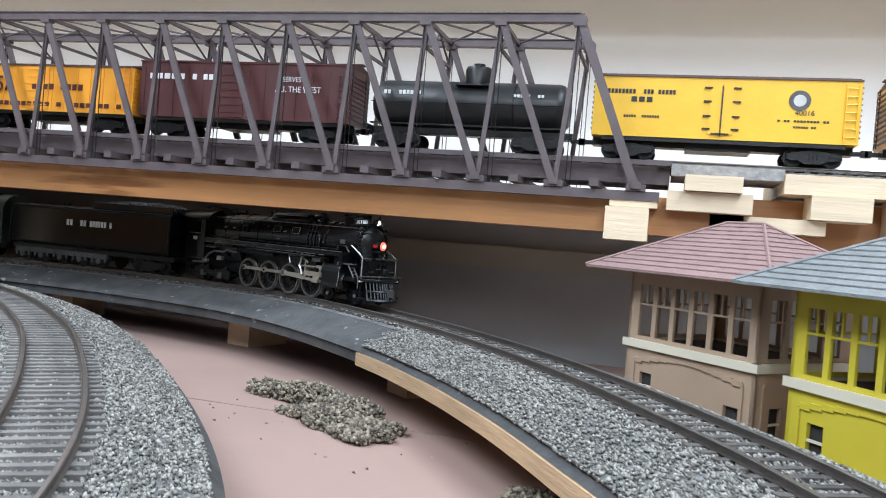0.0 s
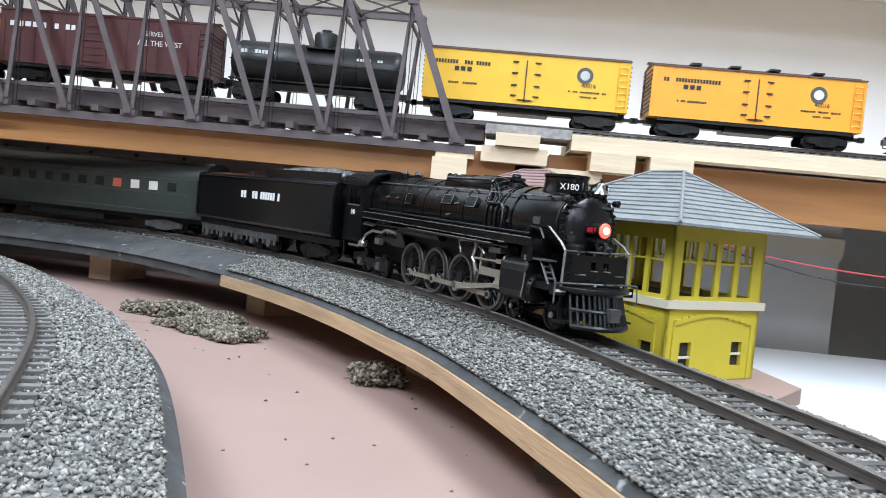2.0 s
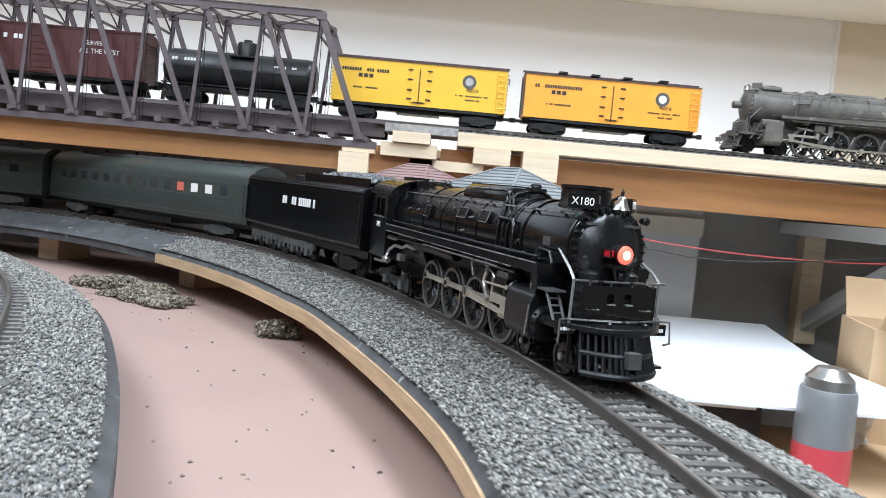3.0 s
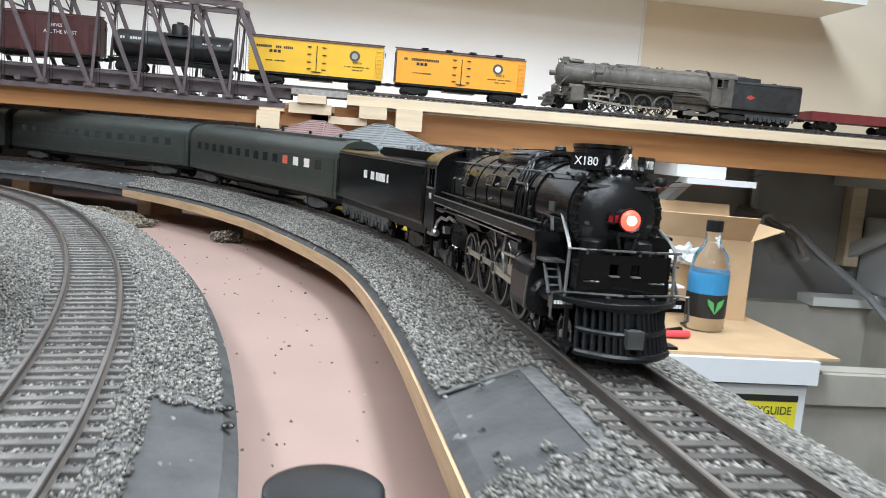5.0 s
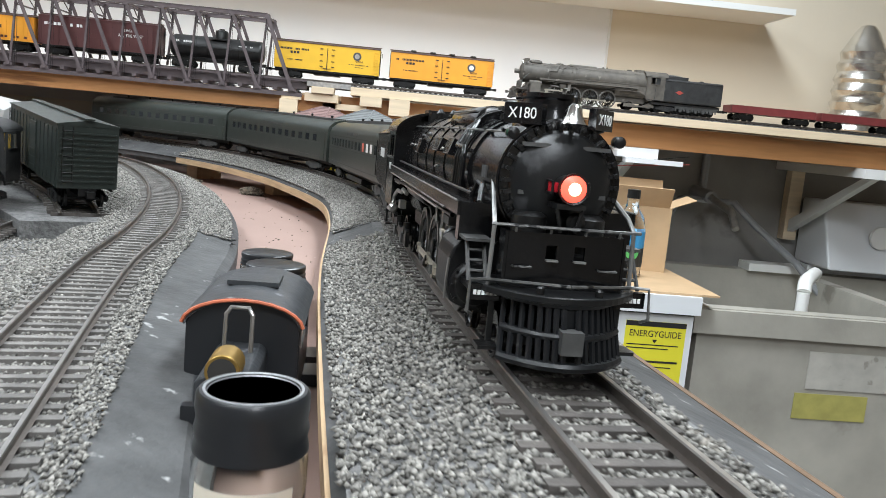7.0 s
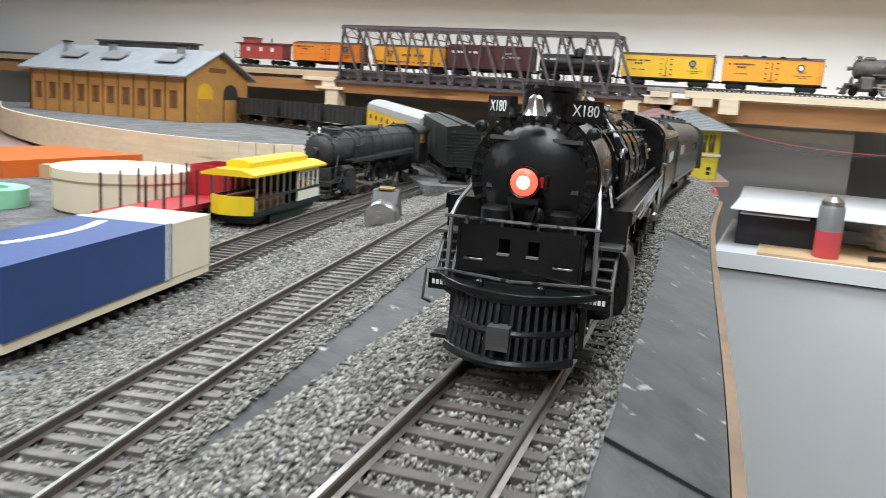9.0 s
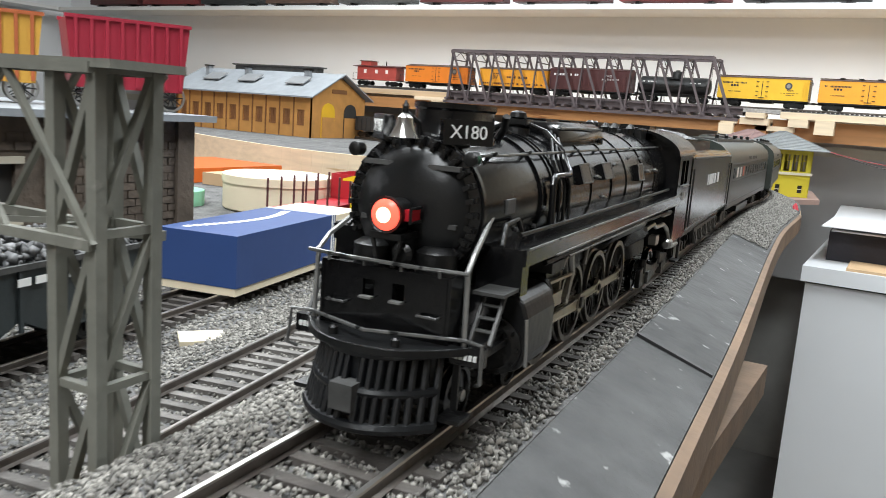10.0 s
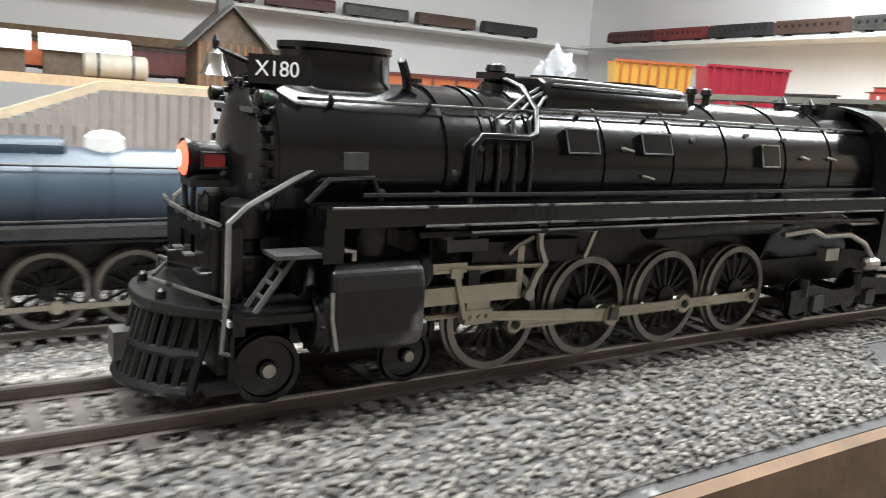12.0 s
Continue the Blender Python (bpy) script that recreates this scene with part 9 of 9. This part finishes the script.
        part("label_heading", bars(bmesh.new(), -r * 0.6, r * 0.6, h * 0.20, 0.003, -r * 1.02, 10, 6), BLACK_L, l)
    return e


jar("glass jar with amber oil, black lid and paper label", 0.422, -0.842, 0.0170, 0.070, 0.020, True)
jar("glass jar with a worn black screw lid", 0.380, -0.478, 0.0225, 0.041, plain=True)
jar("dark glass jar with a plain black lid", 0.364, -0.412, 0.0215, 0.038, plain=True)

sh = thing("switcher_model", "worn black toy locomotive with a domed cab roof and brass lamp", "locomotive", pose(0.392, -0.650, TAB + 0.0006, 0, 0, 92))
WORNBLK = mat("worn_black_casting", (0.045, 0.048, 0.052), 0.4, 0.2, 0.35, 50, 0.2, 200, (0.30, 0.31, 0.33), -0.05, 60)
arc = [(0.0285 * math.sin(a), 0.050 + 0.013 * math.cos(a)) for a in np.linspace(-1.5, 1.5, 13)]
part("cab_roof", prism_x(bmesh.new(), [(-0.029, 0.0505)] + arc + [(0.029, 0.0505)] + [(y * 0.95, z - 0.0022) for y, z in arc[::-1]], -0.046, 0.038), WORNBLK, sh, "chipped dark domed roof", True)
part("roof_edge", pipe(bmesh.new(), [(-0.0462, y, z - 0.001) for y, z in arc], 0.0009), mat("chipped_red_lead", (0.5, 0.13, 0.06), 0.6, 0, 0.3, 60), sh, "red-brown chipped roof edge")
part("roof_hatch", box(-0.014, 0.010, -0.013, 0.013, 0.0625, 0.0648), WORNBLK, sh)
for sg in (-1, 1):
    part("cab_side", bx(bx(bx(bmesh.new(), -0.042, 0.034, min(sg * 0.0255, sg * 0.027), max(sg * 0.0255, sg * 0.027), 0.012, 0.034), -0.042, -0.030, min(sg * 0.0255, sg * 0.027), max(sg * 0.0255, sg * 0.027), 0.034, 0.0515), 0.022, 0.034, min(sg * 0.0255, sg * 0.027), max(sg * 0.0255, sg * 0.027), 0.034, 0.0515), LIDB, sh)
    part("side_tank", box(-0.100, -0.0425, min(sg * 0.0125, sg * 0.024), max(sg * 0.0125, sg * 0.024), 0.010, 0.0235), WORNBLK, sh, bevel=0.001)
part("cab_back", prism_x(bmesh.new(), [(-0.0265, 0.012)] + [(y * 0.93, z - 0.0024) for y, z in arc] + [(0.0265, 0.012)], -0.0440, -0.0428), LIDB, sh, "plain black cab end")
part("hood", prism_x(bmesh.new(), [(-0.012, 0.010), (-0.012, 0.038), (-0.009, 0.041), (0.009, 0.041), (0.012, 0.038), (0.012, 0.010)], -0.098, -0.0428), WORNBLK, sh, "long narrow hood", bevel=0.001)
part("hood_front", box(-0.1035, -0.0982, -0.0155, 0.0155, 0.006, 0.030), LIDB, sh)
part("grille_opening", box(-0.1045, -0.1036, -0.0075, 0.0075, 0.009, 0.024), DARKIN, sh)
part("lamp", lathe(bmesh.new(), [(0.0068, -0.102), (0.0072, -0.1015), (0.0072, -0.086), (0.005, -0.084)], "x", 20, (0, 0, 0.0445)), BRASS, sh, "brass headlamp", True)
part("lamp_glass", lathe(bmesh.new(), [(0.0058, -0.1023), (0.0004, -0.1026)], "x", 18, (0, 0, 0.0445)), DARKIN, sh)
part("bail", pipe(bmesh.new(), [(-0.060, -0.006, 0.041), (-0.058, -0.006, 0.058), (-0.057, -0.004, 0.061), (-0.057, 0.004, 0.061), (-0.058, 0.006, 0.058), (-0.060, 0.006, 0.041)], 0.0011), STEEL, sh, "wire bail with a brass top")
part("frame", box(-0.10, 0.036, -0.018, 0.018, 0.004, 0.0118), BLACK_DULL, sh)
for x in (-0.08, -0.045, 0.015):
    for sg in (-1, 1):
        wheel("wheel", 0.0085, sh, (x, sg * 0.016, 0.0085), BLACK_DULL, BLACK_DULL, 0, 0.003, sg)
for x, y, a in ((0.425, -0.62, 8), (0.428, -0.585, 4), (0.435, -0.33, 0)):
    tagged(finish("wood_scrap", box(-0.009, 0.009, -0.011, 0.011, 0, 0.007, pose(x - 0.004, y, TAB + 0.0004, 0, 0, a)), LIDB, bevel=0.0006), "small black painted wood scrap on the table", "scrap")
tagged(finish("plastic_wrap", prism(bmesh.new(), [(-0.02, 0), (0.02, 0.0), (0.016, 0.006), (0.004, 0.011), (-0.012, 0.008)], -0.03, 0.03), CLEAR), "crumpled clear plastic wrap on the table", "wrap").location = (0.352, -0.54, TAB + 0.0005)
tagged(finish("paper_tag", prism_x(bmesh.new(), [(0, 0), (0.03, 0.0), (0.03, 0.0008), (0, 0.0008)], 0, 0.035), CANGREY), "small grey card corner lying on the table", "card").location = (0.318, 0.272, TAB + 0.0004)
OLDPLANK = mat("old_brown_plank", (0.17, 0.105, 0.06), 0.65, 0, 0.3, 40, 0.2, 160)
tagged(finish("ledge_plank", box(0.595, 0.622, -1.25, -0.93, -0.059, -0.035), OLDPLANK, bevel=0.001), "short brown plank screwed beside the roadbed", "plank")
cl = MAIN.at(s_of(MAIN, -0.15), -0.066, -0.018)
tagged(finish("clip", lathe(bmesh.new(), [(0.006, 0), (0.003, 0.009), (0.001, 0.012)], "z", 10, tuple(cl)), CANRED), "small red plastic cone on the board edge", "cone")
bmw = MAIN.strip([(-0.0745, -0.021), (-0.079, -0.022), (-0.079, -0.046), (-0.0745, -0.045)], s_of(MAIN, -0.2), M1)
tagged(finish("edge_strip", bmw, OLDPLANK), "rough brown pine edge strip along the roadbed", "strip", kind="structure")

# ---------------------------------------------------------------- signal bridge
SIGM = mat("grey_green_signal_paint", (0.20, 0.20, 0.17), 0.6, 0, 0.25, 60, 0.2, 200, (0.33, 0.32, 0.28), -0.03, 50)
sb = thing("signal_bridge", "weathered grey-green lattice signal bridge over the tracks", "signal bridge", pose(0.4885, -1.425, 0.0, 0, 0, 4))


def lattice(e, name, a, b, c, d, n, r=0.0011, leg=0.0016):
    """Four legs between the rings a..b (corner offsets c, d) with crossed bars."""
    a, b = Vector(a), Vector(b)
    cs = [c * sx + d * sy for sx, sy in ((-1, -1), (1, -1), (1, 1), (-1, 1))]
    for k in cs:
        part(name + "_leg", bar3(a + k, b + k, leg), SIGM, e)
    for i in range(n):
        p, q = a.lerp(b, i / n), a.lerp(b, (i + 1) / n)
        for k0, k1 in zip(cs, cs[1:] + cs[:1]):
            part(name + "_lacing", bar3(p + k0, q + k1, r), SIGM, e)
            if name == "post":
                part(name + "_tie", bar3(q + k0, q + k1, r), SIGM, e)


def bar3(a, b, r):
    return tube(bmesh.new(), a, b, r, None, 4)


lattice(sb, "post", (0, 0, 0.006), (0, 0, 0.148), Vector((0.0085, 0, 0)), Vector((0, 0.0105, 0)), 3, 0.0018, 0.0028)
lattice(sb, "post", (-0.325, 0, 0.006), (-0.325, 0, 0.148), Vector((0.0085, 0, 0)), Vector((0, 0.0105, 0)), 3, 0.0018, 0.0028)
lattice(sb, "span", (-0.325, 0, 0.123), (0.010, 0, 0.123), Vector((0, 0.013, 0)), Vector((0, 0, 0.025)), 9, 0.0014, 0.0022)
part("walkway", box(-0.335, 0.018, -0.014, 0.014, 0.148, 0.1505), SIGM, sb)
for x in (0, -0.325):
    part("foot", box(x - 0.014, x + 0.014, -0.016, 0.016, YG + 0.0005, 0.006), SIGM, sb)

# ---------------------------------------------------------------- coal hopper, stored engine, buildings beyond the yard
HOPD = mat("dark_slate_hopper_paint", (0.028, 0.036, 0.038), 0.5, 0, 0.25, 40, 0.15, 200)
ch = thing("coal_hopper", "dark slate hopper car loaded with grey coal", "freight car", set_on(YARD, s_of(YARD, -1.42), s_of(YARD, -1.30), s_of(YARD, -1.36)))
bm = prism(bmesh.new(), [(-0.098, 0.050), (-0.098, 0.034), (-0.045, 0.014), (-0.02, 0.014), (0, 0.024), (0.02, 0.014), (0.045, 0.014), (0.098, 0.034), (0.098, 0.050)], -0.0275, 0.0275)
part("body", bm, HOPD, ch)
part("top_rail", bx(bx(bx(box(-0.1, 0.1, -0.0295, -0.027, 0.050, 0.053), -0.1, 0.1, 0.027, 0.0295, 0.050, 0.053), -0.1, -0.0975, -0.027, 0.027, 0.050, 0.053), 0.0975, 0.1, -0.027, 0.027, 0.050, 0.053), GREYM, ch)
for x in np.linspace(-0.088, 0.088, 9):
    for sg in (-1, 1):
        part("side_post", box(x - 0.0011, x + 0.0011, min(sg * 0.0275, sg * 0.029), max(sg * 0.0275, sg * 0.029), 0.018 if abs(x) < 0.06 else 0.032, 0.050), HOPD, ch)
for sg in (-1, 1):
    part("lettering", bars(bars(bmesh.new(), -0.06, 0.06, 0.042, 0.004, sg * 0.0293, 11, 5), 0.035, 0.055, 0.030, 0.004, sg * 0.0293, 4, 2), WHITE_L, ch, "white spaced lettering")
    truck(ch, sg * 0.070, 0.0085, 0.032)
    coupler(ch, sg * 0.1, sg)
q = np.random.RandomState(31)
n = 900
qp = np.stack([q.uniform(-0.094, 0.094, n), q.uniform(-0.025, 0.025, n), q.uniform(0.050, 0.060, n)], 1)
co = stones("coal_load", qp, 0.0034, COAL, "grey coal lumps", 32, 0.9, "coal")
co.parent = ch
del co["category"], co["kind"]
BLUEE = mat("blue_grey_boiler_paint", (0.045, 0.066, 0.090), 0.35, 0.1, 0.2, 30, 0.1, 200)
tt = tender("tender", "dark tender of the blue-grey engine in the yard", set_on(YARD, s_of(YARD, -1.70), s_of(YARD, -1.58), s_of(YARD, -1.625)), BLACK_FAR, BLACK_FAR, 0.20)
b_eng, b_drv, b_rods, b_r = steam_engine("locomotive", "blue-grey boilered steam locomotive standing in the yard", set_on(YARD, s_of(YARD, -2.0), s_of(YARD, -1.86), s_of(YARD, -2.105)), BLUEE, BLACK_FAR)
set_rods(b_rods, b_drv, 2.0, b_r)
for o in b_eng.children:
    if o.name.split(".")[0] in ("cab_side", "cab_roof", "cab_front", "firebox", "running_board"):
        o.data.materials[0] = BLACK_FAR
words("6155", 0.0090, pose(-0.357, 0.0329, 0.0500, 90, 0, 180), YELLOW, b_eng, "yellow road number")
for x in (-0.14, -0.235):
    part("white_dome", lathe(bmesh.new(), [(0.010, 0.088), (0.0095, 0.097), (0.006, 0.100), (0.0004, 0.101)], "z", 18, (x, 0, 0)), CEILM, b_eng, "white painted dome", True)

BRICKW = mat("brown_brick_card", (0.088, 0.067, 0.050), 0.85, 0, 0.35, 60, 0.7, 140)
bw = thing("brick_warehouse", "long brown brick warehouse with dark windows and a flat roof", "warehouse", pose(0, 0, 0))
BY0, BY1, BX1, BT = -1.535, -1.085, 0.150, 0.118
wn = [(0.12 + k * 0.118, 0.12 + k * 0.118 + 0.050, 0.045, 0.085) for k in range(2)]
face_wall(bw, BY1 - BY0, YG, BT, wn, BRICKW, pose(BX1, BY0, 0, 0, 0, 90), 0.006)
for y in (BY1 - 0.006, BY0):
    part("end_wall", box(-0.40, BX1 - 0.0062, y, y + 0.006, YG, BT), BRICKW, bw)
for k, (a, b, c, d) in enumerate(wn):
    part("window", box(BX1 - 0.0058, BX1 - 0.0048, BY0 + a, BY0 + b, c, d), DARKIN, bw)
    part("lintel", box(BX1, BX1 + 0.002, BY0 + a - 0.006, BY0 + b + 0.006, d, d + 0.005), PANEL_RIB, bw)
    part("sill", box(BX1, BX1 + 0.002, BY0 + a - 0.004, BY0 + b + 0.004, c - 0.004, c), PANEL_RIB, bw)
for k in range(4):
    y = BY1 - 0.002 - k * 0.118
    part("pilaster", box(BX1, BX1 + 0.004, y - 0.018, y, YG, BT), BRICKW, bw)
part("roof", box(-0.42, BX1 + 0.014, BY0 - 0.02, BY1 + 0.014, BT + 0.0005, BT + 0.006), EHR, bw, "dark flat roof slab")
bm = bmesh.new()
rb = random.Random(4)
for row in range(17):
    z = YG + 0.004 + row * 0.0066
    y = BY1 - 0.021
    while y > BY1 - 0.30:
        w = 0.0125
        if not any(BY0 + a - 0.007 < y and y - w < BY0 + b + 0.007 and c - 0.006 < z < d + 0.004 for a, b, c, d in wn) and z + 0.006 < BT:
            bx(bm, BX1, BX1 + rb.uniform(0.0006, 0.0016), y - w + (row % 2) * 0.006, y - 0.0008 + (row % 2) * 0.006, z, z + 0.0058)
        y -= 0.0135
bk = part("brick_facing", bm, BRICKW, bw, "rough brick courses")
bk["kind"] = "stuff"
HOPR = mat("bright_red_hopper", (0.33, 0.02, 0.04), 0.45, 0, 0.12, 30, 0.1, 200)
HOPY = mat("ochre_hopper", (0.60, 0.33, 0.05), 0.5, 0, 0.12, 30, 0.1, 200)
HOPO = mat("rust_orange_hopper", (0.40, 0.10, 0.03), 0.55, 0, 0.2, 30, 0.1, 200)
ROOFZ = BT + 0.0065


def ore_car(label, yc, L, body, rib, x=0.062, H=0.050, wheels=True, yaw=62):
    e = thing("ore_wagon", label, "freight car", pose(x, yc, ROOFZ, 0, 0, yaw), group="wagons on the warehouse roof")
    z0 = 0.017 if wheels else 0.003
    bm = prism(bmesh.new(), [(-L / 2, z0 + H), (-L / 2 + 0.006, z0), (L / 2 - 0.006, z0), (L / 2, z0 + H)], -0.026, 0.026)
    part("body", bm, body, e)
    for xx in np.linspace(-L / 2 + 0.008, L / 2 - 0.008, 8):
        for sg in (-1, 1):
            part("rib", box(xx - 0.0014, xx + 0.0014, min(sg * 0.026, sg * 0.0285), max(sg * 0.026, sg * 0.0285), z0 + 0.002, z0 + H), rib, e)
    part("top_lip", bx(box(-L / 2 - 0.001, L / 2 + 0.001, -0.0285, -0.0255, z0 + H, z0 + H + 0.003), -L / 2 - 0.001, L / 2 + 0.001, 0.0255, 0.0285, z0 + H, z0 + H + 0.003), rib, e)
    if wheels:
        for xx in (-L / 2 + 0.016, L / 2 - 0.016):
            for sg in (-1, 1):
                wheel("wheel", 0.0125, e, (xx, sg * 0.024, 0.0125), STEEL, BLACK_DULL, 10, 0.0025, sg)
            part("axle", tube(bmesh.new(), (xx, -0.024, 0.0125), (xx, 0.024, 0.0125), 0.0016), BLACK_DULL, e)
    else:
        part("skid", box(-L / 2 + 0.01, L / 2 - 0.01, -0.02, 0.02, 0.0, 0.003), BLACK_DULL, e)
    return e


ore_car("bright red hopper wagon with spoked wheels, on the roof", -1.088, 0.104, HOPR, HOPR, x=0.062, H=0.058)
ore_car("ochre hopper wagon with red ribs, on the roof", -1.192, 0.100, HOPY, HOPO, x=0.004, H=0.056)
ore_car("rust-orange long wagon body, on the roof", -1.400, 0.24, HOPO, BOXRED, x=-0.17, H=0.034, wheels=False)
bag = crumple("plastic_bag", "crumpled clear plastic bag on the warehouse roof", (-0.05, -1.300, ROOFZ), 0.025, 0.04, 0.06, mat("hazy_plastic", (0.36, 0.37, 0.38), 0.2, 0, 0.06, 30), 9, "bag")
tagged(finish("blue_bar", box(-0.010, 0.010, -0.045, 0.045, 0, 0.012, pose(-0.07, -1.395, ROOFZ, 0, 0, 10)), mat("cobalt_blue", (0.02, 0.06, 0.36), 0.4, 0, 0.1, 30), bevel=0.001), "bright blue metal part on the roof", "part")
SIDEZ = 0.125
ROOFSLATD = mat("dusty_grey_drum", (0.36, 0.33, 0.28), 0.7, 0, 0.2, 30)
slab("side_board", -2.7, -1.15, -3.2, -0.95, SIDEZ - 0.022, SIDEZ, PINE, "rough pine board of a second layout", "board")
for x, y in ((-2.6, -3.1), (-1.25, -3.1), (-2.6, -1.05), (-1.25, -1.05)):
    slab("side_board_leg", x - 0.035, x + 0.035, y - 0.035, y + 0.035, -0.95, SIDEZ - 0.0225, PINE, "square pine leg of the second layout", "leg")
slab("side_shelf", -3.399, -3.15, -3.6, -0.5, 0.285, 0.325, OLDPLANK, "dark wooden shelf on the side wall", "shelf")
bh = thing("model_house", "weathered brown wooden model house with a grey gable roof", "model house", pose(-1.43, -1.44, SIDEZ + 0.0005))
part("house_wall", prism_x(bmesh.new(), [(-0.085, 0.0), (0.085, 0.0), (0.085, 0.115), (0.0, 0.200), (-0.085, 0.115)], -0.09, 0.09), BRICKW, bh)
for k in range(9):
    part("batten", box(0.09, 0.0935, -0.082 + k * 0.0195, -0.077 + k * 0.0195, 0.0, 0.113), EHT, bh)
for sg in (-1, 1):
    part("house_roof", prism_x(bmesh.new(), [(sg * 0.112, 0.094), (0.0, 0.206), (0.0, 0.214), (sg * 0.116, 0.098)], -0.11, 0.11), GREYM, bh)
part("chimney", box(-0.02, 0.02, -0.02, 0.02, 0.19, 0.26), GREYM, bh)
for n, (x, y, lx, ly, h) in enumerate(((-1.30, -2.05, 0.16, 0.26, 0.05), (-1.55, -1.78, 0.14, 0.20, 0.06))):
    w = thing("model_shed", "low model shed with a pale rounded roof", "model house", pose(x, y, SIDEZ + 0.0005), group="sheds on the second layout")
    part("shed_wall", box(-lx / 2, lx / 2, -ly / 2, ly / 2, 0, h), BRICKW, w)
    part("shed_roof", prism(bmesh.new(), [(-lx * 0.58, h)] + [(lx * 0.58 * math.sin(a), h + 0.045 * math.cos(a)) for a in np.linspace(-1.45, 1.45, 11)] + [(lx * 0.58, h)], -ly * 0.55, ly * 0.55), CEILM, w, "pale rounded roof", True)
for y, m_, lab in ((-1.86, HOPO, "rust-orange"), (-1.58, BOXRED, "dark red"), (-2.16, HOPO, "rust-orange")):
    box_car("boxcar", lab + " boxcar standing on the second layout", 0, 0.26, m_, m_, m=pose(-1.72, y, SIDEZ + 0.001, 0, 0, 90), style="boxcar", group="cars on the second layout")
dr = thing("tank_drum", "pale model storage tank lying on the second layout", "tank", pose(-1.36, -1.72, SIDEZ + 0.0305, 0, 0, 90))
part("drum", lathe(bmesh.new(), [(0.024, -0.075), (0.030, -0.070), (0.030, 0.070), (0.024, 0.075)], "x", 22), ROOFSLATD, dr, smooth=True)
for x in (-0.04, 0.04):
    part("strap", lathe(bmesh.new(), [(0.0302, x - 0.004), (0.0312, x - 0.003), (0.0312, x + 0.003), (0.0302, x + 0.004)], "x", 22), GREYM, dr)
ROOFSLAT = mat("weathered_slat_boards", (0.33, 0.29, 0.265), 0.8, 0, 0.15, 50, 0.3, 160)
ph = thing("freight_shed", "low freight shed with a weathered grey-pink slat roof", "model house", pose(0.225, -1.71, -0.010))
part("shed_wall", box(-0.055, 0.055, -0.13, 0.13, YG + 0.0105, 0.060), BRICKW, ph)
part("shed_roof", prism(bmesh.new(), [(-0.075, 0.058), (0, 0.098), (0.075, 0.058), (0.070, 0.058), (0, 0.094), (-0.070, 0.058)], -0.15, 0.15), ROOFSLAT, ph, "weathered grey-pink slat roof")
for k in range(25):
    y = -0.147 + k * 0.0123
    part("roof_seam", tube(bmesh.new(), (0.0745, y, 0.0588), (0.001, y, 0.0982), 0.0008, None, 4), ROOFSLAT, ph)
sf = thing("slat_wall", "weathered grey slatted retaining wall with a pale coping", "wall", pose(0.26, -2.06, YG + 0.0005), kind="structure")
tops = [0.128 if y > 0.19 else 0.128 - min(0.022, (0.19 - y) * 0.4) for y in np.arange(-0.30, 0.26, 0.0072)]
for y, z in zip(np.arange(-0.30, 0.26, 0.0072), tops):
    part("slat", box(-0.003, 0.003, y, y + 0.0064, 0.0, z), ROOFSLAT, sf)
part("coping", pipe(bmesh.new(), [(0, -0.30, 0.1085), (0, 0.133, 0.1085), (0, 0.19, 0.1305), (0, 0.262, 0.1305)], 0.0042, 4), PINE_PALE, sf, "pale coping strip")

motions()
